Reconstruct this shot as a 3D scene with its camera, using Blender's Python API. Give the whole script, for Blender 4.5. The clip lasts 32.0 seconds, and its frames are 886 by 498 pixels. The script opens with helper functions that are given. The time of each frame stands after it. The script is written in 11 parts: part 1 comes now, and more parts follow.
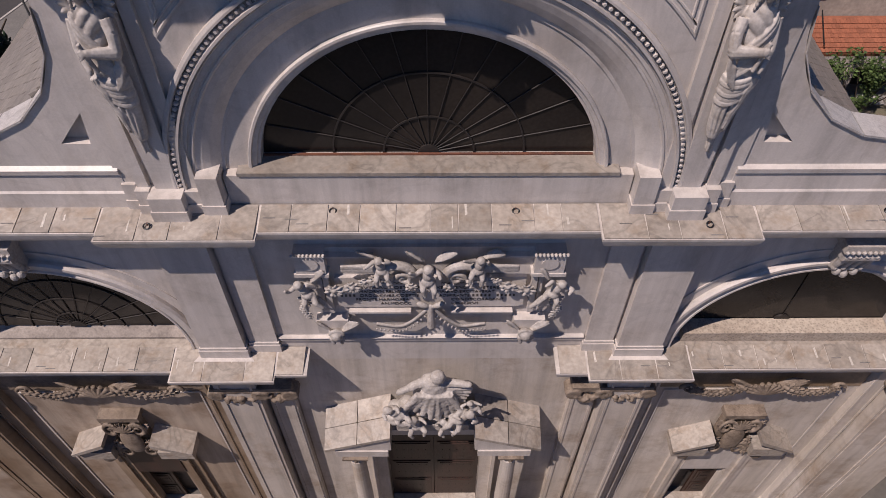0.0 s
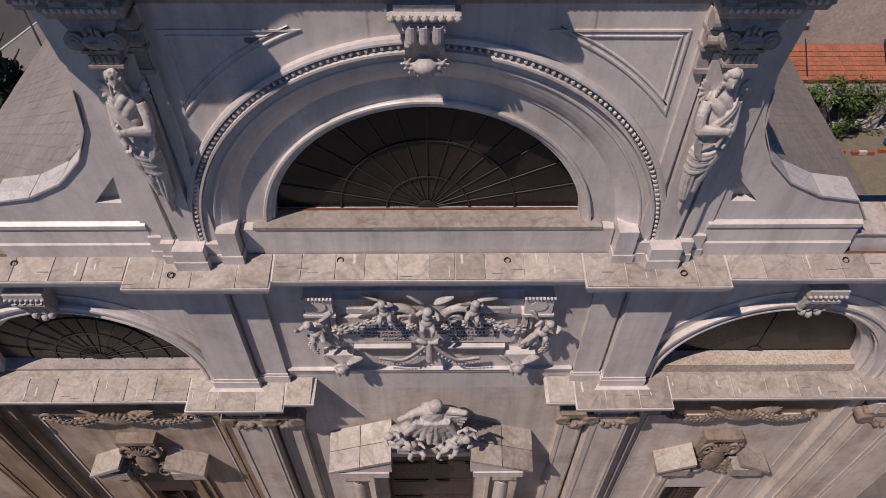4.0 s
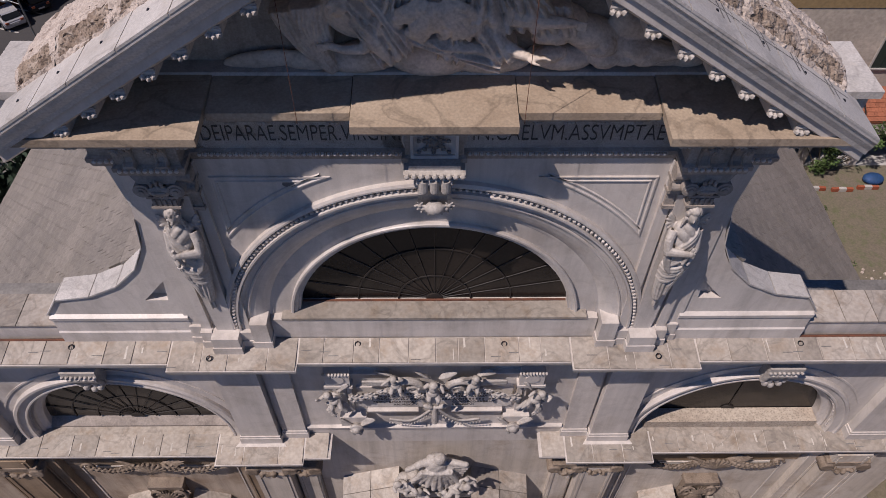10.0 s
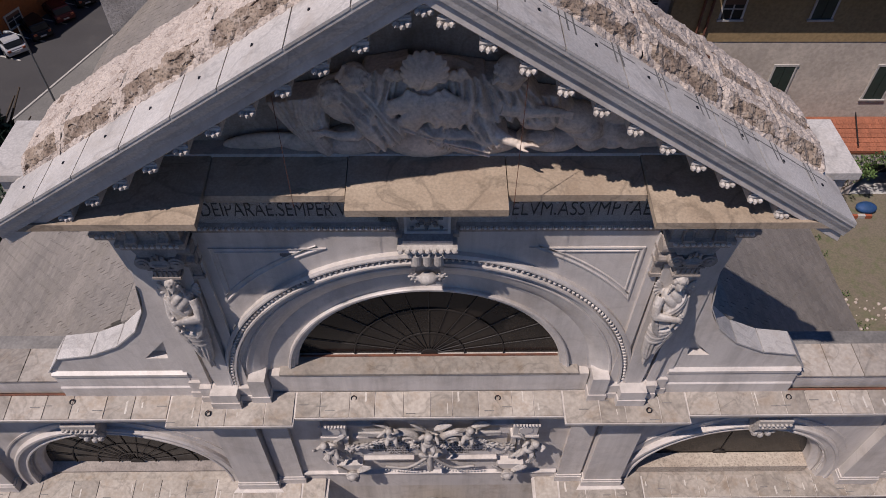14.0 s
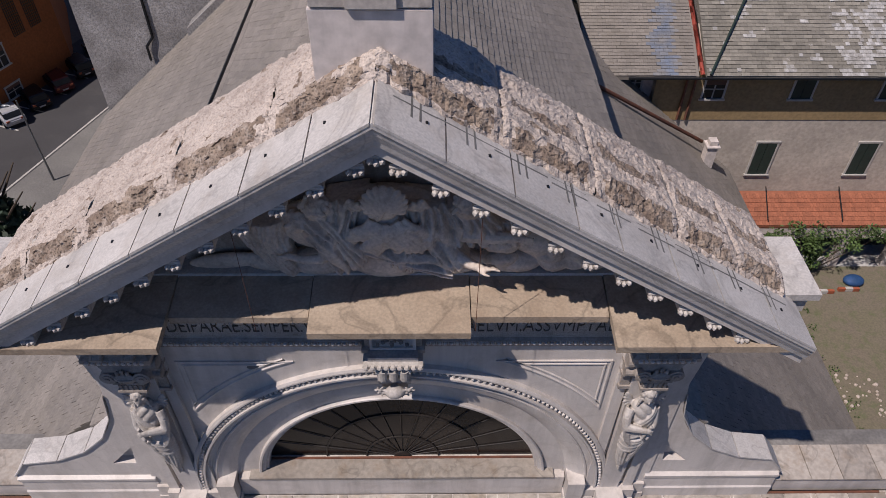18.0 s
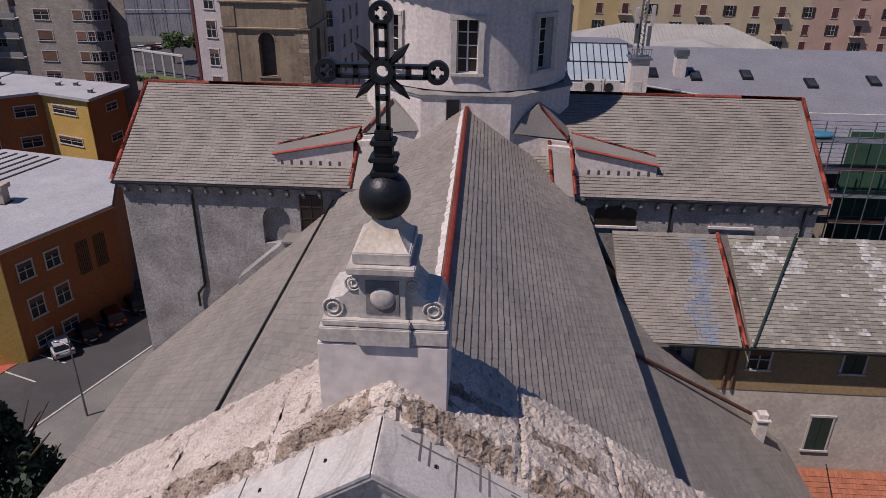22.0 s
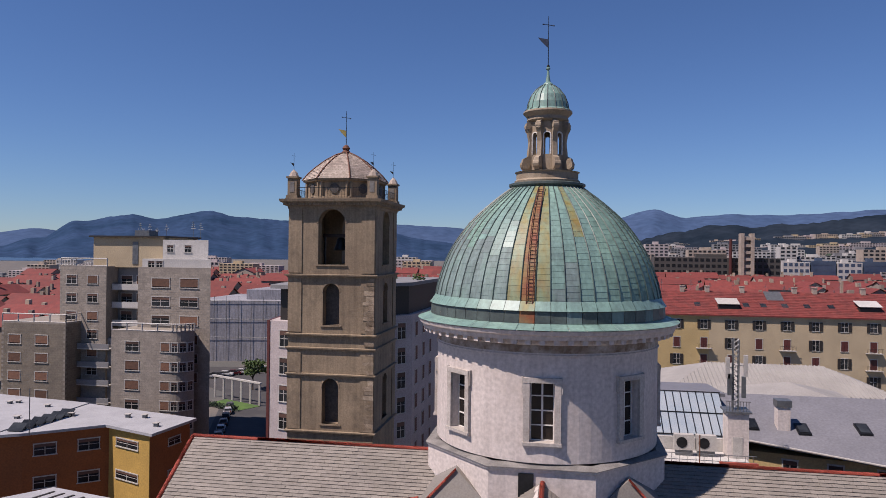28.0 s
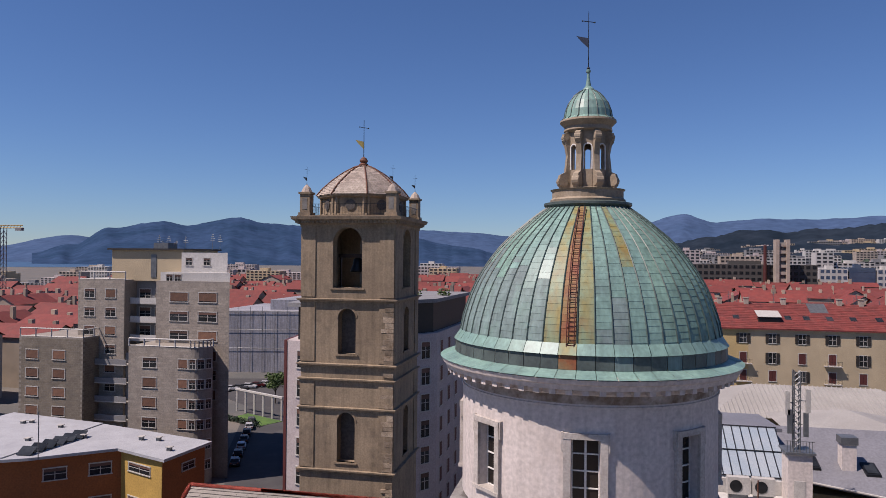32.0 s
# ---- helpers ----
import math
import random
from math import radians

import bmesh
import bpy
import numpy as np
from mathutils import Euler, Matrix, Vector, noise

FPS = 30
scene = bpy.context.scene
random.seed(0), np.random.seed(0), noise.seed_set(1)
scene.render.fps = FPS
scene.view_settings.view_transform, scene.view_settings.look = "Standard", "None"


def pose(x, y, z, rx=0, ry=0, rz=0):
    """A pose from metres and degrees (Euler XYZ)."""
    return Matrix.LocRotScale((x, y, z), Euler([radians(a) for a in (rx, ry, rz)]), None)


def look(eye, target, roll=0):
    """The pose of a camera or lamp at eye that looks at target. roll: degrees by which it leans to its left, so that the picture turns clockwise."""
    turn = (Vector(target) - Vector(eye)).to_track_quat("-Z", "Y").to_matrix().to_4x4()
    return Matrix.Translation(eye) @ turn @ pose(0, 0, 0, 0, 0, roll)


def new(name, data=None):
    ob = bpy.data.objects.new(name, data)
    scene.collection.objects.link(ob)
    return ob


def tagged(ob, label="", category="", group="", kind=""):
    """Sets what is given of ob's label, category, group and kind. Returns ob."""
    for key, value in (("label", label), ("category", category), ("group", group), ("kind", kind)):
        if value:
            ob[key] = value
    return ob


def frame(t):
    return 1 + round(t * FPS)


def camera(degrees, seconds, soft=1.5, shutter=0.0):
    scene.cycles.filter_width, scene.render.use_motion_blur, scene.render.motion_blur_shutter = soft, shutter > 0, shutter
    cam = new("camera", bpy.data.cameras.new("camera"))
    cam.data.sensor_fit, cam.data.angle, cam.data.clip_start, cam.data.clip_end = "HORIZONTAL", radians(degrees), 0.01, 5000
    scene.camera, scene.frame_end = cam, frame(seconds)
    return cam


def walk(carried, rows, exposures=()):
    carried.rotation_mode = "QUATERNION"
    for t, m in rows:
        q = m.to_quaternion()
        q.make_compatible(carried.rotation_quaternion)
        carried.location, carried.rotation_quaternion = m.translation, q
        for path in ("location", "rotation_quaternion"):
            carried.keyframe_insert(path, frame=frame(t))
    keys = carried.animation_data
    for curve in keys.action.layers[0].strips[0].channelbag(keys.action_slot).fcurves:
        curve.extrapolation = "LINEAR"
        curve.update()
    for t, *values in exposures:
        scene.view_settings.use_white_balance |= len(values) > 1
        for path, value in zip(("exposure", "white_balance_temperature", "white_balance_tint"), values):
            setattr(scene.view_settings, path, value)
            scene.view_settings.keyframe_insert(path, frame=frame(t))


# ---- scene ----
cam = camera(64.4, 32.0, soft=0.75)
PATH = [
    (0, (0.203, -10.562, 26.482), (0.215, -9.263, 24.96), 0.2),
    (0.5, (0.24, -10.571, 26.677), (0.249, -9.272, 25.156), 0.1),
    (1, (0.19, -10.588, 26.892), (0.206, -9.291, 25.37), 0.3),
    (1.5, (0.25, -10.603, 27.075), (0.26, -9.304, 25.555), 0.2),
    (2, (0.271, -10.636, 27.29), (0.281, -9.335, 25.771), 0.2),
    (2.5, (0.245, -10.634, 27.502), (0.258, -9.333, 25.983), 0.2),
    (3, (0.211, -10.656, 27.712), (0.227, -9.353, 26.194), 0.4),
    (3.5, (0.18, -10.712, 27.946), (0.2, -9.405, 26.432), 0.5),
    (5.5, (0.163, -10.821, 29.158), (0.185, -9.512, 27.646), 0.5),
    (6, (0.142, -10.813, 29.534), (0.165, -9.506, 28.02), 0.6),
    (6.5, (0.112, -10.824, 29.904), (0.136, -9.518, 28.39), 0.6),
    (7, (0.099, -10.813, 30.277), (0.123, -9.508, 28.762), 0.6),
    (7.5, (0.091, -10.774, 30.668), (0.115, -9.47, 29.152), 0.5),
    (8, (0.084, -10.749, 31.039), (0.109, -9.445, 29.523), 0.5),
    (8.5, (0.063, -10.723, 31.2), (0.089, -9.42, 29.682), 0.5),
    (9, (0.014, -10.673, 31.25), (0.04, -9.372, 29.731), 0.5),
    (9.5, (-0.02, -10.596, 31.325), (0.008, -9.293, 29.808), 0.6),
    (10, (-0.025, -10.469, 31.48), (0.002, -9.169, 29.961), 0.7),
    (10.5, (-0.056, -10.384, 31.595), (-0.028, -9.083, 30.077), 0.6),
    (11, (-0.074, -10.289, 31.71), (-0.047, -8.989, 30.19), 0.7),
    (11.5, (-0.074, -10.211, 31.786), (-0.046, -8.908, 30.269), 0.6),
    (12, (-0.059, -10.099, 31.903), (-0.032, -8.798, 30.384), 0.6),
    (12.5, (-0.052, -10.009, 32.032), (-0.024, -8.705, 30.516), 0.7),
    (13, (-0.032, -9.915, 32.235), (-0.004, -8.609, 30.72), 0.7),
    (13.5, (0.023, -9.866, 32.414), (0.053, -8.552, 30.907), 0.7),
    (14, (0.106, -9.801, 32.59), (0.135, -8.478, 31.09), 0.7),
    (14.5, (0.198, -9.768, 32.754), (0.227, -8.436, 31.262), 0.6),
    (16.5, (0.546, -9.445, 33.329), (0.578, -8.076, 31.871), 0.9),
    (17, (0.631, -9.296, 33.456), (0.664, -7.915, 32.011), 0.9),
    (17.5, (0.697, -9.145, 33.509), (0.731, -7.739, 32.087), 0.9),
    (18, (0.758, -8.959, 33.518), (0.792, -7.526, 32.123), 0.9),
    (18.5, (0.801, -8.783, 33.585), (0.834, -7.319, 32.223), 0.9),
    (19, (0.831, -8.602, 33.689), (0.846, -7.087, 32.384), 1.0),
    (19.5, (0.884, -8.459, 33.758), (0.893, -6.887, 32.521), 1.0),
    (20, (0.924, -8.314, 33.811), (0.924, -6.687, 32.648), 1.0),
    (20.5, (0.984, -8.175, 33.908), (0.965, -6.498, 32.819), 1.0),
    (21, (1.029, -8.016, 34.034), (0.985, -6.293, 33.02), 1.0),
    (21.5, (1.088, -7.824, 34.148), (1.017, -6.058, 33.212), 1.0),
    (22, (1.12, -7.62, 34.28), (1.022, -5.815, 33.423), 0.9),
    (22.5, (1.172, -7.398, 34.409), (1.054, -5.559, 33.632), 0.9),
    (23, (1.237, -7.087, 34.479), (1.105, -5.217, 33.783), 0.9),
    (23.5, (1.306, -6.743, 34.55), (1.151, -4.845, 33.938), 0.9),
    (24, (1.358, -6.348, 34.596), (1.178, -4.428, 34.069), 0.8),
    (24.5, (1.379, -5.839, 34.68), (1.172, -3.9, 34.238), 0.8),
    (25, (1.37, -5.31, 34.773), (1.126, -3.357, 34.419), 0.7),
    (25.5, (1.334, -4.736, 34.871), (1.056, -2.773, 34.605), 0.7),
    (26, (1.291, -4.18, 35.001), (0.989, -2.21, 34.826), 0.7),
    (26.5, (1.23, -3.576, 35.199), (0.913, -1.603, 35.116), 0.7),
    (28.5, (0.946, -1.145, 35.756), (0.608, 0.826, 35.764), 0.6),
    (29, (0.919, -0.463, 35.865), (0.573, 1.507, 35.874), 0.6),
    (29.5, (0.807, 0.177, 35.921), (0.455, 2.146, 35.933), 0.6),
    (30, (0.656, 0.765, 36.079), (0.296, 2.732, 36.092), 0.6),
    (30.5, (0.584, 1.351, 36.192), (0.213, 3.316, 36.208), 0.5),
    (31, (0.462, 2.042, 36.398), (0.079, 4.005, 36.415), 0.5),
    (31.5, (0.303, 2.705, 36.648), (-0.093, 4.666, 36.667), 0.5),
    (32, (0.155, 3.354, 36.91), (-0.252, 5.312, 36.931), 0.5),
]
walk(cam, [(t, look(eye, target, roll)) for t, eye, target, roll in PATH], [(0, 0.05, 6250, 20), (10, 0.0, 6100, 18), (18, 0.07, 6000, 15), (23, 0.05, 6050, 19), (28, 0.4, 6250, 19), (32, 0.42, 6250, 19)])

# ---- light ----
SUN_EL, SUN_AZ = 57.5, 235.0
world = bpy.data.worlds.new("sky")
scene.world = world
world.use_nodes = True
wn = world.node_tree
sky = wn.nodes.new("ShaderNodeTexSky")
sky.sky_type, sky.sun_disc = "NISHITA", False
sky.sun_elevation, sky.sun_rotation = radians(SUN_EL), radians(SUN_AZ)
sky.air_density, sky.dust_density, sky.ozone_density, sky.altitude = 1.0, 0.0, 3.0, 300
deep = wn.nodes.new("ShaderNodeMix")
deep.data_type, deep.blend_type = "RGBA", "MULTIPLY"
deep.inputs["Factor"].default_value = 1.0
deep.inputs["B"].default_value = (0.77, 0.97, 1.26, 1)
wn.links.new(sky.outputs["Color"], deep.inputs["A"])
wn.links.new(deep.outputs["Result"], wn.nodes["Background"].inputs["Color"])
wn.nodes["Background"].inputs["Strength"].default_value = 0.049
sun_lamp = new("sun", bpy.data.lights.new("sun", "SUN"))
sun_lamp.data.energy, sun_lamp.data.angle, sun_lamp.data.color = 4.7, radians(0.6), (1.0, 0.875, 0.745)
sd = Vector((math.sin(radians(SUN_AZ)) * math.cos(radians(SUN_EL)), math.cos(radians(SUN_AZ)) * math.cos(radians(SUN_EL)), math.sin(radians(SUN_EL))))
sun_lamp.matrix_world = look(sd * 200, (0, 0, 0))
scene.view_settings.exposure = 0.0

G = -1.5          # ground level
DX, DY = 0.05, 42.3   # axis of the dome


# ---- materials ----
def material(name, a, b, scale=1.0, rough=0.7, bump=0.25, fine=14.0, metal=0.0, dirt=None, dirt_amount=0.5, dirt_scale=0.35, spread=0.0, island=False, stretch=(1, 1, 1), spec=0.5, veins=0.0, streak=0.0, pits=0.0, pit_scale=30.0, dirt_edge=0.18, grain_depth=0.22):
    """Two-tone surface: broad patches, fine grain, optional stains, relief, and a spread of tone from piece to piece."""
    m = bpy.data.materials.new(name)
    m.use_nodes = True
    t = m.node_tree
    n, L = t.nodes, t.links.new
    p = n["Principled BSDF"]
    co = n.new("ShaderNodeTexCoord")
    mp = n.new("ShaderNodeMapping")
    mp.inputs["Scale"].default_value = stretch
    L(co.outputs["Object"], mp.inputs["Vector"])
    big, small = n.new("ShaderNodeTexNoise"), n.new("ShaderNodeTexNoise")
    for node, s, d in ((big, scale, 5), (small, fine, 4)):
        node.inputs["Scale"].default_value, node.inputs["Detail"].default_value = s, d
        L(mp.outputs["Vector"], node.inputs["Vector"])
    mix = n.new("ShaderNodeMix"); mix.data_type = "RGBA"
    mix.inputs["A"].default_value, mix.inputs["B"].default_value = (*a, 1), (*b, 1)
    ramp = n.new("ShaderNodeMapRange")
    ramp.inputs["From Min"].default_value, ramp.inputs["From Max"].default_value = 0.35, 0.65
    L(big.outputs["Fac"], ramp.inputs["Value"]); L(ramp.outputs["Result"], mix.inputs["Factor"])
    col = mix.outputs["Result"]
    grain = n.new("ShaderNodeMix"); grain.data_type, grain.blend_type = "RGBA", "MULTIPLY"
    g2 = n.new("ShaderNodeMapRange")
    g2.inputs["From Min"].default_value, g2.inputs["From Max"].default_value = 0.3, 0.7
    g2.inputs["To Min"].default_value, g2.inputs["To Max"].default_value = 1 - grain_depth, 1 + 0.36 * grain_depth
    L(small.outputs["Fac"], g2.inputs["Value"])
    grain.inputs["Factor"].default_value = 1.0
    L(col, grain.inputs["A"]); L(g2.outputs["Result"], grain.inputs["B"])
    col = grain.outputs["Result"]
    if dirt:
        st = n.new("ShaderNodeTexNoise")
        st.inputs["Scale"].default_value, st.inputs["Detail"].default_value, st.inputs["Roughness"].default_value = dirt_scale * 3, 8, 0.7
        L(co.outputs["Object"], st.inputs["Vector"])
        r = n.new("ShaderNodeMapRange")
        r.inputs["From Min"].default_value, r.inputs["From Max"].default_value = 0.68 - dirt_edge, 0.68
        r.inputs["To Max"].default_value = dirt_amount
        L(st.outputs["Fac"], r.inputs["Value"])
        dm = n.new("ShaderNodeMix"); dm.data_type = "RGBA"
        dm.inputs["B"].default_value = (*dirt, 1)
        L(r.outputs["Result"], dm.inputs["Factor"]); L(col, dm.inputs["A"])
        col = dm.outputs["Result"]
    if veins:
        vn = n.new("ShaderNodeTexNoise")
        vn.inputs["Scale"].default_value, vn.inputs["Detail"].default_value, vn.inputs["Distortion"].default_value = 0.7, 6, 1.2
        L(co.outputs["Object"], vn.inputs["Vector"])
        off = n.new("ShaderNodeMath"); off.operation = "SUBTRACT"; off.inputs[1].default_value = 0.5
        mag = n.new("ShaderNodeMath"); mag.operation = "ABSOLUTE"
        L(vn.outputs["Fac"], off.inputs[0]); L(off.outputs[0], mag.inputs[0])
        vr = n.new("ShaderNodeMapRange")
        vr.inputs["From Max"].default_value, vr.inputs["To Min"].default_value = 0.035, 1 - veins
        L(mag.outputs[0], vr.inputs["Value"])
        vm = n.new("ShaderNodeMix"); vm.data_type, vm.blend_type = "RGBA", "MULTIPLY"
        vm.inputs["Factor"].default_value = 1.0
        L(col, vm.inputs["A"]); L(vr.outputs["Result"], vm.inputs["B"])
        col = vm.outputs["Result"]
    if streak:
        smap = n.new("ShaderNodeMapping")
        smap.inputs["Scale"].default_value = (2.6, 2.6, 0.16)
        L(co.outputs["Object"], smap.inputs["Vector"])
        sn = n.new("ShaderNodeTexNoise")
        sn.inputs["Scale"].default_value, sn.inputs["Detail"].default_value, sn.inputs["Roughness"].default_value = 1.0, 7, 0.65
        L(smap.outputs["Vector"], sn.inputs["Vector"])
        sr = n.new("ShaderNodeMapRange")
        sr.inputs["From Min"].default_value, sr.inputs["From Max"].default_value = 0.42, 0.68
        sr.inputs["To Min"].default_value, sr.inputs["To Max"].default_value = 1.06, 1 - streak
        L(sn.outputs["Fac"], sr.inputs["Value"])
        sx = n.new("ShaderNodeMix"); sx.data_type, sx.blend_type = "RGBA", "MULTIPLY"
        sx.inputs["Factor"].default_value = 1.0
        L(col, sx.inputs["A"]); L(sr.outputs["Result"], sx.inputs["B"])
        col = sx.outputs["Result"]
    height = small.outputs["Fac"]
    if pits:
        pv, pn = n.new("ShaderNodeTexVoronoi"), n.new("ShaderNodeTexNoise")
        pv.inputs["Scale"].default_value, pv.inputs["Randomness"].default_value = pit_scale, 1.0
        pn.inputs["Scale"].default_value, pn.inputs["Detail"].default_value, pn.inputs["Roughness"].default_value = pit_scale * 0.55, 6, 0.8
        L(co.outputs["Object"], pv.inputs["Vector"]); L(co.outputs["Object"], pn.inputs["Vector"])
        pm = n.new("ShaderNodeMath"); pm.operation = "MULTIPLY"
        L(pv.outputs["Distance"], pm.inputs[0]); L(pn.outputs["Fac"], pm.inputs[1])
        pr = n.new("ShaderNodeMapRange")
        pr.inputs["From Min"].default_value, pr.inputs["From Max"].default_value = 0.06, 0.26
        pr.inputs["To Min"].default_value, pr.inputs["To Max"].default_value = 1 - pits, 1.08
        L(pm.outputs[0], pr.inputs["Value"])
        px = n.new("ShaderNodeMix"); px.data_type, px.blend_type = "RGBA", "MULTIPLY"
        px.inputs["Factor"].default_value = 1.0
        L(col, px.inputs["A"]); L(pr.outputs["Result"], px.inputs["B"])
        col, height = px.outputs["Result"], pm.outputs[0]
    if spread:
        v = n.new("ShaderNodeMapRange")
        v.inputs["To Min"].default_value, v.inputs["To Max"].default_value = 1 - spread, 1 + spread
        if island:
            L(n.new("ShaderNodeNewGeometry").outputs["Random Per Island"], v.inputs["Value"])
        else:
            L(n.new("ShaderNodeObjectInfo").outputs["Random"], v.inputs["Value"])
        sm = n.new("ShaderNodeMix"); sm.data_type, sm.blend_type = "RGBA", "MULTIPLY"
        sm.inputs["Factor"].default_value = 1.0
        L(col, sm.inputs["A"]); L(v.outputs["Result"], sm.inputs["B"])
        col = sm.outputs["Result"]
    L(col, p.inputs["Base Color"])
    p.inputs["Roughness"].default_value, p.inputs["Metallic"].default_value = rough, metal
    p.inputs["Specular IOR Level"].default_value = spec
    if bump:
        bp = n.new("ShaderNodeBump")
        bp.inputs["Strength"].default_value, bp.inputs["Distance"].default_value = bump, 0.03
        L(height, bp.inputs["Height"]); L(bp.outputs["Normal"], p.inputs["Normal"])
    return m


MARBLE = material("marble", (0.56, 0.512, 0.468), (0.48, 0.443, 0.412), 0.35, 0.45, 0.02, 30, dirt=(0.27, 0.22, 0.175), dirt_amount=0.4, dirt_scale=0.22, veins=0.08, streak=0.16, grain_depth=0.07)
MARBLE_LOW = material("stained_marble", (0.56, 0.51, 0.46), (0.47, 0.415, 0.355), 0.35, 0.55, 0.06, 30, dirt=(0.26, 0.185, 0.12), dirt_amount=0.6, dirt_scale=0.2, veins=0.08, streak=0.24, grain_depth=0.1)
# darker grey-brown marble for capitals, consoles and the left window slope
MARBLE_GREY = material("sooted_carving", (0.35, 0.305, 0.265), (0.24, 0.207, 0.18), 1.3, 0.7, 0.25, 18, dirt=(0.09, 0.072, 0.06), dirt_amount=0.6, dirt_scale=1.0)
# darker, browner marble for the frieze, shelf mouldings and tympanum wall
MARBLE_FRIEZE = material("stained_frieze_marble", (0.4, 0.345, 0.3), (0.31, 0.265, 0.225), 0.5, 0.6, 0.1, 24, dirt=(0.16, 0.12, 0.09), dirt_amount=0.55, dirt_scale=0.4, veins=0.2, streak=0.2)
MARBLE_BROWN = material("brown_stained_marble", (0.33, 0.25, 0.175), (0.21, 0.145, 0.09), 0.35, 0.55, 0.06, 30, dirt=(0.15, 0.09, 0.05), dirt_amount=0.65, dirt_scale=0.2, veins=0.15, streak=0.25)
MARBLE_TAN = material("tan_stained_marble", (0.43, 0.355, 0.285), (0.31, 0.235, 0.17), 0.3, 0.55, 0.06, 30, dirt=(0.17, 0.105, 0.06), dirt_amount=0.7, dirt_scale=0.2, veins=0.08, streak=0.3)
MARBLE_SLAB = material("marble_slab", (0.375, 0.335, 0.29), (0.3, 0.262, 0.222), 0.8, 0.6, 0.2, 9, dirt=(0.23, 0.166, 0.109), dirt_amount=0.6, dirt_scale=0.6, spread=0.2, veins=0.25)
MARBLE_RAKE = material("pale_marble_slab", (0.53, 0.5, 0.47), (0.45, 0.425, 0.4), 0.8, 0.55, 0.08, 24, dirt=(0.3, 0.25, 0.2), dirt_amount=0.4, dirt_scale=0.5, spread=0.08, veins=0.2)
MARBLE_CARVED = material("marble_carved", (0.45, 0.415, 0.38), (0.37, 0.34, 0.31), 1.5, 0.65, 0.15, 20, dirt=(0.17, 0.135, 0.105), dirt_amount=0.5, dirt_scale=1.2)
MARBLE_STATUE = material("statue_marble", (0.49, 0.45, 0.41), (0.41, 0.375, 0.34), 1.5, 0.6, 0.1, 14, dirt=(0.2, 0.165, 0.135), dirt_amount=0.45, dirt_scale=1.0)
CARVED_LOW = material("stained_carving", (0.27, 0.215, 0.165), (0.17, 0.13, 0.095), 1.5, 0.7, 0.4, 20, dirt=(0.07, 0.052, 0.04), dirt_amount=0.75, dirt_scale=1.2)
MARBLE_DARK = material("marble_sooty", (0.23, 0.218, 0.205), (0.141, 0.134, 0.128), 1.0, 0.75, 0.35, 12, dirt=(0.085, 0.076, 0.072), dirt_amount=0.6)
RUBBLE = material("rough_stone", (0.5, 0.43, 0.375), (0.4, 0.34, 0.295), 0.9, 0.95, 0.6, 26, dirt=(0.2, 0.15, 0.12), dirt_amount=0.65, dirt_scale=1.0, pits=0.3, pit_scale=24)
SLATE = material("slate", (0.235, 0.209, 0.182), (0.185, 0.166, 0.147), 0.3, 0.6, 0.25, 10, dirt=(0.211, 0.186, 0.147), dirt_amount=0.4, dirt_scale=0.2, spread=0.11, island=True)
SLATE_ONE = material("slate_loose", (0.225, 0.207, 0.186), (0.178, 0.165, 0.149), 0.3, 0.6, 0.25, 10, dirt=(0.211, 0.186, 0.147), dirt_amount=0.4, dirt_scale=0.2, spread=0.1)
TERRACOTTA = material("terracotta", (0.40, 0.075, 0.045), (0.33, 0.06, 0.04), 2.0, 0.8, 0.3, 12, dirt=(0.288, 0.192, 0.141), dirt_amount=0.35, spread=0.1)
IRON = material("black_iron", (0.025, 0.027, 0.031), (0.017, 0.018, 0.02), 3, 0.42, 0.15, 30, metal=0.6)
GLASS_DARK = material("dark_glass", (0.016, 0.014, 0.013), (0.03, 0.024, 0.02), 0.5, 0.2, 0.0, spec=0.3)
PLASTER_WHITE = material("white_plaster", (0.56, 0.502, 0.468), (0.53, 0.475, 0.442), 0.4, 0.85, 0.04, 5, dirt=(0.4, 0.335, 0.285), dirt_amount=0.3, dirt_scale=0.12, streak=0.1)
PLASTER_ROUGH = material("rough_render", (0.31, 0.295, 0.285), (0.20, 0.188, 0.18), 0.5, 0.95, 0.8, 7, dirt=(0.15, 0.136, 0.126), dirt_amount=0.5, dirt_scale=0.35, streak=0.07, pits=0.35, pit_scale=9)
TOWER_STONE = material("tower_render", (0.285, 0.22, 0.148), (0.215, 0.163, 0.11), 0.3, 0.9, 0.4, 7, dirt=(0.085, 0.068, 0.051), dirt_amount=0.5, dirt_scale=0.3, streak=0.25)
COPPER = material("green_copper", (0.205, 0.335, 0.285), (0.15, 0.25, 0.225), 0.5, 0.45, 0.12, 6, metal=0.0, dirt=(0.09, 0.125, 0.125), dirt_amount=0.45, dirt_scale=0.3, spread=0.06, stretch=(1, 1, 0.4), streak=0.2)
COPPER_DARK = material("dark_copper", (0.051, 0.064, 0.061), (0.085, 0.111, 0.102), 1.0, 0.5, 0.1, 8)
COPPER_RUST = material("rusty_copper", (0.21, 0.055, 0.022), (0.25, 0.15, 0.05), 1.2, 0.65, 0.2, 8, dirt=(0.128, 0.192, 0.141), dirt_amount=0.4)
RUST = material("rusted_iron", (0.162, 0.06, 0.03), (0.093, 0.038, 0.025), 3, 0.8, 0.3, 25)
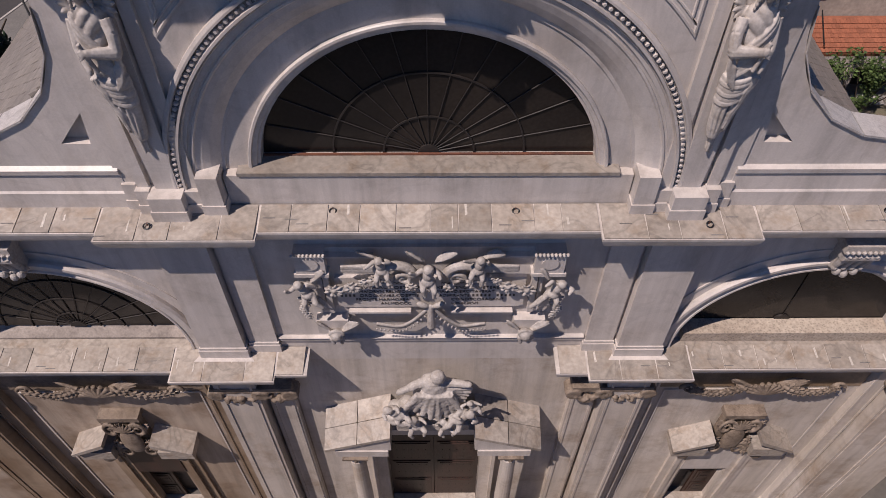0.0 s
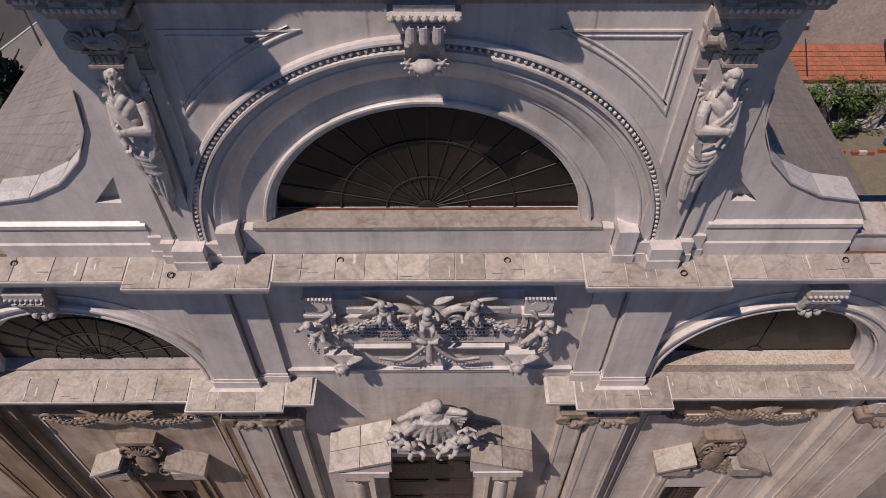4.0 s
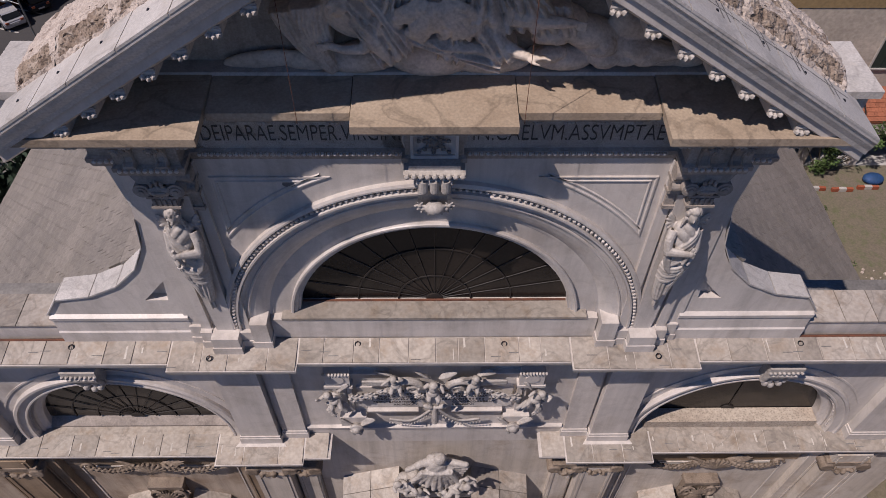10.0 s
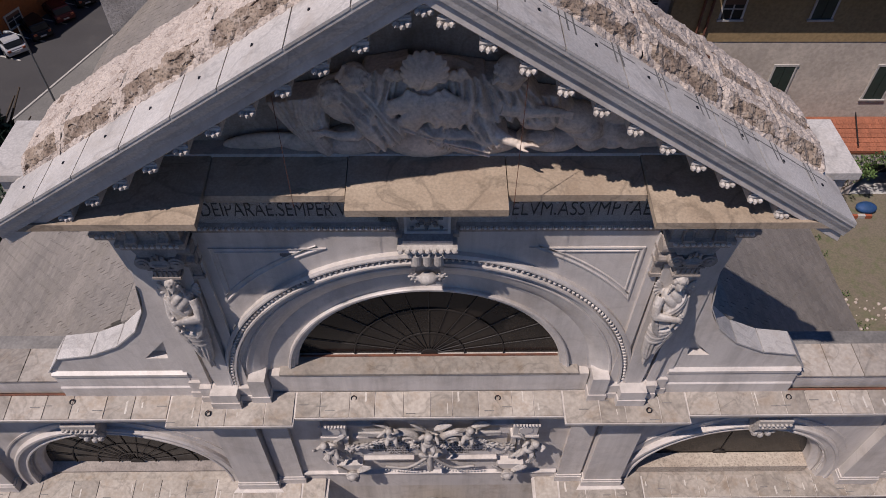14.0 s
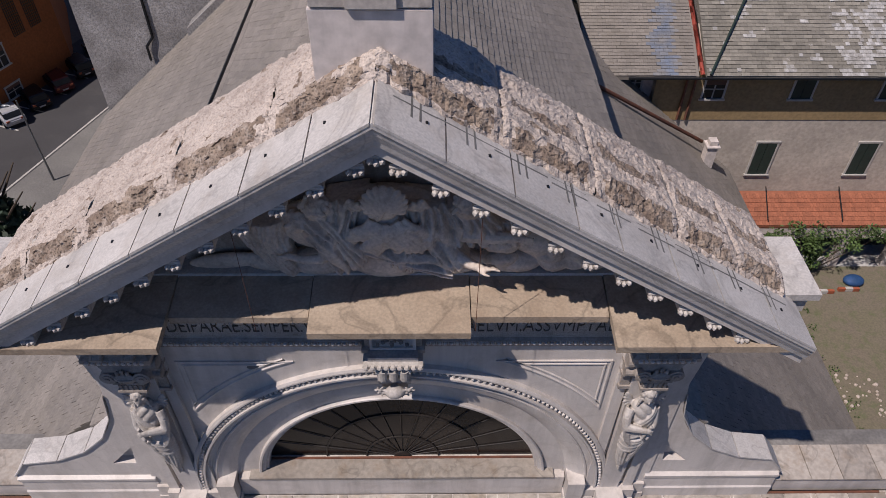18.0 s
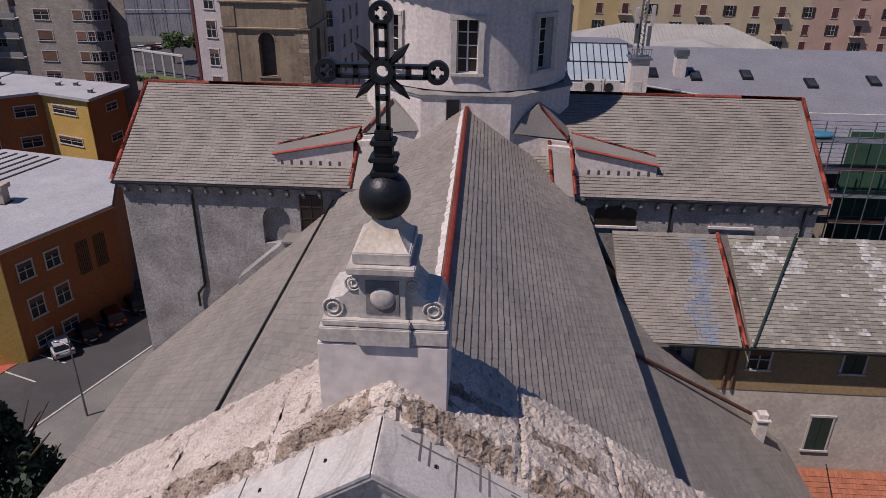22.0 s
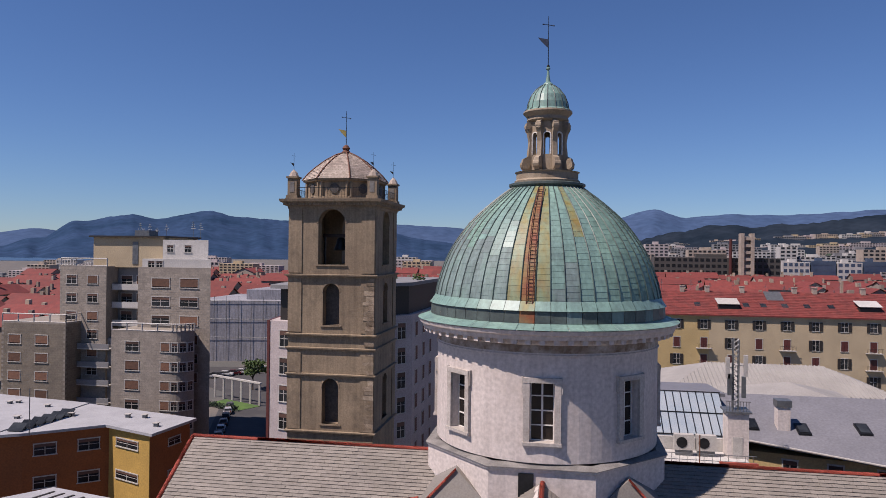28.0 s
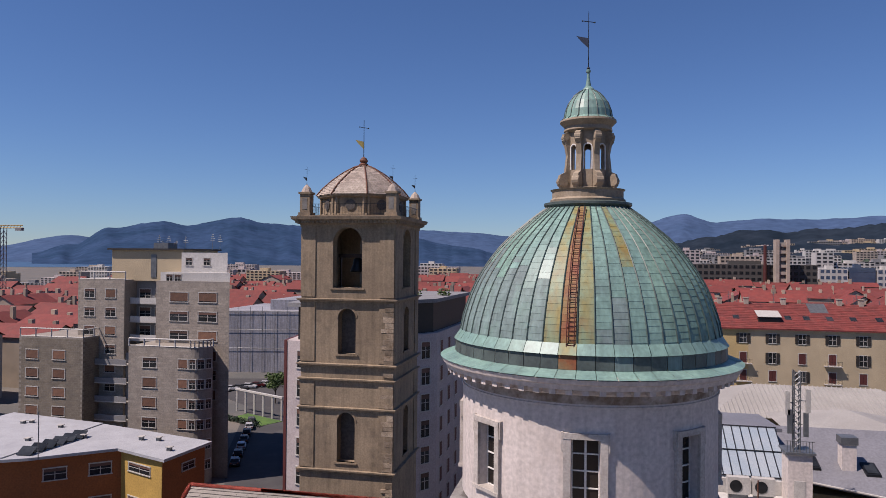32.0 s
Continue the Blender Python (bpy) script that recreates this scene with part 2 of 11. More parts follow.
ASPHALT = material("asphalt", (0.053, 0.051, 0.053), (0.043, 0.041, 0.043), 0.2, 0.9, 0.3, 25, dirt=(0.085, 0.081, 0.076), dirt_amount=0.4, dirt_scale=0.1)
GROUND_TOWN = material("town_ground", (0.145, 0.128, 0.111), (0.085, 0.085, 0.081), 0.05, 0.95, 0.2, 3)
WOOD_DOOR = material("dark_wood", (0.043, 0.02, 0.014), (0.024, 0.014, 0.01), 2, 0.5, 0.3, 20, stretch=(1, 1, 0.2))
WHITE_SHEET = material("white_membrane", (0.36, 0.365, 0.385), (0.31, 0.315, 0.335), 0.3, 0.7, 0.05, 6, dirt=(0.2, 0.2, 0.2), dirt_amount=0.35)

MORTAR = material("grey_mortar", (0.17, 0.165, 0.16), (0.12, 0.115, 0.11), 2, 0.9, 0.3, 15)


# ---- mesh tools ----
def thing(name, at, label, category, group="", kind=""):
    ob = new(name)
    ob.location = at
    ob.empty_display_size = 0.2
    return tagged(ob, label, category, group, kind)


def base_of(ob):
    """Where the origin of a thing or part stands in the world."""
    at = ob.location.copy()
    if ob.parent:
        at += base_of(ob.parent) + ob.matrix_parent_inverse.translation
    return at


def part(name, bm, mat, parent=None, label="", smooth=False):
    """Links a bmesh, given in world coordinates, as one mesh under its parent."""
    me = bpy.data.meshes.new(name)
    bm.to_mesh(me)
    bm.free()
    me.materials.append(mat)
    if smooth:
        me.shade_smooth()
    ob = new(name, me)
    if parent:
        ob.parent = parent
        ob.matrix_parent_inverse = Matrix.Translation(-base_of(parent))
    if label:
        ob["label"] = label
    return ob


def solo(name, bm, mat, label, category, group="", kind="", smooth=False):
    return tagged(part(name, bm, mat, None, "", smooth), label, category, group, kind)


def B():
    return bmesh.new()


def box(bm, x0, x1, y0, y1, z0, z1, turn=0.0, tilt=None):
    c = Vector(((x0 + x1) / 2, (y0 + y1) / 2, (z0 + z1) / 2))
    vs = bmesh.ops.create_cube(bm, size=1, matrix=Matrix.Translation(c) @ Matrix.Rotation(turn, 4, "Z") @ (tilt or Matrix()) @ Matrix.Diagonal((x1 - x0, y1 - y0, z1 - z0, 1)))["verts"]
    return vs


def prism(bm, pts, axis, a, b):
    """Extrudes the outline pts, given in the two other axes, along axis from a to b."""
    def put(u, v, w):
        return {"x": (w, u, v), "y": (u, w, v), "z": (u, v, w)}[axis]
    A = [bm.verts.new(put(u, v, a)) for u, v in pts]
    C = [bm.verts.new(put(u, v, b)) for u, v in pts]
    n = len(pts)
    for i in range(n):
        bm.faces.new((A[i], A[(i + 1) % n], C[(i + 1) % n], C[i]))
    bm.faces.new(A[::-1]); bm.faces.new(C)
    bmesh.ops.recalc_face_normals(bm, faces=bm.faces)


def lathe(bm, prof, seg=24, at=(0, 0), a0=0.0, a1=2 * math.pi):
    """Turns the (radius, height) outline round the upright line at."""
    full = abs(a1 - a0 - 2 * math.pi) < 1e-6
    n = seg if full else seg + 1
    rings = [[bm.verts.new((at[0] + r * math.cos(a0 + (a1 - a0) * i / seg), at[1] + r * math.sin(a0 + (a1 - a0) * i / seg), z)) for i in range(n)] for r, z in prof]
    for q, w in zip(rings, rings[1:]):
        for i in range(seg):
            j = (i + 1) % n
            bm.faces.new((q[i], q[j], w[j], w[i]))
    if full:
        for ring in (rings[0], rings[-1]):
            bm.faces.new(ring)
    bmesh.ops.recalc_face_normals(bm, faces=bm.faces)


def rod(bm, p, q, r0, r1=None, seg=8):
    p, q = Vector(p), Vector(q)
    d = q - p
    m = Matrix.Translation((p + q) / 2) @ d.to_track_quat("Z", "Y").to_matrix().to_4x4()
    bmesh.ops.create_cone(bm, cap_ends=True, segments=seg, radius1=r0, radius2=r0 if r1 is None else r1, depth=d.length, matrix=m)


def ball(bm, c, r, sub=2, rot=None):
    r = (r, r, r) if isinstance(r, (int, float)) else r
    return bmesh.ops.create_icosphere(bm, subdivisions=sub, radius=1, matrix=Matrix.Translation(c) @ (rot or Matrix()) @ Matrix.Diagonal((*r, 1)))["verts"]


def sweep(bm, prof, path):
    """Runs the (out, height) outline along the plan line path; out is to the right of the way, corners are mitred."""
    P = [Vector((x, y)) for x, y in path]
    rings = []
    for i, c in enumerate(P):
        d0 = (P[i] - P[i - 1]).normalized() if i else None
        d1 = (P[i + 1] - P[i]).normalized() if i < len(P) - 1 else None
        d0, d1 = d0 or d1, d1 or d0
        n0, n1 = Vector((d0.y, -d0.x)), Vector((d1.y, -d1.x))
        m = (n0 + n1).normalized()
        m /= max(0.3, m.dot(n0))
        rings.append([bm.verts.new((c.x + m.x * o, c.y + m.y * o, z)) for o, z in prof])
    k = len(prof)
    for q, w in zip(rings, rings[1:]):
        for i in range(k):
            j = (i + 1) % k
            bm.faces.new((q[i], q[j], w[j], w[i]))
    bm.faces.new(rings[0][::-1]); bm.faces.new(rings[-1])
    bmesh.ops.recalc_face_normals(bm, faces=bm.faces)


def arch(bm, prof, cx, cz, a0=0.0, a1=180.0, n=48):
    """Runs the (radius, y) outline round the level line through (cx, cz), from a0 to a1 degrees."""
    k = len(prof)
    rings = []
    for i in range(n + 1):
        a = radians(a0 + (a1 - a0) * i / n)
        rings.append([bm.verts.new((cx + r * math.cos(a), y, cz + r * math.sin(a))) for r, y in prof])
    for q, w in zip(rings, rings[1:]):
        for i in range(k):
            j = (i + 1) % k
            bm.faces.new((q[i], q[j], w[j], w[i]))
    bm.faces.new(rings[0][::-1]); bm.faces.new(rings[-1])
    bmesh.ops.recalc_face_normals(bm, faces=bm.faces)


def arched_panel(bm, x0, x1, z0, z1, cx, cz, r, y0, y1, n=40, foot=None):
    """A wall panel from y0 to y1 with a round-headed hole; the hole's jambs run down to foot (or z0)."""
    foot = z0 if foot is None else foot
    for y in (y0, y1):
        arc = [bm.verts.new((cx + r * math.cos(math.pi * i / n), y, cz + r * math.sin(math.pi * i / n))) for i in range(n + 1)]
        rim = []
        for i in range(n + 1):
            a = math.pi * i / n
            dx, dz = math.cos(a), math.sin(a)
            s = min(((x1 - cx) / dx if dx > 1e-6 else 1e9), ((x0 - cx) / dx if dx < -1e-6 else 1e9), ((z1 - cz) / dz if dz > 1e-6 else 1e9))
            rim.append(bm.verts.new((cx + dx * s, y, cz + dz * s)))
        for i in range(n):
            bm.faces.new((arc[i], arc[i + 1], rim[i + 1], rim[i]))
        for xa, xb in ((x0, cx - r), (cx + r, x1)):
            if cz > z0 and xb - xa > 1e-4:
                q = [bm.verts.new(c) for c in ((xa, y, z0), (xb, y, z0), (xb, y, cz), (xa, y, cz))]
                bm.faces.new(q)
        cr = {0: None}
        for X, Z in ((x0, z1), (x1, z1)):
            # corner triangles left by the radial rim
            i = min(range(n + 1), key=lambda k: (Vector((rim[k].co.x, rim[k].co.z)) - Vector((X, Z))).length)
            rim[i].co.x, rim[i].co.z = X, Z
        if foot > z0:
            bm.faces.new([bm.verts.new(c) for c in ((cx - r, y, z0), (cx + r, y, z0), (cx + r, y, foot), (cx - r, y, foot))])
    pts = [(cx + r, foot)] + [(cx + r * math.cos(math.pi * i / n), cz + r * math.sin(math.pi * i / n)) for i in range(n + 1)] + [(cx - r, foot)]
    q = [(bm.verts.new((x, y0, z)), bm.verts.new((x, y1, z))) for x, z in pts]
    for a, b in zip(q, q[1:]):
        bm.faces.new((a[0], a[1], b[1], b[0]))
    for pts in (((x0, z0), (x0, z1)), ((x0, z1), (x1, z1)), ((x1, z1), (x1, z0))):
        (xa, za), (xb, zb) = pts
        bm.faces.new([bm.verts.new(c) for c in ((xa, y0, za), (xa, y1, za), (xb, y1, zb), (xb, y0, zb))])
    if foot > z0:
        bm.faces.new([bm.verts.new(c) for c in ((cx - r, y0, foot), (cx + r, y0, foot), (cx + r, y1, foot), (cx - r, y1, foot))])
    bmesh.ops.remove_doubles(bm, verts=bm.verts, dist=1e-4)
    bmesh.ops.recalc_face_normals(bm, faces=bm.faces)


def mesh_of(name, verts, faces, mat):
    me = bpy.data.meshes.new(name)
    me.from_pydata(verts, [], faces)
    me.materials.append(mat)
    me.update()
    return me


def adopt(name, me, parent, label="", kind=""):
    ob = new(name, me)
    ob.parent = parent
    ob.matrix_parent_inverse = Matrix.Translation(-base_of(parent))
    return tagged(ob, label, kind=kind)


def slates(name, parent, o, u, v, nu, nv, lu, lv, mat=None, inside=None, thick=0.034, ragged=0.008, label=""):
    """Overlapping slates on the slope with corner o, level way u (unit) and way up the slope v (unit): nu courses along u by nv up."""
    o, u, v = Vector(o), Vector(u), Vector(v)
    nrm = u.cross(v).normalized()
    if nrm.z < 0:
        nrm = -nrm
    V, F = [], []
    r = random.Random(int(abs(o.x * 7 + o.y * 3)) + nu)
    for j in range(nv):
        off = (j % 2) * 0.5 * lu
        for i in range(-1, nu):
            a, b = max(0.0, i * lu + off), min(nu * lu, (i + 1) * lu + off)
            if b - a < 0.05:
                continue
            mid = o + u * ((a + b) / 2) + v * ((j + 0.5) * lv)
            if inside and not inside(mid):
                continue
            g = 0.006
            low = j * lv + r.uniform(-ragged, ragged)
            top = (j + 1.25) * lv
            lift = 0.022 + r.uniform(0, 0.018)
            k = len(V)
            for s, t, h in ((a + g, low, lift + thick), (b - g, low, lift + thick + r.uniform(-0.006, 0.006)), (b - g, top, 0.006), (a + g, top, 0.006), (a + g, low, 0.0), (b - g, low, 0.0)):
                V.append(o + u * s + v * t + nrm * h)
            F += [(k, k + 1, k + 2, k + 3), (k + 4, k + 5, k + 1, k), (k + 4, k, k + 3), (k + 5, k + 2, k + 1)]
    return adopt(name, mesh_of(name, V, F, mat or SLATE), parent, label, "stuff")


def quad_slab(bm, pts, down):
    """A slab with the four-sided top pts, and its underside straight down by down."""
    T = [bm.verts.new(p) for p in pts]
    U = [bm.verts.new((p[0], p[1], p[2] - down)) for p in pts]
    n = len(pts)
    bm.faces.new(T); bm.faces.new(U[::-1])
    for i in range(n):
        bm.faces.new((T[i], U[i], U[(i + 1) % n], T[(i + 1) % n]))
    bmesh.ops.recalc_face_normals(bm, faces=bm.faces)


OPPOSITE = material("brown_plaster", (0.2, 0.155, 0.115), (0.16, 0.125, 0.095), 0.3, 0.9, 0.1, 6)

# ---- ground ----
bm = B()
box(bm, -5200, 5200, -1500, 5200, G - 1.0, G)
solo("ground", bm, GROUND_TOWN, "dusty paved town ground reaching to the horizon", "ground", kind="structure")

# unseen paving and plain walls behind the view, added to shape the facade's light
PAVING = material("square_paving", (0.17, 0.15, 0.13), (0.13, 0.117, 0.1), 0.3, 0.85, 0.1, 8, dirt=(0.2, 0.175, 0.15), dirt_amount=0.4, dirt_scale=0.1)
bm = B()
box(bm, -30, 24, -34, -1.2, G, G + 0.05)
solo("pavement", bm, PAVING, "unseen pale paving before the facade, added to bounce light", "pavement", kind="structure")
bm = B()
box(bm, -60, 60, -50, -34, G, 16.0)
solo("wall_south", bm, OPPOSITE, "plain unseen wall across the square, added to block sky light", "wall", kind="structure")
bm = B()
box(bm, 24, 40, -19, 4, G, 17.0)
solo("wall_east", bm, OPPOSITE, "plain unseen wall on the east side, added to block sky light", "wall", kind="structure")

# ---- church facade ----
facade = thing("church_facade", (0, 0, G), "white marble church facade with pilasters, cornices and lunettes", "facade")
Z_LOW, Z_UP, Z_PED = 9.95, 15.55, 23.63
AC = 16.15        # centre of the great arch
SA = 9.7          # half distance of the side arches
ZS = Z_LOW + 0.28  # their springing

# lower and middle storey walls, with the doors and lunettes cut out
for s in (-1, 1):
    bm = B()
    x0, x1 = sorted((s * 6.3, s * 17.0))
    arched_panel(bm, x0, x1, Z_LOW - 0.6, Z_UP - 0.3, s * SA, ZS, 3.15, 0.0, 0.7, foot=Z_LOW + 0.02)
    part("middle_wall", bm, MARBLE, facade)
bm = B()
box(bm, -6.3, 6.3, 0.0, 0.7, Z_LOW - 0.6, Z_UP - 0.3)
part("plaque_wall", bm, MARBLE, facade)
# the left lower wall has a darker, browner marble than the right
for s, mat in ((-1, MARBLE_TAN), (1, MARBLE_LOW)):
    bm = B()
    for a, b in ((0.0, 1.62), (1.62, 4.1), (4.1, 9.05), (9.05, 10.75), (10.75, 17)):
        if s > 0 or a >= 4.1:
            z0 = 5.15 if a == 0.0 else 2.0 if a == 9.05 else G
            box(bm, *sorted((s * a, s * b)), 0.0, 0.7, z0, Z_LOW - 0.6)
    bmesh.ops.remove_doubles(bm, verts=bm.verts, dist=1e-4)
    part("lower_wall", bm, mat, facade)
bm = B()
box(bm, -4.1, -1.62, 0.0, 0.7, G, Z_LOW - 0.6)
box(bm, -1.62, 0.0, 0.0, 0.7, 5.15, Z_LOW - 0.6)
bmesh.ops.remove_doubles(bm, verts=bm.verts, dist=1e-4)
part("lower_wall", bm, MARBLE_LOW, facade)
# upper storey wall with the great arch
bm = B()
arched_panel(bm, -6.4, 6.4, Z_UP - 0.1, 23.3, 0, AC, 3.5, 0.3, 1.0, foot=AC + 0.35)
part("upper_wall", bm, MARBLE, facade)
bm = B()
arched_panel(bm, -6.4, 6.4, Z_UP - 0.1, 23.3, 0, AC, 5.0, 0.0, 0.3, foot=Z_UP - 0.1)
part("spandrel_wall", bm, MARBLE, facade)

# cornices
CORN = [(0, -0.75), (0.08, -0.75), (0.12, -0.62), (0.3, -0.55), (0.34, -0.4), (0.62, -0.34), (0.7, -0.2), (0.74, -0.06), (0.74, 0.0), (0, 0.1)]


def blocky(zones, far=17.0, base=0.0):
    """A plan line from -far to far that steps forward in the given (from, to, y) zones."""
    pts = [(-far, base)]
    for a, b, y in sorted(zones):
        pts += [(a, base), (a, y), (b, y), (b, base)]
    return pts + [(far, base)]


def profile(p, z, k=1.0, kz=1.0):
    return [(o * k, z + h * kz) for o, h in p]


UP_ZONES = [(-6.25, -4.35, -0.22), (4.35, 6.25, -0.22)]
bm = B()
sweep(bm, profile(CORN, Z_UP - 0.05), blocky(UP_ZONES))
part("upper_cornice", bm, MARBLE, facade)
for s in (-1, 1):
    bm = B()
    pts = [(s * 17.0, 0), (s * 6.3, 0), (s * 6.3, -0.32), (s * 4.95, -0.32), (s * 4.95, -0.12), (s * 4.1, -0.12), (s * 4.1, 0.0)]
    sweep(bm, profile(CORN, Z_LOW - 0.05), pts if s < 0 else pts[::-1])
    part("lower_cornice", bm, MARBLE, facade)

# pilasters of the lower and middle storeys
for s in (-1, 1):
    for a, b, y in ((4.15, 4.9, -0.12), (5.0, 6.2, -0.3), (6.28, 6.7, -0.12), (12.9, 13.4, -0.12), (13.5, 14.7, -0.3), (14.8, 15.3, -0.12)):
        for z0, z1 in ((Z_LOW + 0.02, Z_UP - 0.75), (G, Z_LOW - 0.75)):
            if z0 > 5 and a in (6.28, 12.9):
                continue
            bm = B()
            xa, xb = sorted((s * a, s * b))
            y = y * 1.9 if z0 < 5 and y > -0.35 else y
            mat = MARBLE if z0 > 5 else MARBLE_BROWN if s < 0 and a > 6.25 else MARBLE_LOW
            box(bm, xa, xb, y, 0.0, z0, z1)
            shaft = part("pilaster", bm, mat, facade)
            bm = B()
            box(bm, xa - 0.06, xb + 0.06, y - 0.06, 0.0, z0, z0 + 0.35)
            part("pilaster_base", bm, mat, shaft)
            bm = B()
            box(bm, xa - 0.035, xb + 0.035, y - 0.035, 0.0, z0 + 0.35, z0 + 0.45)
            part("base_moulding", bm, mat, shaft)
            if z0 < 5:
                for f in (0.12, 0.88):
                    xm = xa + (xb - xa) * f
                    bm = B()
                    box(bm, xm - 0.035, xm + 0.035, y - 0.03, y, z0 + 0.5, z1 - 0.1)
                    part("fillet", bm, mat, shaft)

# the great arch: stepped mouldings round the lunette
for name, prof in (("outer_archivolt", [(5.0, 0.0), (5.3, 0.0), (5.3, -0.12), (5.24, -0.15), (5.2, -0.15), (5.19, -0.07), (5.06, -0.07), (5.05, -0.16), (5.0, -0.16)]),
                   ("middle_archivolt", [(4.72, 0.31), (5.0, 0.31), (5.0, -0.08), (4.965, -0.1), (4.94, -0.06), (4.86, -0.06), (4.855, -0.03), (4.8, -0.02), (4.79, -0.05), (4.75, -0.05), (4.72, -0.01)]),
                   ("splay_archivolt", [(4.2, 0.31), (4.72, 0.31), (4.72, -0.01), (4.6, 0.02), (4.46, 0.08), (4.34, 0.16), (4.27, 0.22), (4.2, 0.22)]),
                   ("inner_archivolt", [(3.74, 0.31), (4.2, 0.31), (4.2, 0.25), (3.74, 0.27)]),
                   ("window_archivolt", [(3.5, 0.5), (3.74, 0.31), (3.74, 0.2), (3.72, 0.17), (3.67, 0.17), (3.65, 0.22), (3.57, 0.24), (3.55, 0.31), (3.5, 0.33)])):
    bm = B()
    arch(bm, prof, 0, AC, n=80)
    part(name, bm, MARBLE, facade)

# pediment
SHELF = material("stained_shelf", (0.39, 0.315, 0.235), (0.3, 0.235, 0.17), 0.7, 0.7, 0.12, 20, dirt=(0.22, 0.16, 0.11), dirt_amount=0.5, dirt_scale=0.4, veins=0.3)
HALF, APEX, TIP = 7.55, 28.43, 23.7
SL = (APEX - TIP) / HALF


def rake(z_off, x):
    return APEX + z_off - SL * abs(x)


bm = B()
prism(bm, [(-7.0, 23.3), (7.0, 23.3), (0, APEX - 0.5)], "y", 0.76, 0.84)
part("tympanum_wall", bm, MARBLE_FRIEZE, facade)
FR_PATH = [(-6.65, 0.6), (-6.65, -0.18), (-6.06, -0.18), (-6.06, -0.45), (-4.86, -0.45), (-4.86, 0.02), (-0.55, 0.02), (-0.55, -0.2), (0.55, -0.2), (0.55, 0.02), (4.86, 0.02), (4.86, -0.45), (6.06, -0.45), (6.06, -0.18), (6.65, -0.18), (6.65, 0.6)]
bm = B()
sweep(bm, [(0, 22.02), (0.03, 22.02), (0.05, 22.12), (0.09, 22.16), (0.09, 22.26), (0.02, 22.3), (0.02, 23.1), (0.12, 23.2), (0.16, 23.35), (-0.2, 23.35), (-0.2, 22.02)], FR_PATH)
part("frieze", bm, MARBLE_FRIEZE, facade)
for a, b, y in ((-7.45, -4.07, -1.28), (-4.05, -1.5, -0.57), (-1.48, 1.48, -0.95), (1.5, 4.05, -0.57), (4.07, 7.45, -1.28)):
    bm = B()
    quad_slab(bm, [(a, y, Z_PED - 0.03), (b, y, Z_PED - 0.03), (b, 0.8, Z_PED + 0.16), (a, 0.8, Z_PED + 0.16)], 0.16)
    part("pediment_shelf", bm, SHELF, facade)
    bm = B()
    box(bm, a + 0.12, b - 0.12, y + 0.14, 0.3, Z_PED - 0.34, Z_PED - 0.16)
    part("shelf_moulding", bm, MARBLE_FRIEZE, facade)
bm = B()
box(bm, -6.3, 6.3, 0.36, 0.76, 23.66, 23.8)
part("relief_ledge", bm, MARBLE_RAKE, facade)
for s in (-1, 1):
    for name, mat, prof in (("raking_cornice", MARBLE_RAKE, [(-1.4, -0.03), (-1.4, -0.12), (-1.37, -0.15), (-1.35, -0.24), (-1.3, -0.36), (-1.28, -0.46), (0.8, -0.46), (0.8, -0.03)]),
                            ("raking_bed", MARBLE, [(-1.22, -0.46), (-1.22, -0.66), (-1.16, -0.7), (-1.1, -0.74), (-0.5, -0.8), (0.8, -0.8), (0.8, -0.46)])):
        bm = B()
        A = [bm.verts.new((0, y, rake(h, 0))) for y, h in prof]
        C = [bm.verts.new((s * HALF, y, rake(h, HALF))) for y, h in prof]
        n = len(prof)
        for i in range(n):
            bm.faces.new((A[i], A[(i + 1) % n], C[(i + 1) % n], C[i]))
        bm.faces.new(A); bm.faces.new(C)
        bmesh.ops.recalc_face_normals(bm, faces=bm.faces)
        part(name, bm, mat, facade)
# unseen backing wall, added to lengthen the storey's shadow on the right roof
bm = B()
box(bm, -6.35, 6.35, 1.0, 1.7, 15.6, 23.6)
part("upper_backing", bm, PLASTER_ROUGH, facade)
bm = B()
prism(bm, [(-7.2, 23.6), (7.2, 23.6), (0, APEX)], "y", 0.86, 1.7)
part("gable_back", bm, PLASTER_ROUGH, facade)


# ---- facade: joints, slabs, openings ----


def slab_row(xs, y_front, y_back, z_front, z_back, parent, s=1):
    """Marble covering slabs with open joints between the given positions."""
    for a, b in zip(xs, xs[1:]):
        bm = B()
        g = 0.012
        quad_slab(bm, [(a + g, y_front, z_front + 0.03), (b - g, y_front, z_front + 0.03), (b - g, y_back, z_back + 0.03), (a + g, y_back, z_back + 0.03)], 0.05)
        part("covering_slab", bm, MARBLE_SLAB, parent)


def spread(a, b, step, r):
    n = max(1, round((b - a) / step))
    return [a] + [a + (b - a) * (i + r.uniform(-0.16, 0.16)) / n for i in range(1, n)] + [b]


r1 = random.Random(3)
slab_row(spread(-3.6, 3.6, 0.72, r1), -0.72, -0.02, Z_UP - 0.05, Z_UP + 0.04, facade)
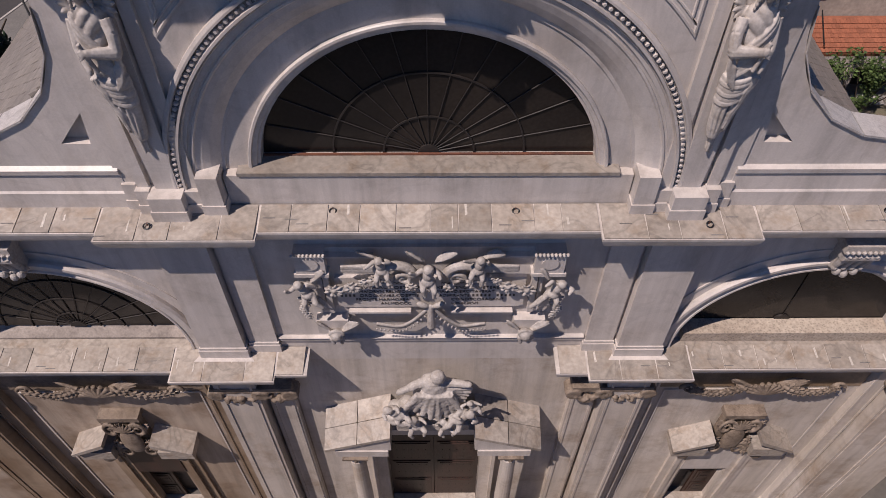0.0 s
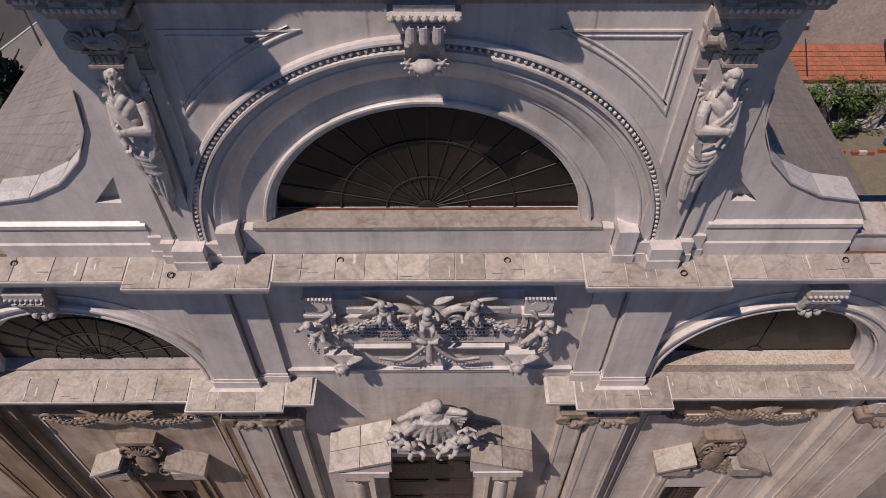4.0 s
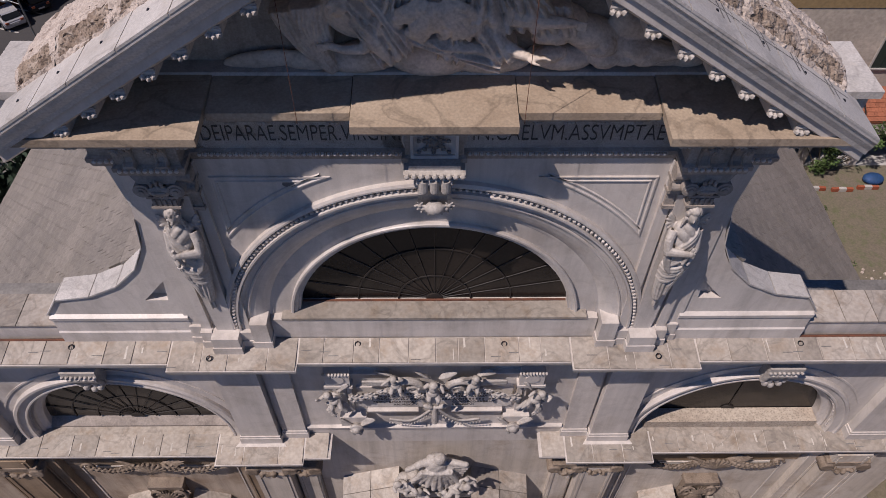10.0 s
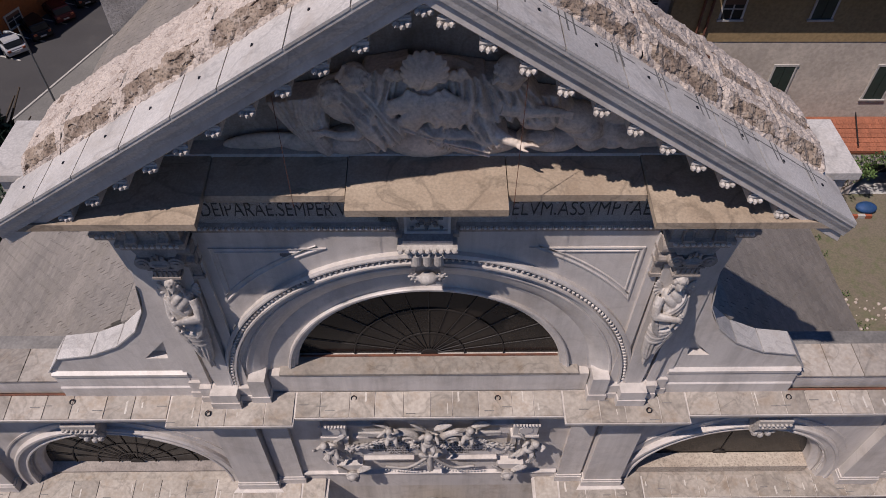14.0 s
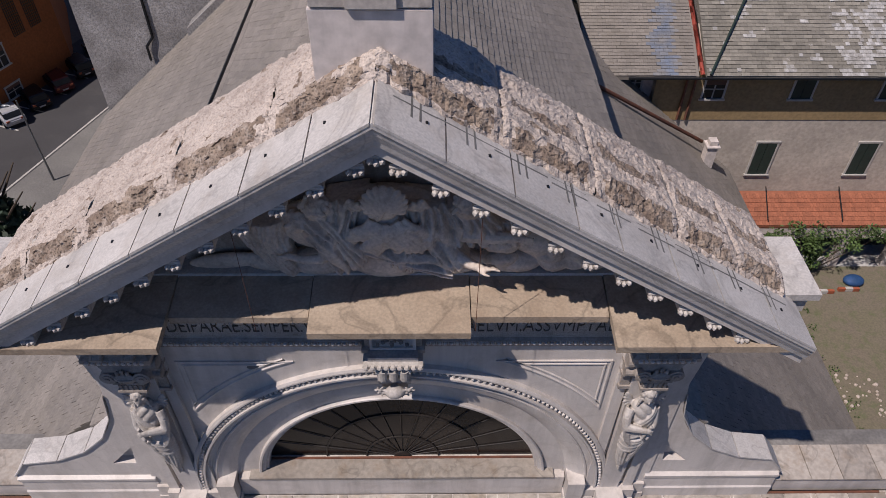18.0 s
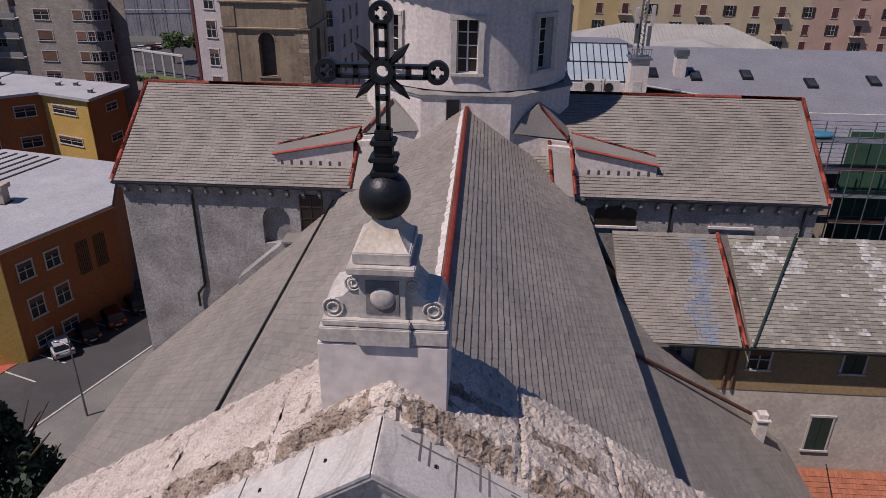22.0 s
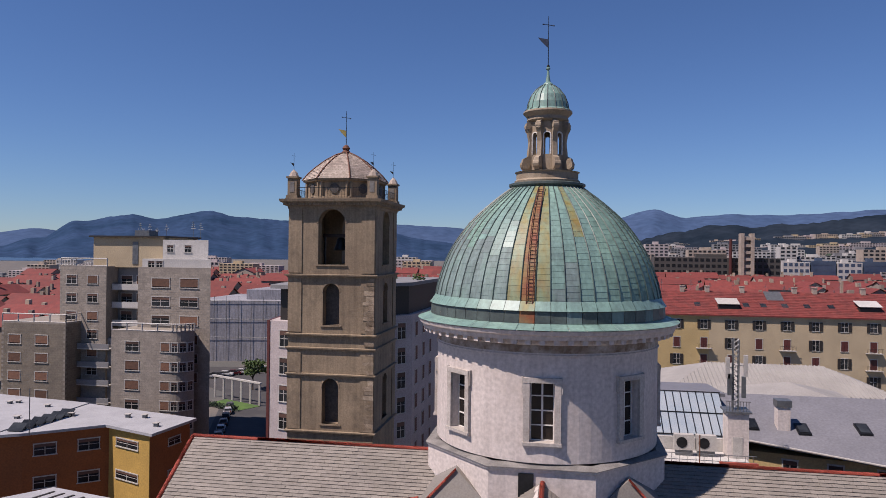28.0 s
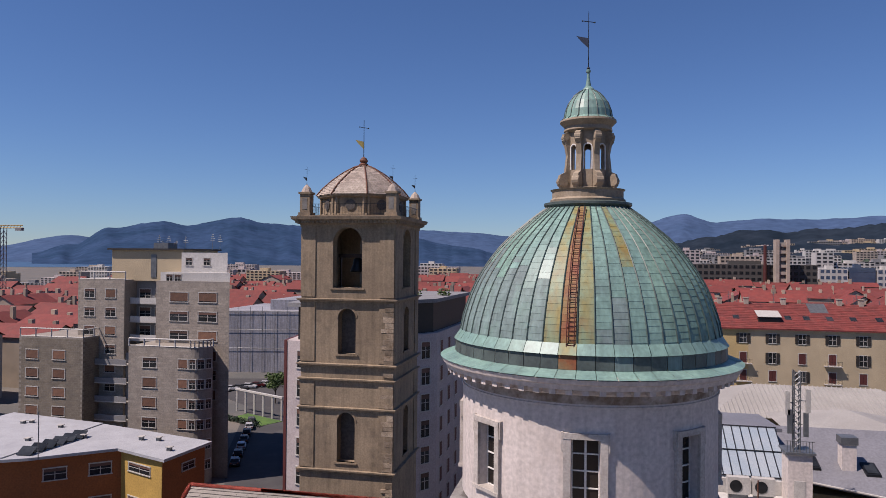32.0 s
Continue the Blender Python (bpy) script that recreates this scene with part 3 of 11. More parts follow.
for s in (-1, 1):
    for a, b, y in ((3.64, 6.96, -0.94), (7.0, 15.5, -0.72)):
        xs = spread(a, b, 0.85, r1)
        slab_row(xs if s > 0 else [-x for x in xs[::-1]], y, -0.02, Z_UP - 0.05, Z_UP + 0.04, facade)
    for a, b, y in ((3.45, 4.2, -0.84), (4.24, 7.0, -1.03), (7.04, 15.5, -0.72)):
        xs = spread(a, b, 0.9, r1)
        slab_row(xs if s > 0 else [-x for x in xs[::-1]], y, -0.02, Z_LOW - 0.05, Z_LOW + 0.04, facade)

# pale mortar smeared along some of the slab joints, short iron cramps between the slabs
LIME = material("lime_mortar", (0.56, 0.52, 0.47), (0.46, 0.42, 0.37), 3, 0.9, 0.4, 20)
rj = random.Random(17)
for z, zones in ((Z_UP, ((-3.6, 3.6, -0.72), (3.64, 6.96, -0.94), (-6.96, -3.64, -0.94), (7.0, 15.0, -0.72), (-15.0, -7.0, -0.72))), (Z_LOW, ((4.24, 7.0, -1.03), (-7.0, -4.24, -1.03), (7.04, 15.0, -0.72), (-15.0, -7.04, -0.72)))):
    for a, b, y in zones:
        for k in range(int((b - a) / 0.42)):
            x = a + 0.2 + 0.42 * k + rj.uniform(-0.12, 0.12)
            y0 = rj.uniform(y + 0.05, -0.3)
            bm = B()
            if rj.random() < 0.4:
                w, l = rj.uniform(0.02, 0.06), rj.uniform(0.12, 0.4)
                zf = lambda yy: z - 0.05 + 0.09 * (yy - y) / (-0.02 - y) + 0.034
                quad_slab(bm, [(x, y0, zf(y0)), (x + w, y0 + 0.02, zf(y0 + 0.02)), (x + w * 0.7, min(-0.03, y0 + l), zf(min(-0.03, y0 + l))), (x - w * 0.2, min(-0.03, y0 + l * 0.9), zf(min(-0.03, y0 + l * 0.9)))], 0.02)
                part("mortar_smear", bm, LIME, facade)
            elif rj.random() < 0.5:
                zf = z - 0.05 + 0.09 * (y0 - y) / (-0.02 - y) + 0.033
                box(bm, x - 0.13, x + 0.13, y0 - 0.012, y0 + 0.012, zf - 0.02, zf + 0.004)
                part("iron_cramp", bm, MARBLE_DARK, facade)
            else:
                bm.free()

# iron edge strip, dentils under the cornices


def beads(name, parent, pts, size=(0.07, 0.06, 0.09), mat=None):
    """A run of small blocks, joined into one moulding."""
    V, F = [], []
    for x, y, z in pts:
        k = len(V)
        a, b, c = (v / 2 for v in size)
        V += [(x + i * a, y + j * b, z + l * c) for i in (-1, 1) for j in (-1, 1) for l in (-1, 1)]
        F += [tuple(k + q for q in f) for f in ((0, 1, 3, 2), (4, 6, 7, 5), (0, 4, 5, 1), (2, 3, 7, 6), (0, 2, 6, 4), (1, 5, 7, 3))]
    return adopt(name, mesh_of(name, V, F, mat or MARBLE), parent, "", "stuff")


def steps(a, b, d):
    n = int((b - a) / d)
    return [a + d * (i + 0.5) for i in range(n)]


beads("dentil_row", facade, [(x, -0.2 - (0.22 if 4.35 < abs(x) < 6.25 else 0), Z_UP - 0.57) for x in steps(-15, 15, 0.13)])
beads("dentil_row", facade, [(x, -0.2 - (0.32 if 4.95 < abs(x) < 6.3 else 0), Z_LOW - 0.57) for x in steps(-15, 15, 0.13) if abs(x) > 4.15])
beads("rosette_row", facade, [(x, -0.42, Z_UP - 0.47) for x in steps(-4, 4, 0.55)], (0.2, 0.1, 0.08))


def pearls(name, parent, pts, size, mat=None):
    """A run of small eight-sided beads, joined into one moulding."""
    V, F = [], []
    a, b, c = size
    for x, y, z in pts:
        k = len(V)
        V += [(x, y - b, z)] + [(x + a * math.cos(math.pi * i / 3), y - b * 0.55, z + c * math.sin(math.pi * i / 3)) for i in range(6)] + [(x + a * 1.1 * math.cos(math.pi * i / 3), y + b, z + c * 1.1 * math.sin(math.pi * i / 3)) for i in range(6)]
        for i in range(6):
            j = (i + 1) % 6
            F += [(k, k + 1 + i, k + 1 + j), (k + 1 + i, k + 7 + i, k + 7 + j, k + 1 + j)]
    return adopt(name, mesh_of(name, V, F, mat or MARBLE), parent, "", "stuff")


pearls("bead_moulding", facade, [(x, -0.09, 22.21) for x in steps(-4.65, 4.65, 0.12)], (0.038, 0.04, 0.038))
beads("bead_moulding", facade, [(x + 0.06, -0.075, 22.21) for x in steps(-4.65, 4.65, 0.12)], (0.014, 0.03, 0.07))
V, F = [], []
for k in range(112):
    a = radians(1.6 * k + 0.8)
    rad, tan = Vector((math.cos(a), 0, math.sin(a))), Vector((-math.sin(a), 0, math.cos(a)))
    c = Vector((0, 0, AC)) + rad * 5.125
    q = len(V)
    for dep, sc in ((-0.075, 1.0), (-0.135, 0.62)):
        for i in range(8):
            b = math.pi * i / 4
            p = c + tan * 0.043 * sc * math.cos(b) + rad * 0.056 * sc * math.sin(b)
            V.append((p.x, dep, p.z))
    F += [(q + i, q + (i + 1) % 8, q + 8 + (i + 1) % 8, q + 8 + i) for i in range(8)] + [tuple(q + 8 + i for i in range(8))]
adopt("egg_moulding", mesh_of("egg_moulding", V, F, MARBLE), facade, "", "stuff")
# dark strip under the eggs paints the shade in their gaps
bm = B()
arch(bm, [(5.07, -0.072), (5.185, -0.072), (5.185, -0.068), (5.07, -0.068)], 0, AC, n=80)
part("egg_groove", bm, MARBLE_DARK, facade)

# triangular sunk panels in the spandrels, framed by two raised fillets
def frame_run(bm, pts, prof):
    """Runs the (inset, y) outline inside the closed x-z line pts, with mitred corners."""
    n = len(pts)
    P = [Vector(p) for p in pts]
    area = sum(P[i].x * P[(i + 1) % n].y - P[(i + 1) % n].x * P[i].y for i in range(n))
    if area < 0:
        P.reverse()
    rings = []
    for i in range(n):
        d0, d1 = (P[i] - P[i - 1]).normalized(), (P[(i + 1) % n] - P[i]).normalized()
        n0, n1 = Vector((-d0.y, d0.x)), Vector((-d1.y, d1.x))
        m = (n0 + n1).normalized()
        m /= max(0.22, m.dot(n0))
        rings.append([bm.verts.new((P[i].x + m.x * o, y, P[i].y + m.y * o)) for o, y in prof])
    for i in range(n):
        a, b = rings[i], rings[(i + 1) % n]
        for k in range(len(prof) - 1):
            bm.faces.new((a[k], b[k], b[k + 1], a[k + 1]))
    bmesh.ops.recalc_face_normals(bm, faces=bm.faces)


FILLET = [(0.0, 0.0), (0.0, -0.03), (0.035, -0.035), (0.06, -0.006), (0.11, -0.004), (0.125, -0.03), (0.15, -0.03), (0.165, 0.0)]
for s in (-1, 1):
    outline = [(s * 4.6, 21.54), (s * 2.13, 21.54)]
    for k in range(1, 20):
        a = radians(68.4 - (68.4 - 37.6) * k / 20)
        outline.append((s * 5.79 * math.cos(a), AC + 5.79 * math.sin(a)))
    outline.append((s * 4.6, 19.68))
    bm = B()
    frame_run(bm, outline, FILLET)
    part("panel_fillet", bm, MARBLE, facade)
bm = B()
ball(bm, (-3.0, -0.01, 21.33), (0.14, 0.015, 0.09), 2)
part("old_patch", bm, MORTAR, facade, "dark old mortar patch")


# lunette windows: a dark pane with a wheel of iron bars
def lunette(name, cx, cz, r, y, foot, spokes, rings, label, bar_mat):
    w = thing(name, (cx, y, foot), label, "window", "facade lunettes", "structure")
    bm = B()
    a0 = math.asin(max(-1, min(1, (foot - cz) / r)))
    pts = [(cx + r * math.cos(a0 + (math.pi - 2 * a0) * i / 48), cz + r * math.sin(a0 + (math.pi - 2 * a0) * i / 48)) for i in range(49)]
    prism(bm, pts, "y", y, y + 0.03)
    part("pane", bm, GLASS_DARK, w)
    c = Vector((cx, y - 0.02, foot))
    for i in range(1, spokes):
        a = math.pi * i / spokes
        d = Vector((math.cos(a), 0, math.sin(a)))
        # length to the arch
        oc = Vector((0, 0, foot - cz))
        bq = oc.dot(d)
        L_ = -bq + math.sqrt(max(0, bq * bq - oc.length_squared + r * r))
        bm = B()
        rod(bm, c + d * 0.2, c + d * L_, 0.013, seg=5)
        part("glazing_bar", bm, bar_mat, w)
    for rr in rings:
        bm = B()
        arch(bm, [(rr - 0.018, y - 0.035), (rr + 0.018, y - 0.035), (rr + 0.018, y - 0.005), (rr - 0.018, y - 0.005)], cx, foot, 0, 180, 40)
        part("glazing_ring", bm, bar_mat, w)
    bm = B()
    arch(bm, [(0.02, y - 0.05), (0.22, y - 0.05), (0.22, y - 0.0), (0.02, y)], cx, foot, 0, 180, 16)
    part("hub", bm, bar_mat, w)
    return w


BAR = material("brown_iron", (0.028, 0.022, 0.019), (0.018, 0.015, 0.013), 3, 0.6, 0.1, 20)
lunette("window_1", 0.0, AC, 3.5, 0.66, AC + 0.36, 14, (0.95, 2.0), "dark fan-shaped lunette window with thin iron bars", BAR)
bm = B()
box(bm, -3.95, 3.95, 0.0, 0.62, AC + 0.27, AC + 0.36)
part("window_sill", bm, MARBLE_SLAB, facade)
bm = B()
box(bm, -4.25, 4.25, 0.03, 0.5, Z_UP + 0.02, AC + 0.27)
part("sill_apron", bm, MARBLE, facade)
bm = B()
box(bm, -3.45, 3.45, 0.54, 0.6, AC + 0.36, AC + 0.39)
part("sill_bar", bm, RUST, facade)
BLOCKING = material("old_lime_plaster", (0.44, 0.38, 0.31), (0.36, 0.3, 0.24), 0.8, 0.9, 0.5, 9, dirt=(0.22, 0.18, 0.14), dirt_amount=0.5, dirt_scale=0.6, pits=0.3, pit_scale=14)
for s in (-1, 1):
    w = lunette("window_2" if s < 0 else "window_3", s * SA, ZS, 2.85, 0.5 if s < 0 else 0.62, Z_LOW + 0.4, 12 if s < 0 else 2, (0.6, 1.25, 2.0) if s < 0 else (), "arched aisle lunette with fan glazing behind a marble arch" if s < 0 else "blocked arched aisle lunette under a marble arch", BAR)
    bm = B()
    box(bm, s * SA - 3.12, s * SA + 3.12, -0.02, 0.26, Z_LOW + 0.0, Z_LOW + 0.06)
    part("window_sill", bm, MARBLE_SLAB, facade)
    bm = B()
    quad_slab(bm, [(s * SA - 2.95, 0.26, Z_LOW + 0.14), (s * SA + 2.95, 0.26, Z_LOW + 0.14), (s * SA + 2.95, 0.62, Z_LOW + 0.4), (s * SA - 2.95, 0.62, Z_LOW + 0.4)], 0.5)
    part("sill_slope", bm, MARBLE_GREY if s < 0 else BLOCKING, facade)
    if s > 0:
        bm = B()
        box(bm, SA - 2.82, SA + 2.82, 0.1, 0.6, Z_LOW + 0.06, Z_LOW + 0.45)
        part("blocking_wall", bm, BLOCKING, facade, "low plastered blocking wall")
    for name, prof in (("side_archivolt", [(3.15, 0.2), (3.56, 0.0), (3.56, -0.1), (3.52, -0.16), (3.44, -0.16), (3.42, -0.1), (3.24, -0.07), (3.22, -0.1), (3.17, -0.1), (3.15, -0.04)]),
                       ("inner_archivolt", [(2.85, 0.62), (3.17, 0.62), (3.17, 0.14), (3.06, 0.12), (3.03, 0.2), (2.9, 0.24), (2.85, 0.3)])):
        bm = B()
        arch(bm, prof, s * SA, ZS, -4.5, 184.5, n=56)
        part(name, bm, MARBLE, facade)
    bm = B()
    for k in range(94):
        a = math.pi * (k + 0.5) / 94
        box(bm, -0.03, 0.03, -0.02, 0.06, 3.1, 3.16)
        bmesh.ops.transform(bm, matrix=Matrix.Translation((s * SA, 0, ZS)) @ Matrix.Rotation(math.pi / 2 - a, 4, "Y"), verts=bm.verts[-8:])
    part("dentil_band", bm, MARBLE, facade)
    bm = B()
    arch(bm, [(3.8, 0.0), (3.86, 0.0), (3.86, -0.03), (3.8, -0.03)], s * SA, ZS, 25, 155, 40)
    part("panel_fillet", bm, MARBLE, facade)
    bm = B()
    K = s * SA
    box(bm, K - 0.48, K + 0.48, -0.56, 0, Z_UP - 1.02, Z_UP - 0.78)
    for k in range(8):
        ball(bm, (K - 0.44 + 0.126 * k, -0.58, Z_UP - 0.96), 0.055, 1)
    rod(bm, (K - 0.4, -0.42, Z_UP - 1.2), (K + 0.4, -0.42, Z_UP - 1.2), 0.15, seg=14)
    for dx in (-0.3, -0.1, 0.1, 0.3):
        rod(bm, (K + dx, -0.5, Z_UP - 1.1), (K + dx, -0.3, Z_UP - 1.75), 0.1, 0.07, 10)
        ball(bm, (K + dx, -0.3, Z_UP - 1.76), (0.09, 0.1, 0.1), 2)
    for dx, dz in ((-0.2, 0.0), (0.0, -0.1), (0.2, 0.0)):
        ball(bm, (K + dx, -0.32, Z_UP - 1.9 + dz), (0.1, 0.1, 0.13), 2)
    prism(bm, [(-0.42, Z_UP - 1.02), (-0.2, Z_UP - 1.9), (0.0, Z_UP - 2.0), (0.0, Z_UP - 1.02)], "x", K - 0.32, K + 0.32)
    part("keystone_console", bm, MARBLE_CARVED, facade)

# scroll buttresses and wing parapets
for s in (-1, 1):
    prof = [(6.3, 15.6), (6.9, 15.6), (6.9, 17.3), (6.62, 17.3), (6.54, 18.06), (7.2, 17.3), (6.902, 17.3), (6.902, 15.6), (9.85, 15.6), (9.85, 16.72), (9.4, 17.36)]
    curve = [(9.4 - 2.9 * math.sin(radians(4.5 * k)), 17.36 + 2.9 * (1 - math.cos(radians(4.5 * k)))) for k in range(21)]
    prof += curve + [(6.46, 20.6), (6.62, 22.02), (6.3, 22.02)]
    bm = B()
    prism(bm, [(s * x, z) for x, z in prof], "y", 0.02, 0.62)
    part("scroll_buttress", bm, MARBLE, facade)
    run = [(9.86, 16.72)] + curve[::4]
    for k, (p0, p1) in enumerate(zip(run, run[1:])):
        bm = B()
        d = (Vector(p1) - Vector(p0)).normalized() * 0.012
        quad_slab(bm, [(s * (p0[0] + d.x), -0.03, p0[1] + d.y + 0.02), (s * (p1[0] - d.x), -0.03, p1[1] - d.y + 0.02), (s * (p1[0] - d.x), 0.68, p1[1] - d.y + 0.03), (s * (p0[0] + d.x), 0.68, p0[1] + d.y + 0.03)], 0.05)
        part("coping_slab", bm, MARBLE_RAKE, facade)
    bm = B()
    sweep(bm, [(0, 15.6), (0.1, 15.6), (0.1, 16.02), (0.06, 16.06), (0.05, 16.5), (0.09, 16.54), (0.1, 16.66), (0, 16.72)], [(s * 6.3, 0.02), (s * 9.8, 0.02)] if s > 0 else [(-9.8, 0.02), (-6.3, 0.02)])
    part("plinth_moulding", bm, MARBLE, facade)
    bm = B()
    prism(bm, [(s * 7.25, 17.25), (s * 6.58, 17.25), (s * 6.5, 18.15)], "y", 0.24, 0.3)
    part("triangular_recess", bm, MARBLE, facade)
    bm = B()
    box(bm, *sorted((s * 9.8, s * 16.5)), 0.1, 1.0, 15.5, 16.15)
    part("wing_parapet", bm, MARBLE, facade)
    xs = spread(9.8, 15.6, 0.9, r1)
    slab_row(xs if s > 0 else [-x for x in xs[::-1]], 0.05, 1.05, 16.15, 16.2, facade)
    bm = B()
    box(bm, *sorted((s * 9.8, s * 16.5)), 1.05, 1.9, 15.2, 15.6)
    part("lead_gutter", bm, MARBLE_DARK, facade)
    bm = B()
    for x in (s * 7.9, s * 11.2):
        box(bm, x - 1.7, x + 1.7, -0.06, 0.0, Z_UP + 0.02, Z_UP + 0.09)
    part("rusty_flashing", bm, RUST, facade)

# stepped pedestals, strip pilasters and herm shafts of the upper storey
for s in (-1, 1):
    for a, b, y, z1 in ((4.28, 4.72, -0.28, 16.62), (4.74, 5.05, -0.22, 16.2), (5.05, 5.75, -0.45, 16.22), (5.75, 6.05, -0.25, 16.25), (6.05, 6.35, -0.1, 16.3)):
        bm = B()
        xa, xb = sorted((s * a, s * b))
        box(bm, xa, xb, y, 0.35, Z_UP + 0.02, z1)
        box(bm, xa - 0.03, xb + 0.03, y - 0.03, 0.35, Z_UP + 0.02, Z_UP + 0.3)
        part("pedestal_block", bm, MARBLE, facade)
    for a, b, y in ((4.78, 5.02, -0.1), (5.78, 6.02, -0.12), (6.05, 6.4, -0.02)):
        bm = B()
        box(bm, *sorted((s * a, s * b)), y, 0.05, 16.2, 22.02)
        part("strip_pilaster", bm, MARBLE, facade)
    bm = B()
    for x in (5.4,):
        lo = [bm.verts.new((s * (x + dx), y, 16.2)) for dx, y in ((-0.24, -0.14), (0.24, -0.14), (0.24, 0.02), (-0.24, 0.02))]
        hi = [bm.verts.new((s * (x + dx), y, 21.2)) for dx, y in ((-0.36, -0.22), (0.36, -0.22), (0.36, 0.02), (-0.36, 0.02))]
        for i in range(4):
            bm.faces.new((lo[i], lo[(i + 1) % 4], hi[(i + 1) % 4], hi[i]))
        bm.faces.new(lo); bm.faces.new(hi)
        bmesh.ops.recalc_face_normals(bm, faces=bm.faces)
    part("herm_shaft", bm, MARBLE, facade)
    # capital: dentilled neck, cartouche between volutes, cove and abacus
    cap = B()
    C = s * 5.46
    box(cap, C - 0.3, C + 0.3, -0.56, 0.0, 21.06, 21.12)
    box(cap, C - 0.26, C + 0.26, -0.5, 0.0, 21.12, 21.36)
    for k in range(5):
        box(cap, C - 0.24 + 0.105 * k, C - 0.18 + 0.105 * k, -0.54, -0.48, 21.14, 21.3)
    box(cap, C - 0.32, C + 0.32, -0.57, 0.0, 21.36, 21.42)
    for dx in (-0.34, 0.34):
        for rr, y in ((0.17, -0.6), (0.11, -0.63), (0.05, -0.66)):
            rod(cap, (C + dx, y, 21.6), (C + dx, -0.02, 21.6), rr, seg=16)
        rod(cap, (C + dx * 1.1, -0.3, 21.42), (C + dx * 0.8, -0.3, 21.2), 0.09, 0.04, 8)
    ball(cap, (C, -0.58, 21.58), (0.24, 0.07, 0.14), 3)
    ball(cap, (C, -0.64, 21.58), (0.16, 0.05, 0.05), 2)
    for k in range(12):
        a = 2 * math.pi * k / 12
        ball(cap, (C + 0.25 * math.cos(a), -0.58, 21.58 + 0.15 * math.sin(a)), 0.035, 1)
    for dx, dz in ((-0.1, 0.0), (0.0, 0.05), (0.1, 0.0)):
        ball(cap, (C + dx, -0.6, 21.78 + dz), (0.05, 0.05, 0.08), 1)
    box(cap, C - 0.3, C + 0.3, -0.5, 0.0, 21.42, 21.78)
    lo, hi = [(-0.36, -0.56), (0.36, -0.56), (0.36, 0.0), (-0.36, 0.0)], [(-0.52, -0.5), (0.52, -0.5), (0.52, 0.0), (-0.52, 0.0)]
    A = [cap.verts.new((C + x, y, 21.78)) for x, y in lo]
    D = [cap.verts.new((C + x, y, 22.02)) for x, y in hi]
    for i in range(4):
        cap.faces.new((A[i], A[(i + 1) % 4], D[(i + 1) % 4], D[i]))
    cap.faces.new(A); cap.faces.new(D)
    bmesh.ops.recalc_face_normals(cap, faces=cap.faces)
    for v in cap.verts:
        v.co.y *= 0.82
    part("capital", cap, MARBLE_GREY, facade, "weathered carved capital")
    # the narrow capital of the strip beside it, stepped and scrolled
    cap = B()
    X = s * 4.93
    for z0, z1, w, y in ((20.75, 20.85, 0.13, -0.2), (20.85, 21.25, 0.1, -0.16), (21.25, 21.33, 0.15, -0.24), (21.33, 21.6, 0.11, -0.2), (21.6, 21.68, 0.16, -0.3), (21.68, 22.02, 0.13, -0.26)):
        box(cap, X - w, X + w, y, 0.0, z0, z1)
    for z, rr in ((21.5, 0.13), (21.85, 0.16)):
        rod(cap, (X - 0.14, -0.24, z), (X + 0.14, -0.24, z), rr, seg=14)
    part("strip_capital", cap, MARBLE_GREY, facade, "narrow stepped capital")

# S-shaped acanthus consoles on the projecting entablature blocks
def console(bm, X, w):
    """A console bracket: scrolled side outline, a raised rib along the face and a leaf at the head."""
    pr = [(-0.44, 22.3), (-0.6, 22.3), (-0.6, 22.36), (-0.52, 22.42), (-0.5, 22.52), (-0.53, 22.66), (-0.62, 22.82), (-0.76, 22.95), (-0.84, 23.06), (-0.82, 23.18), (-0.72, 23.22), (-0.44, 23.22)]
    prism(bm, pr, "x", X - w, X + w)
    face = pr[2:10]
    for dx in (-0.75 * w, 0.75 * w):
        for (ya, za), (yb, zb) in zip(face, face[1:]):
            rod(bm, (X + dx, ya, za), (X + dx, yb, zb), 0.03, seg=6)
    rod(bm, (X - w - 0.03, -0.74, 23.08), (X + w + 0.03, -0.74, 23.08), 0.1, seg=12)
    for k in range(5):
        a = (k - 2) * 0.5
        ball(bm, (X + 0.1 * math.sin(a), -0.8 + 0.02 * abs(k - 2), 22.97 - 0.1 * math.cos(a)), (0.035, 0.05, 0.09), 1, Matrix.Rotation(-a, 4, "Y"))


for s in (-1, 1):
    for X in (5.15, 5.77):
        bm = B()
        console(bm, s * X, 0.12)
        part("scroll_bracket", bm, MARBLE_GREY, facade)
    pearls("bead_moulding", facade, [(s * 5.46 + x, -0.56, 22.21) for x in steps(-0.6, 0.6, 0.12)], (0.045, 0.045, 0.045))
    pearls("bead_moulding", facade, [(s * 6.38 + x, -0.29, 22.21) for x in steps(-0.25, 0.28, 0.12)], (0.045, 0.045, 0.045))
    # small carved modillions under the shelf
    for X, y in [(0.62 + 0.62 * k, -0.34) for k in range(6)] + [(4.45, -1.0), (5.46, -1.0), (6.4, -1.0)]:
        bm = B()
        box(bm, s * X - 0.11, s * X + 0.11, y, 0.1, Z_PED - 0.44, Z_PED - 0.34)
        for dx in (-0.075, 0.0, 0.075):
            ball(bm, (s * X + dx, y, Z_PED - 0.42), (0.05, 0.07, 0.06), 1)
        part("modillion", bm, MARBLE_CARVED, facade)

# console keystone of the great arch: beaded cap, three rolls, leaf and mask-like shell
bm = B()
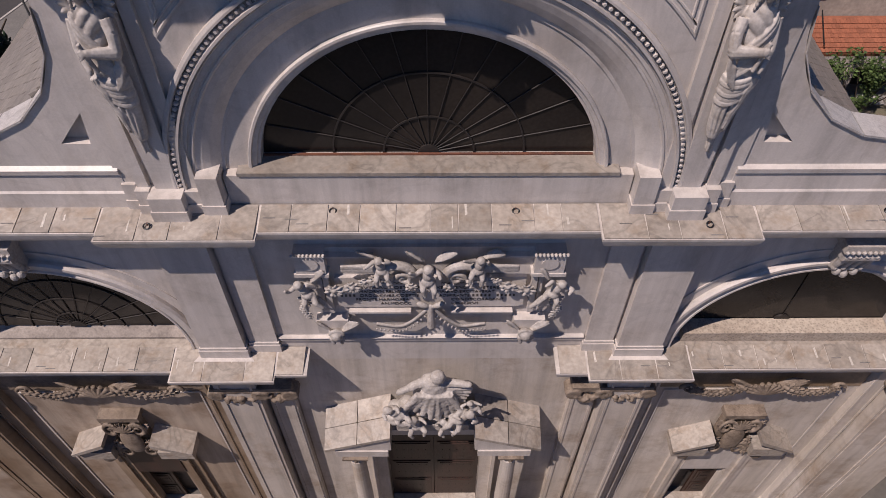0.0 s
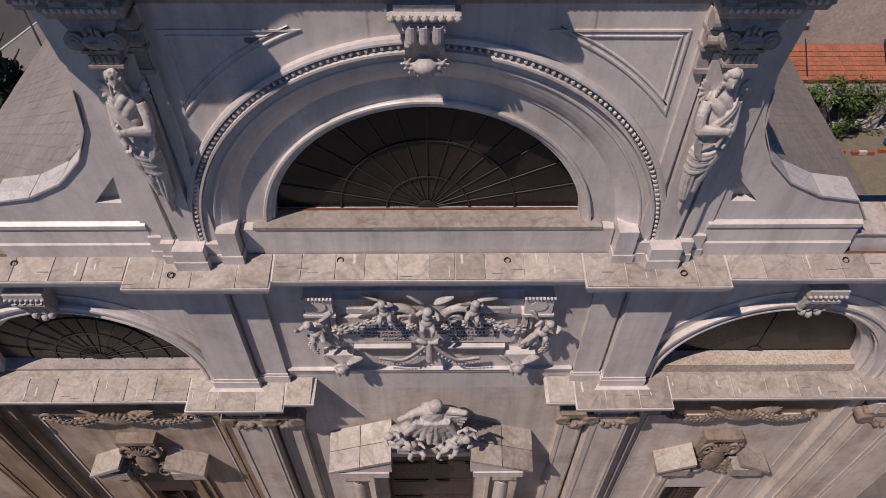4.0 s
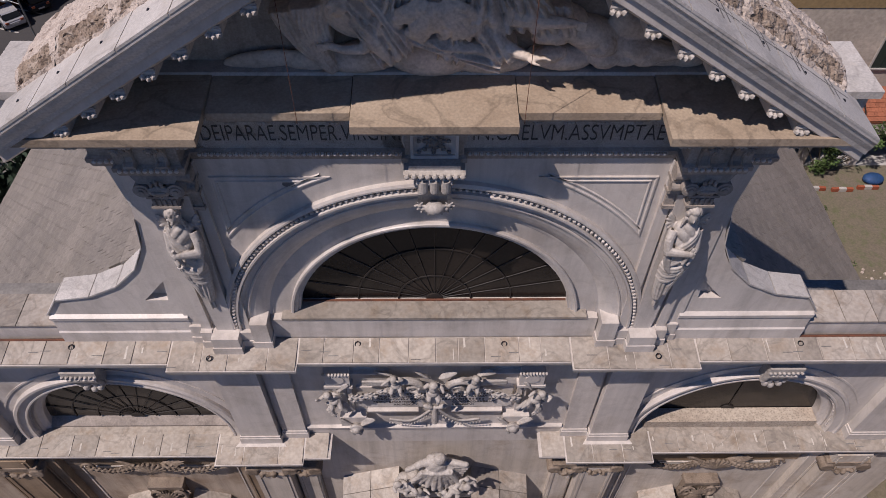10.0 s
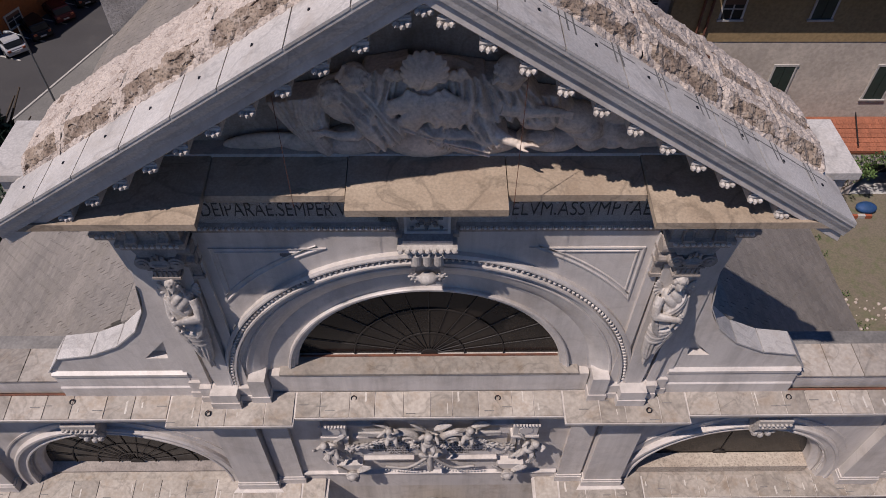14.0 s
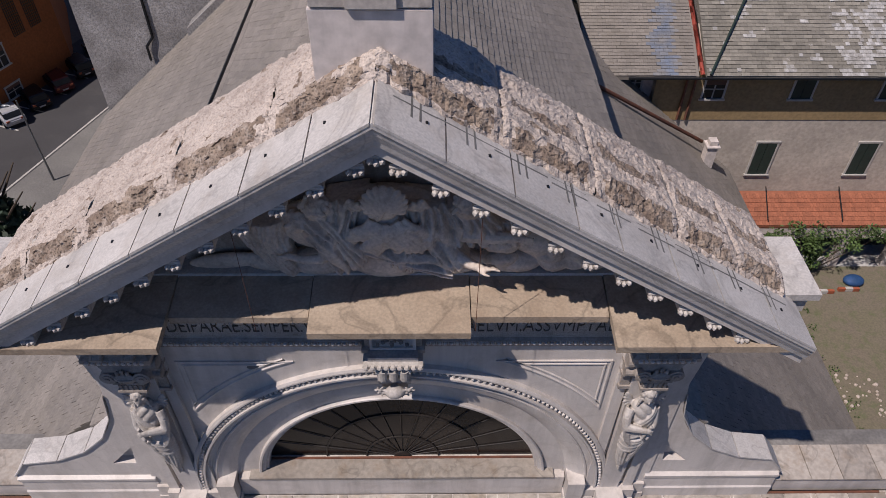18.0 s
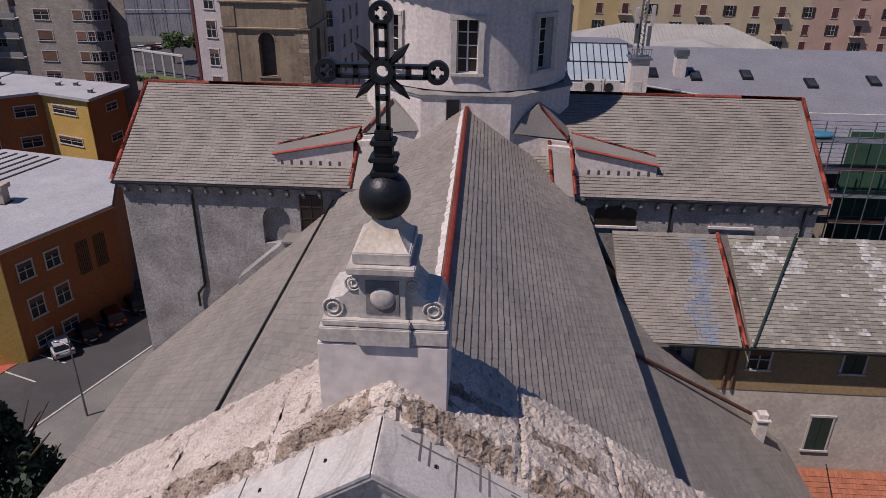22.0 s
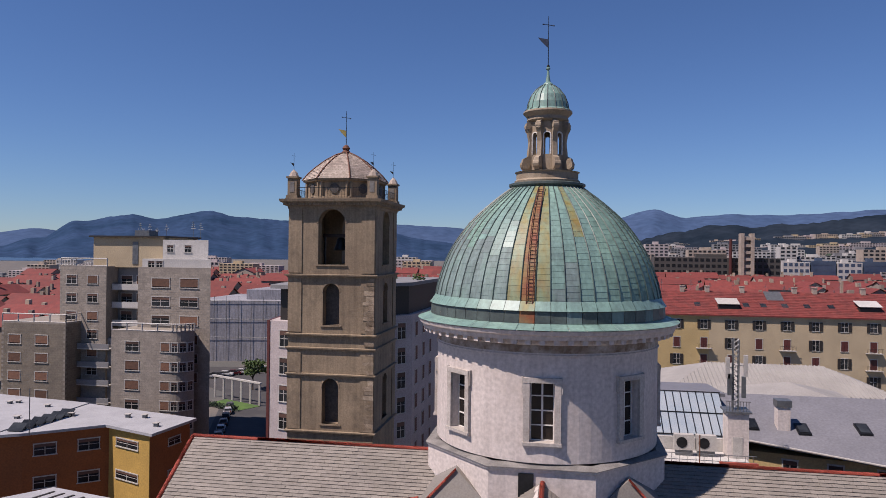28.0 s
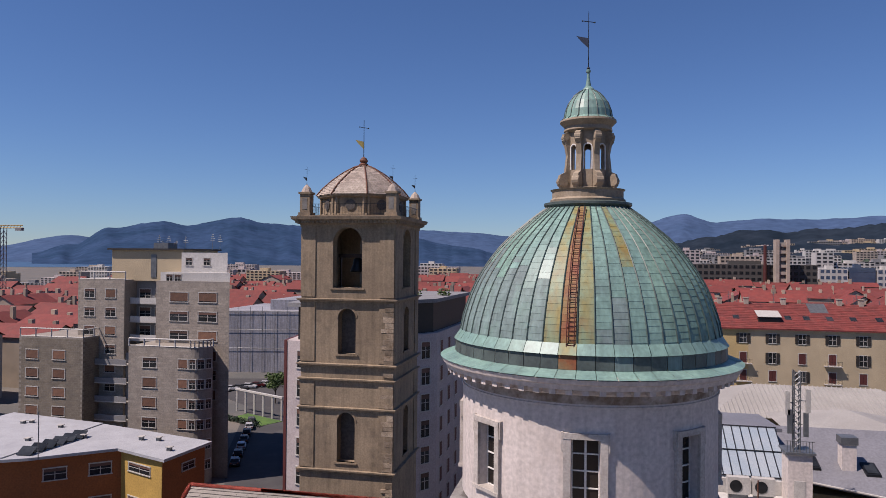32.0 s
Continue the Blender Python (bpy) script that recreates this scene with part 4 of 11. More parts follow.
sweep(bm, [(0, 22.0), (0.05, 22.0), (0.1, 22.08), (0.1, 22.14), (0, 22.16)], [(-0.5, 0.0), (-0.5, -0.5), (0.5, -0.5), (0.5, 0.0)])
box(bm, -0.5, 0.5, -0.5, 0.0, 21.96, 22.28)
prism(bm, [(-0.5, 21.98), (-0.5, 21.6), (-0.34, 21.3), (-0.3, 21.0), (0.05, 21.0), (0.05, 21.98)], "x", -0.27, 0.27)
for dx in (-0.22, 0.0, 0.22):
    rod(bm, (dx, -0.53, 21.93), (dx, -0.53, 21.66), 0.1, 0.1, 12)
    ball(bm, (dx, -0.53, 21.66), 0.1, 2)
rod(bm, (-0.36, -0.48, 21.86), (0.36, -0.48, 21.86), 0.1, seg=12)
for dx in (-0.3, 0.3):
    prism(bm, [(-0.44, 21.7), (-0.5, 21.5), (-0.36, 21.2), (0.0, 21.1), (0.0, 21.7)], "x", dx - 0.04, dx + 0.04)
part("arch_keystone", bm, MARBLE_CARVED, facade)
pearls("bead_moulding", facade, [(x, -0.62, 22.1) for x in steps(-0.6, 0.62, 0.135)], (0.055, 0.05, 0.055), MARBLE_STATUE)
bm = B()
box(bm, -0.46, 0.46, -0.26, -0.15, 22.3, 23.2)
for x0, x1, z0, z1 in ((-0.46, -0.4, 22.3, 23.2), (0.4, 0.46, 22.3, 23.2), (-0.4, 0.4, 22.3, 22.37), (-0.4, 0.4, 23.1, 23.2)):
    box(bm, x0, x1, -0.32, -0.2, z0, z1)
part("rosette_block", bm, MARBLE, facade)
bm = B()
for k in range(8):
    a = math.pi * k / 4
    long = 0.3 if k % 2 else 0.2
    d = Vector((math.cos(a), 0, math.sin(a)))
    for q in range(4):
        ball(bm, Vector((0, -0.3, 22.74)) + d * (0.08 + long * q / 3) + Vector((0.03 * math.sin(q * 2 + k), -0.02, 0)), (0.07 - 0.008 * q, 0.04, 0.055), 1)
ball(bm, (0, -0.34, 22.74), 0.08, 2)
part("rosette", bm, MARBLE_DARK, facade, "dark weathered rosette")
for s in (-1, 1):
    bm = B()
    last = None
    for k in range(13):
        t = k / 12
        p = Vector((s * (0.5 + 0.26 * t ** 1.6 + 0.05 * math.sin(math.pi * 2 * t)), -0.12, 22.36 + 0.78 * t))
        if last:
            rod(bm, last, p, 0.05, seg=8)
        last = p
    rod(bm, (s * 0.74, -0.2, 23.1), (s * 0.74, 0.0, 23.1), 0.1, seg=12)
    box(bm, s * 0.74 - 0.12, s * 0.74 + 0.12, -0.3, 0.0, 23.18, 23.26)
    part("side_scroll", bm, MARBLE_CARVED, facade)


# lettering
def words(text, x, y, z, size, mat, parent, width=None, align="LEFT", name="inscription"):
    cu = bpy.data.curves.new(name, "FONT")
    cu.body, cu.size, cu.extrude, cu.align_x, cu.offset = text, size, 0.008, align, -0.016 * size
    tmp = bpy.data.objects.new(name, cu)
    scene.collection.objects.link(tmp)
    me = bpy.data.meshes.new_from_object(tmp.evaluated_get(bpy.context.evaluated_depsgraph_get()))
    bpy.data.objects.remove(tmp)
    w = max(v.co.x for v in me.vertices) - min(v.co.x for v in me.vertices)
    me.transform(Matrix.Translation((x, y, z)) @ Matrix.Rotation(math.pi / 2, 4, "X") @ Matrix.Diagonal(((width / w) if width else 1, 1, 1, 1)))
    me.materials.clear()
    me.materials.append(mat)
    return adopt(name, me, parent)


INK = material("dark_letters", (0.055, 0.048, 0.044), (0.09, 0.078, 0.07), 5, 0.7, 0)
words("DEIPARAE.SEMPER.VIRGINI", -4.5, 0.0 - 0.012, 22.5, 0.56, INK, facade, 3.8)
words("IN.CAELVM.ASSVMPTAE", 0.72, 0.0 - 0.012, 22.5, 0.56, INK, facade, 3.7)

LICHEN = material("lichened_stone", (0.3, 0.235, 0.18), (0.17, 0.125, 0.095), 3.0, 0.95, 1.0, 16, dirt=(0.42, 0.36, 0.31), dirt_amount=0.8, dirt_scale=1.6, pits=0.6, pit_scale=20)
# slabs and slots on the raking cornice, brackets below
def modillion(bm, x, z):
    """A small carved block with a leaf and two rolls on its face."""
    box(bm, x - 0.11, x + 0.11, -1.15, -0.7, z - 0.06, z + 0.12)
    for dx in (-0.085, 0.0, 0.085):
        ball(bm, (x + dx, -1.17, z - 0.01 - 0.03 * (dx == 0)), (0.055, 0.07, 0.06), 1)
    rod(bm, (x - 0.13, -1.14, z + 0.06), (x + 0.13, -1.14, z + 0.06), 0.035, seg=8)


r2 = random.Random(11)
for s in (-1, 1):
    xs = spread(0.02, HALF, 0.93, r2)
    for a, b in zip(xs, xs[1:]):
        bm = B()
        g = 0.012
        quad_slab(bm, [(s * (a + g), -1.41, rake(0.0, a + g)), (s * (b - g), -1.41, rake(0.0, b - g)), (s * (b - g), -0.36, rake(0.02, b - g)), (s * (a + g), -0.36, rake(0.02, a + g))], 0.05)
        part("raking_slab", bm, MARBLE_RAKE, facade)
    for k in range(1, 9):
        x = k * 0.9 - 0.2
        bm = B()
        box(bm, s * x - 0.022, s * x + 0.022, -0.83, -0.77, rake(0.0, x), rake(0.022, x))
        part("iron_cramp", bm, IRON, facade)
    for k in range(11):
        x = 0.3 + k * 0.6
        z = rake(-0.8, x)
        bm = B()
        modillion(bm, s * x, z)
        part("modillion", bm, MARBLE_STATUE, facade)
bm = B()
modillion(bm, 0.0, rake(-0.8, 0))
part("modillion", bm, MARBLE_STATUE, facade)
for s in (-1, 1):
    for k, (x0_, x1_) in enumerate(((7.0, 7.95),)):
        bm = B()
        box(bm, *sorted((s * 6.6, s * 8.1)), -0.2, 1.4, 23.62, 23.78)
        box(bm, *sorted((s * 6.6, s * 7.95)), -0.1, 1.3, 23.2, 23.62)
        part("shoulder_slab", bm, MARBLE_RAKE, facade)

# grey mortar smeared over the joints of one slope
for k in range(9):
    x = 0.55 + k * 0.78
    bm = B()
    y0 = -0.62 + r2.uniform(-0.06, 0.06)
    l = r2.uniform(0.3, 0.5)
    for dy in (0.0, 0.13):
        quad_slab(bm, [(x - l, y0 + dy, rake(0.016, x - l)), (x + l, y0 + dy + 0.02, rake(0.016, x + l)), (x + l, y0 + dy + 0.055, rake(0.018, x + l)), (x - l, y0 + dy + 0.035, rake(0.018, x - l))], 0.02)
    for dx in (-0.07, 0.05):
        quad_slab(bm, [(x + dx, y0 - 0.26, rake(0.016, x + dx)), (x + dx + 0.03, y0 - 0.26, rake(0.016, x + dx + 0.03)), (x + dx + 0.03, y0 + 0.36, rake(0.022, x + dx + 0.03)), (x + dx, y0 + 0.36, rake(0.022, x + dx))], 0.02)
    part("mortar_patch", bm, MORTAR, facade)

# rough stone capping behind the slabs: large hewn blocks with uneven faces
r3 = random.Random(5)
for s in (-1, 1):
    x = 0.0
    while x < 7.25:
        w = min(r3.uniform(1.2, 1.9), 7.25 - x)
        if w < 0.35:
            break
        nx, ny = max(6, int(w / 0.045)), 52
        V, F = [], []
        seed = r3.uniform(0, 50)
        for i in range(nx + 1):
            for j in range(ny + 1):
                u, v = i / nx, (j / ny) ** 1.6
                xx = x + u * w
                yy = -0.4 + 2.1 * v
                prof = 0.36 * min(1.0, v / 0.13) ** 0.7 - 0.22 * max(0, v - 0.75) * 2
                edge = min(1.0, min(u, 1 - u) * w / 0.07)
                h = prof * (0.86 + 0.14 * edge) + 0.05 * noise.noise((xx * 1.3 + seed, yy * 1.7, s * 3)) + 0.032 * noise.noise((xx * 7 + seed, yy * 7, 1)) + 0.03 * noise.noise((xx * 15, yy * 15 + seed, 2)) + 0.016 * noise.noise((xx * 31, yy * 31 + seed, 5))
                V.append((s * xx + 0.025 * noise.noise((xx * 16, v * 30, seed)), yy - 0.07 * noise.noise((xx * 7, v * 22, seed)) - 0.04 * noise.noise((xx * 19, v * 60, seed)), rake(-0.02, xx) + max(-0.02, h)))
        dark = []
        for i in range(nx):
            for j in range(ny):
                q = i * (ny + 1) + j
                F.append((q, q + 1, q + ny + 2, q + ny + 1) if s < 0 else (q, q + ny + 1, q + ny + 2, q + 1))
                n1 = noise.noise((i * 0.17 + seed, j * 0.2, 4))
                band = 4 < j < 15 + 6 * n1 and 0.1 + 0.08 * n1 < i / nx < 0.9 + 0.06 * n1
                second = 27 < j < 34 + 4 * n1 and 0.12 < i / nx < 0.85 and s > 0
                dark.append(1 if band or second or n1 > 0.52 else 0)
        me = mesh_of("capping_stone", V, F, RUBBLE)
        me.materials.append(LICHEN)
        me.polygons.foreach_set("material_index", dark)
        adopt("capping_stone", me, facade)
        x += w

# mooring rings let into the cornice slabs
for x, y in ((-2.05, -0.2), (1.85, -0.22), (-5.9, -0.62), (5.9, -0.62), (-9.6, -0.25), (9.8, -0.25)):
    ring = tagged(new("iron_ring"), "small rusty iron ring let into the cornice slab", "ring", "cornice rings")
    ring.location = (x, y, Z_UP + 0.02)
    bm = B()
    for k in range(12):
        a, b = 2 * math.pi * k / 12, 2 * math.pi * (k + 1) / 12
        rod(bm, (x + 0.07 * math.cos(a), y + 0.06 * math.sin(a), Z_UP + 0.05 + 0.03 * math.sin(a)), (x + 0.07 * math.cos(b), y + 0.06 * math.sin(b), Z_UP + 0.05 + 0.03 * math.sin(b)), 0.017, seg=5)
    part("loop", bm, IRON, ring)
    bm = B()
    rod(bm, (x, y + 0.06, Z_UP - 0.02), (x, y + 0.06, Z_UP + 0.09), 0.02, seg=6)
    part("staple", bm, RUST, ring)


# ---- sculpture ----
RELIEF = material("relief_marble", (0.66, 0.565, 0.475), (0.52, 0.435, 0.36), 1.2, 0.75, 0.35, 16, dirt=(0.13, 0.1, 0.08), dirt_amount=0.4, dirt_scale=0.9)
ROUGHEN = bpy.data.textures.new("chisel", "CLOUDS")
ROUGHEN.noise_scale, ROUGHEN.noise_depth = 0.16, 3


def carved(name, bm, mat, label, category, voxel=0.035, rough=0.05, group=""):
    """Fuses overlapping lumps into one carved mesh."""
    ob = solo(name, bm, mat, label, category, group, smooth=True)
    m = ob.modifiers.new("fuse", "REMESH")
    m.mode, m.voxel_size, m.use_smooth_shade = "VOXEL", voxel, True
    d = ob.modifiers.new("chisel", "DISPLACE")
    d.texture, d.strength, d.mid_level, d.texture_coords = ROUGHEN, rough, 0.5, "LOCAL"
    return ob


def aim(d):
    return Vector(d).to_track_quat("Z", "Y").to_matrix().to_4x4()


def limb(bm, p, q, r0, r1):
    rod(bm, p, q, r0, r1, 8)
    ball(bm, p, r0, 1)
    ball(bm, q, r1, 1)


def putto(bm, c, k, lean=0.0, wings=True, r=random):
    """A small chubby winged figure of height about 1.1 k."""
    c = Vector(c)
    up = Vector((math.sin(lean), 0, math.cos(lean)))
    side = Vector((math.cos(lean), 0, -math.sin(lean)))
    f = Vector((0, -1, 0))
    ball(bm, c + up * 0.42 * k + f * 0.12 * k, 0.15 * k, 2)
    ball(bm, c + up * 0.12 * k, (0.2 * k, 0.17 * k, 0.26 * k), 2, aim(up))
    ball(bm, c - up * 0.15 * k + f * 0.03 * k, (0.21 * k, 0.19 * k, 0.18 * k), 2)
    for s in (-1, 1):
        sh = c + up * 0.26 * k + side * s * 0.17 * k
        el = sh + side * s * r.uniform(0.1, 0.26) * k + up * r.uniform(-0.2, 0.2) * k + f * 0.12 * k
        limb(bm, sh, el, 0.085 * k, 0.07 * k)
        limb(bm, el, el + Vector((r.uniform(-0.2, 0.2), -0.12, r.uniform(-0.1, 0.25))) * k, 0.07 * k, 0.05 * k)
        hip = c - up * 0.2 * k + side * s * 0.12 * k
        kn = hip + side * s * r.uniform(0.0, 0.2) * k + f * 0.22 * k - up * r.uniform(0.05, 0.25) * k
        limb(bm, hip, kn, 0.115 * k, 0.09 * k)
        limb(bm, kn, kn - up * 0.3 * k + side * r.uniform(-0.1, 0.1) * k, 0.085 * k, 0.055 * k)
        if wings:
            for q in range(4):
                d = (side * s * (0.9 - 0.12 * q) + up * (0.55 - 0.33 * q)).normalized()
                ball(bm, c + up * 0.22 * k + d * 0.36 * k + Vector((0, 0.08 * k, 0)), (0.06 * k, 0.05 * k, 0.3 * k), 1, aim(d))


def swag(bm, p, q, sag, r0, n=14, r=random):
    """A garland of leaves and fruit hung from p to q."""
    p, q = Vector(p), Vector(q)
    for i in range(n + 1):
        t = i / n
        c = p.lerp(q, t) + Vector((0, -0.05, -sag * 4 * t * (1 - t)))
        k = r0 * (0.6 + 0.6 * math.sin(math.pi * t))
        for _ in range(3):
            ball(bm, c + Vector((r.uniform(-k, k), r.uniform(-k, 0.3 * k), r.uniform(-k, k))) * 0.7, k * r.uniform(0.45, 0.8), 1)


def scroll(bm, c, R, r0, turns=1.6, s=1, y=-0.15):
    n = 26
    last = None
    for i in range(n):
        a = turns * 2 * math.pi * i / n
        k = R * (1 - 0.8 * i / n)
        p = Vector((c[0] + s * k * math.cos(a), c[1], c[2] + k * math.sin(a)))
        if last is not None:
            rod(bm, last, p, r0 * (1 - 0.5 * i / n), seg=6)
        last = p


# herm statues that carry the capitals: a draped body that tapers to a tassel
BODY = [(17.75, 0.1), (18.0, 0.17), (18.4, 0.25), (18.8, 0.32), (19.15, 0.38), (19.4, 0.4), (19.65, 0.36), (19.95, 0.37), (20.25, 0.38), (20.42, 0.32), (20.55, 0.15)]


def along(z):
    for (z0, w0), (z1, w1) in zip(BODY, BODY[1:]):
        if z <= z1:
            return w0 + (w1 - w0) * (z - z0) / (z1 - z0)
    return BODY[-1][1]


def ribbon(bm, pts, r0, r1, seg=6):
    """A rounded fold that runs through pts and thins from r0 to r1."""
    n = len(pts) - 1
    for i in range(n):
        a, b = r0 + (r1 - r0) * i / n, r0 + (r1 - r0) * (i + 1) / n
        rod(bm, pts[i], pts[i + 1], a, b, seg)
        ball(bm, pts[i + 1], b, 1)


for s in (-1, 1):
    r = random.Random(20 + s)
    bm = B()
    X, Y = s * 5.44, -0.5

    def skin(a, z, lift=0.0):
        """A point on the body at the turn a (0: outwards, -90 degrees: forwards), raised by lift."""
        w = along(z) + lift
        return Vector((X - s * 0.07 * math.sin(2.2 * (z - 17.4)) + s * w * math.cos(a), Y + 0.1 * (20 - z) / 3 + 0.78 * w * math.sin(a), z))

    nz, na = 80, 60
    rings = []
    for i in range(nz + 1):
        z = 17.75 + (20.55 - 17.75) * i / nz
        ring = []
        for k in range(na):
            a = 2 * math.pi * k / na
            low = max(0.0, min(1.0, (19.3 - z) / 0.3))
            flute = abs(math.sin(3.5 * a + 1.3 * (z - 17))) ** 0.6 - 0.6
            swirl = abs(math.sin(9.0 * (z - 17) + 2.2 * math.sin(a + 0.7) + 1.5 * a)) ** 0.6 - 0.6
            ring.append(bm.verts.new(skin(a, z, 0.11 * low * flute + 0.085 * (1 - low) * swirl)))
        rings.append(ring)
    for p, q in zip(rings, rings[1:]):
        for k in range(na):
            j = (k + 1) % na
            bm.faces.new((p[k], p[j], q[j], q[k]))
    bm.faces.new(rings[0][::-1]); bm.faces.new(rings[-1])
    # mantle bunched round the hips, rising to one side
    for k in range(6):
        pts = [skin(math.pi * (1.02 + 0.96 * i / 11), 19.28 - 0.1 * k + 0.3 * (i / 11 - 0.5) - 0.16 * math.sin(math.pi * i / 11), 0.045 + 0.02 * (k % 2)) for i in range(12)]
        ribbon(bm, pts, 0.075, 0.05)
    # loose end that falls from the hip in zigzag folds
    for k in range(5):
        pts = [skin(math.radians(-58 + 9 * k + 6 * math.sin(2.2 * i)), 19.25 - 0.17 * i - 0.03 * k, 0.1 + 0.03 * (k % 2)) for i in range(8)]
        ribbon(bm, pts, 0.07, 0.03)
    # long flutes that gather at the tip
    for k in range(9):
        pts = [skin(math.radians(-172 + 20 * k + 10 * math.sin(0.6 * i + k)), 18.85 - 0.13 * i, 0.03) for i in range(9)]
        ribbon(bm, pts, 0.065, 0.03)
    # cloth over the breast, from one shoulder across
    for k in range(6):
        pts = [skin(math.radians(-20 - 14 * i), 20.4 - 0.085 * i - 0.11 * k, 0.04 + 0.02 * (k % 2)) for i in range(9)]
        ribbon(bm, pts, 0.05, 0.06)
    # bare arm folded across the body, the hand on a scroll
    sh, el, wr = Vector((X - s * 0.42, Y - 0.06, 20.22)), Vector((X - s * 0.5, Y - 0.3, 19.72)), Vector((X + s * 0.12, Y - 0.56, 19.82))
    ribbon(bm, [sh, sh.lerp(el, 0.4) + Vector((-s * 0.05, -0.03, 0)), el], 0.17, 0.14, 10)
    ribbon(bm, [el, el.lerp(wr, 0.5), wr], 0.14, 0.085, 10)
    ball(bm, wr + Vector((s * 0.07, -0.02, 0.0)), (0.11, 0.07, 0.08), 2)
    for k in range(4):
        rod(bm, wr + Vector((s * 0.09, -0.05, 0.06 - 0.04 * k)), wr + Vector((s * 0.22, -0.04, 0.03 - 0.05 * k)), 0.028, 0.02, 5)
    rod(bm, (X + s * 0.24, Y - 0.55, 20.0), (X + s * 0.1, Y - 0.45, 19.4), 0.06, 0.06, 8)
    ribbon(bm, [Vector((X + s * 0.42, Y, 20.22)), Vector((X + s * 0.5, Y - 0.16, 19.75)), Vector((X + s * 0.3, Y - 0.42, 19.4))], 0.16, 0.08, 10)
    for k in range(4):
        ribbon(bm, [Vector((X - s * 0.5, Y - 0.3 + 0.05 * k, 19.68)), Vector((X - s * (0.46 - 0.05 * k), Y - 0.3, 19.4)), Vector((X - s * (0.34 - 0.06 * k), Y - 0.3, 19.12 - 0.05 * k))], 0.07, 0.04)
    # bowed head with waved hair
    rod(bm, (X, Y - 0.02, 20.4), (X - s * 0.02, Y - 0.14, 20.7), 0.15, 0.12, 10)
    hc = Vector((X - s * 0.04, Y - 0.2, 20.8))
    ball(bm, hc, (0.16, 0.19, 0.21), 3)
    ball(bm, hc + Vector((-s * 0.01, -0.19, -0.06)), (0.03, 0.05, 0.06), 1)
    for k in range(70):
        a, e = r.uniform(0, 2 * math.pi), r.uniform(-0.2, 1.5)
        d = Vector((math.cos(a) * math.cos(e), math.sin(a) * math.cos(e), math.sin(e)))
        if d.y < -0.45 and d.z < 0.55:
            continue
        ball(bm, hc + Vector((0, 0.02, 0.02)) + d * 0.2, r.uniform(0.05, 0.085), 1)
    for q in (-1, 1):
        for k in range(4):
            ball(bm, hc + Vector((q * (0.2 + 0.02 * k), 0.02, -0.1 - 0.08 * k)), 0.07 - 0.008 * k, 1)
    # small wings spread behind the shoulders
    for q in (-1, 1):
        for k in range(6):
            d = Vector((q * (0.75 - 0.09 * k), 0.0, 0.55 - 0.24 * k)).normalized()
            ball(bm, Vector((X + q * 0.34, Y + 0.12, 20.42)) + d * (0.24 - 0.01 * k), (0.05, 0.06, 0.2), 1, aim(d))
    # knotted tassel
    for k in range(22):
        a = k * 2.1
        ball(bm, (X + s * 0.02 + 0.07 * math.cos(a), Y + 0.16 + 0.06 * math.sin(a), 17.78 - 0.016 * k), 0.065 - 0.0005 * k, 1)
    for v in bm.verts:
        v.co.x = X + 0.66 * (v.co.x - X)
        v.co.y = -0.3 + 0.68 * (v.co.y - Y)
        if v.co.z < 18.6:
            v.co.z -= 0.12 * (18.6 - v.co.z)
    carved("herm_statue", bm, MARBLE_STATUE, "white marble draped winged herm holding a scroll, head bowed" if s < 0 else "white marble winged herm with folded arm and robe", "statue", 0.015, 0.004, "facade herms")


# tympanum relief: a bearded figure leaning out of clouds between two attendants, robes, a wing and an open hand
def lump(bm, x, z, y, rx, rz, ry, turn=0.0, sub=3):
    ball(bm, (x, y, z), (rx, ry, rz), sub, Matrix.Rotation(radians(-turn), 4, "Y"))


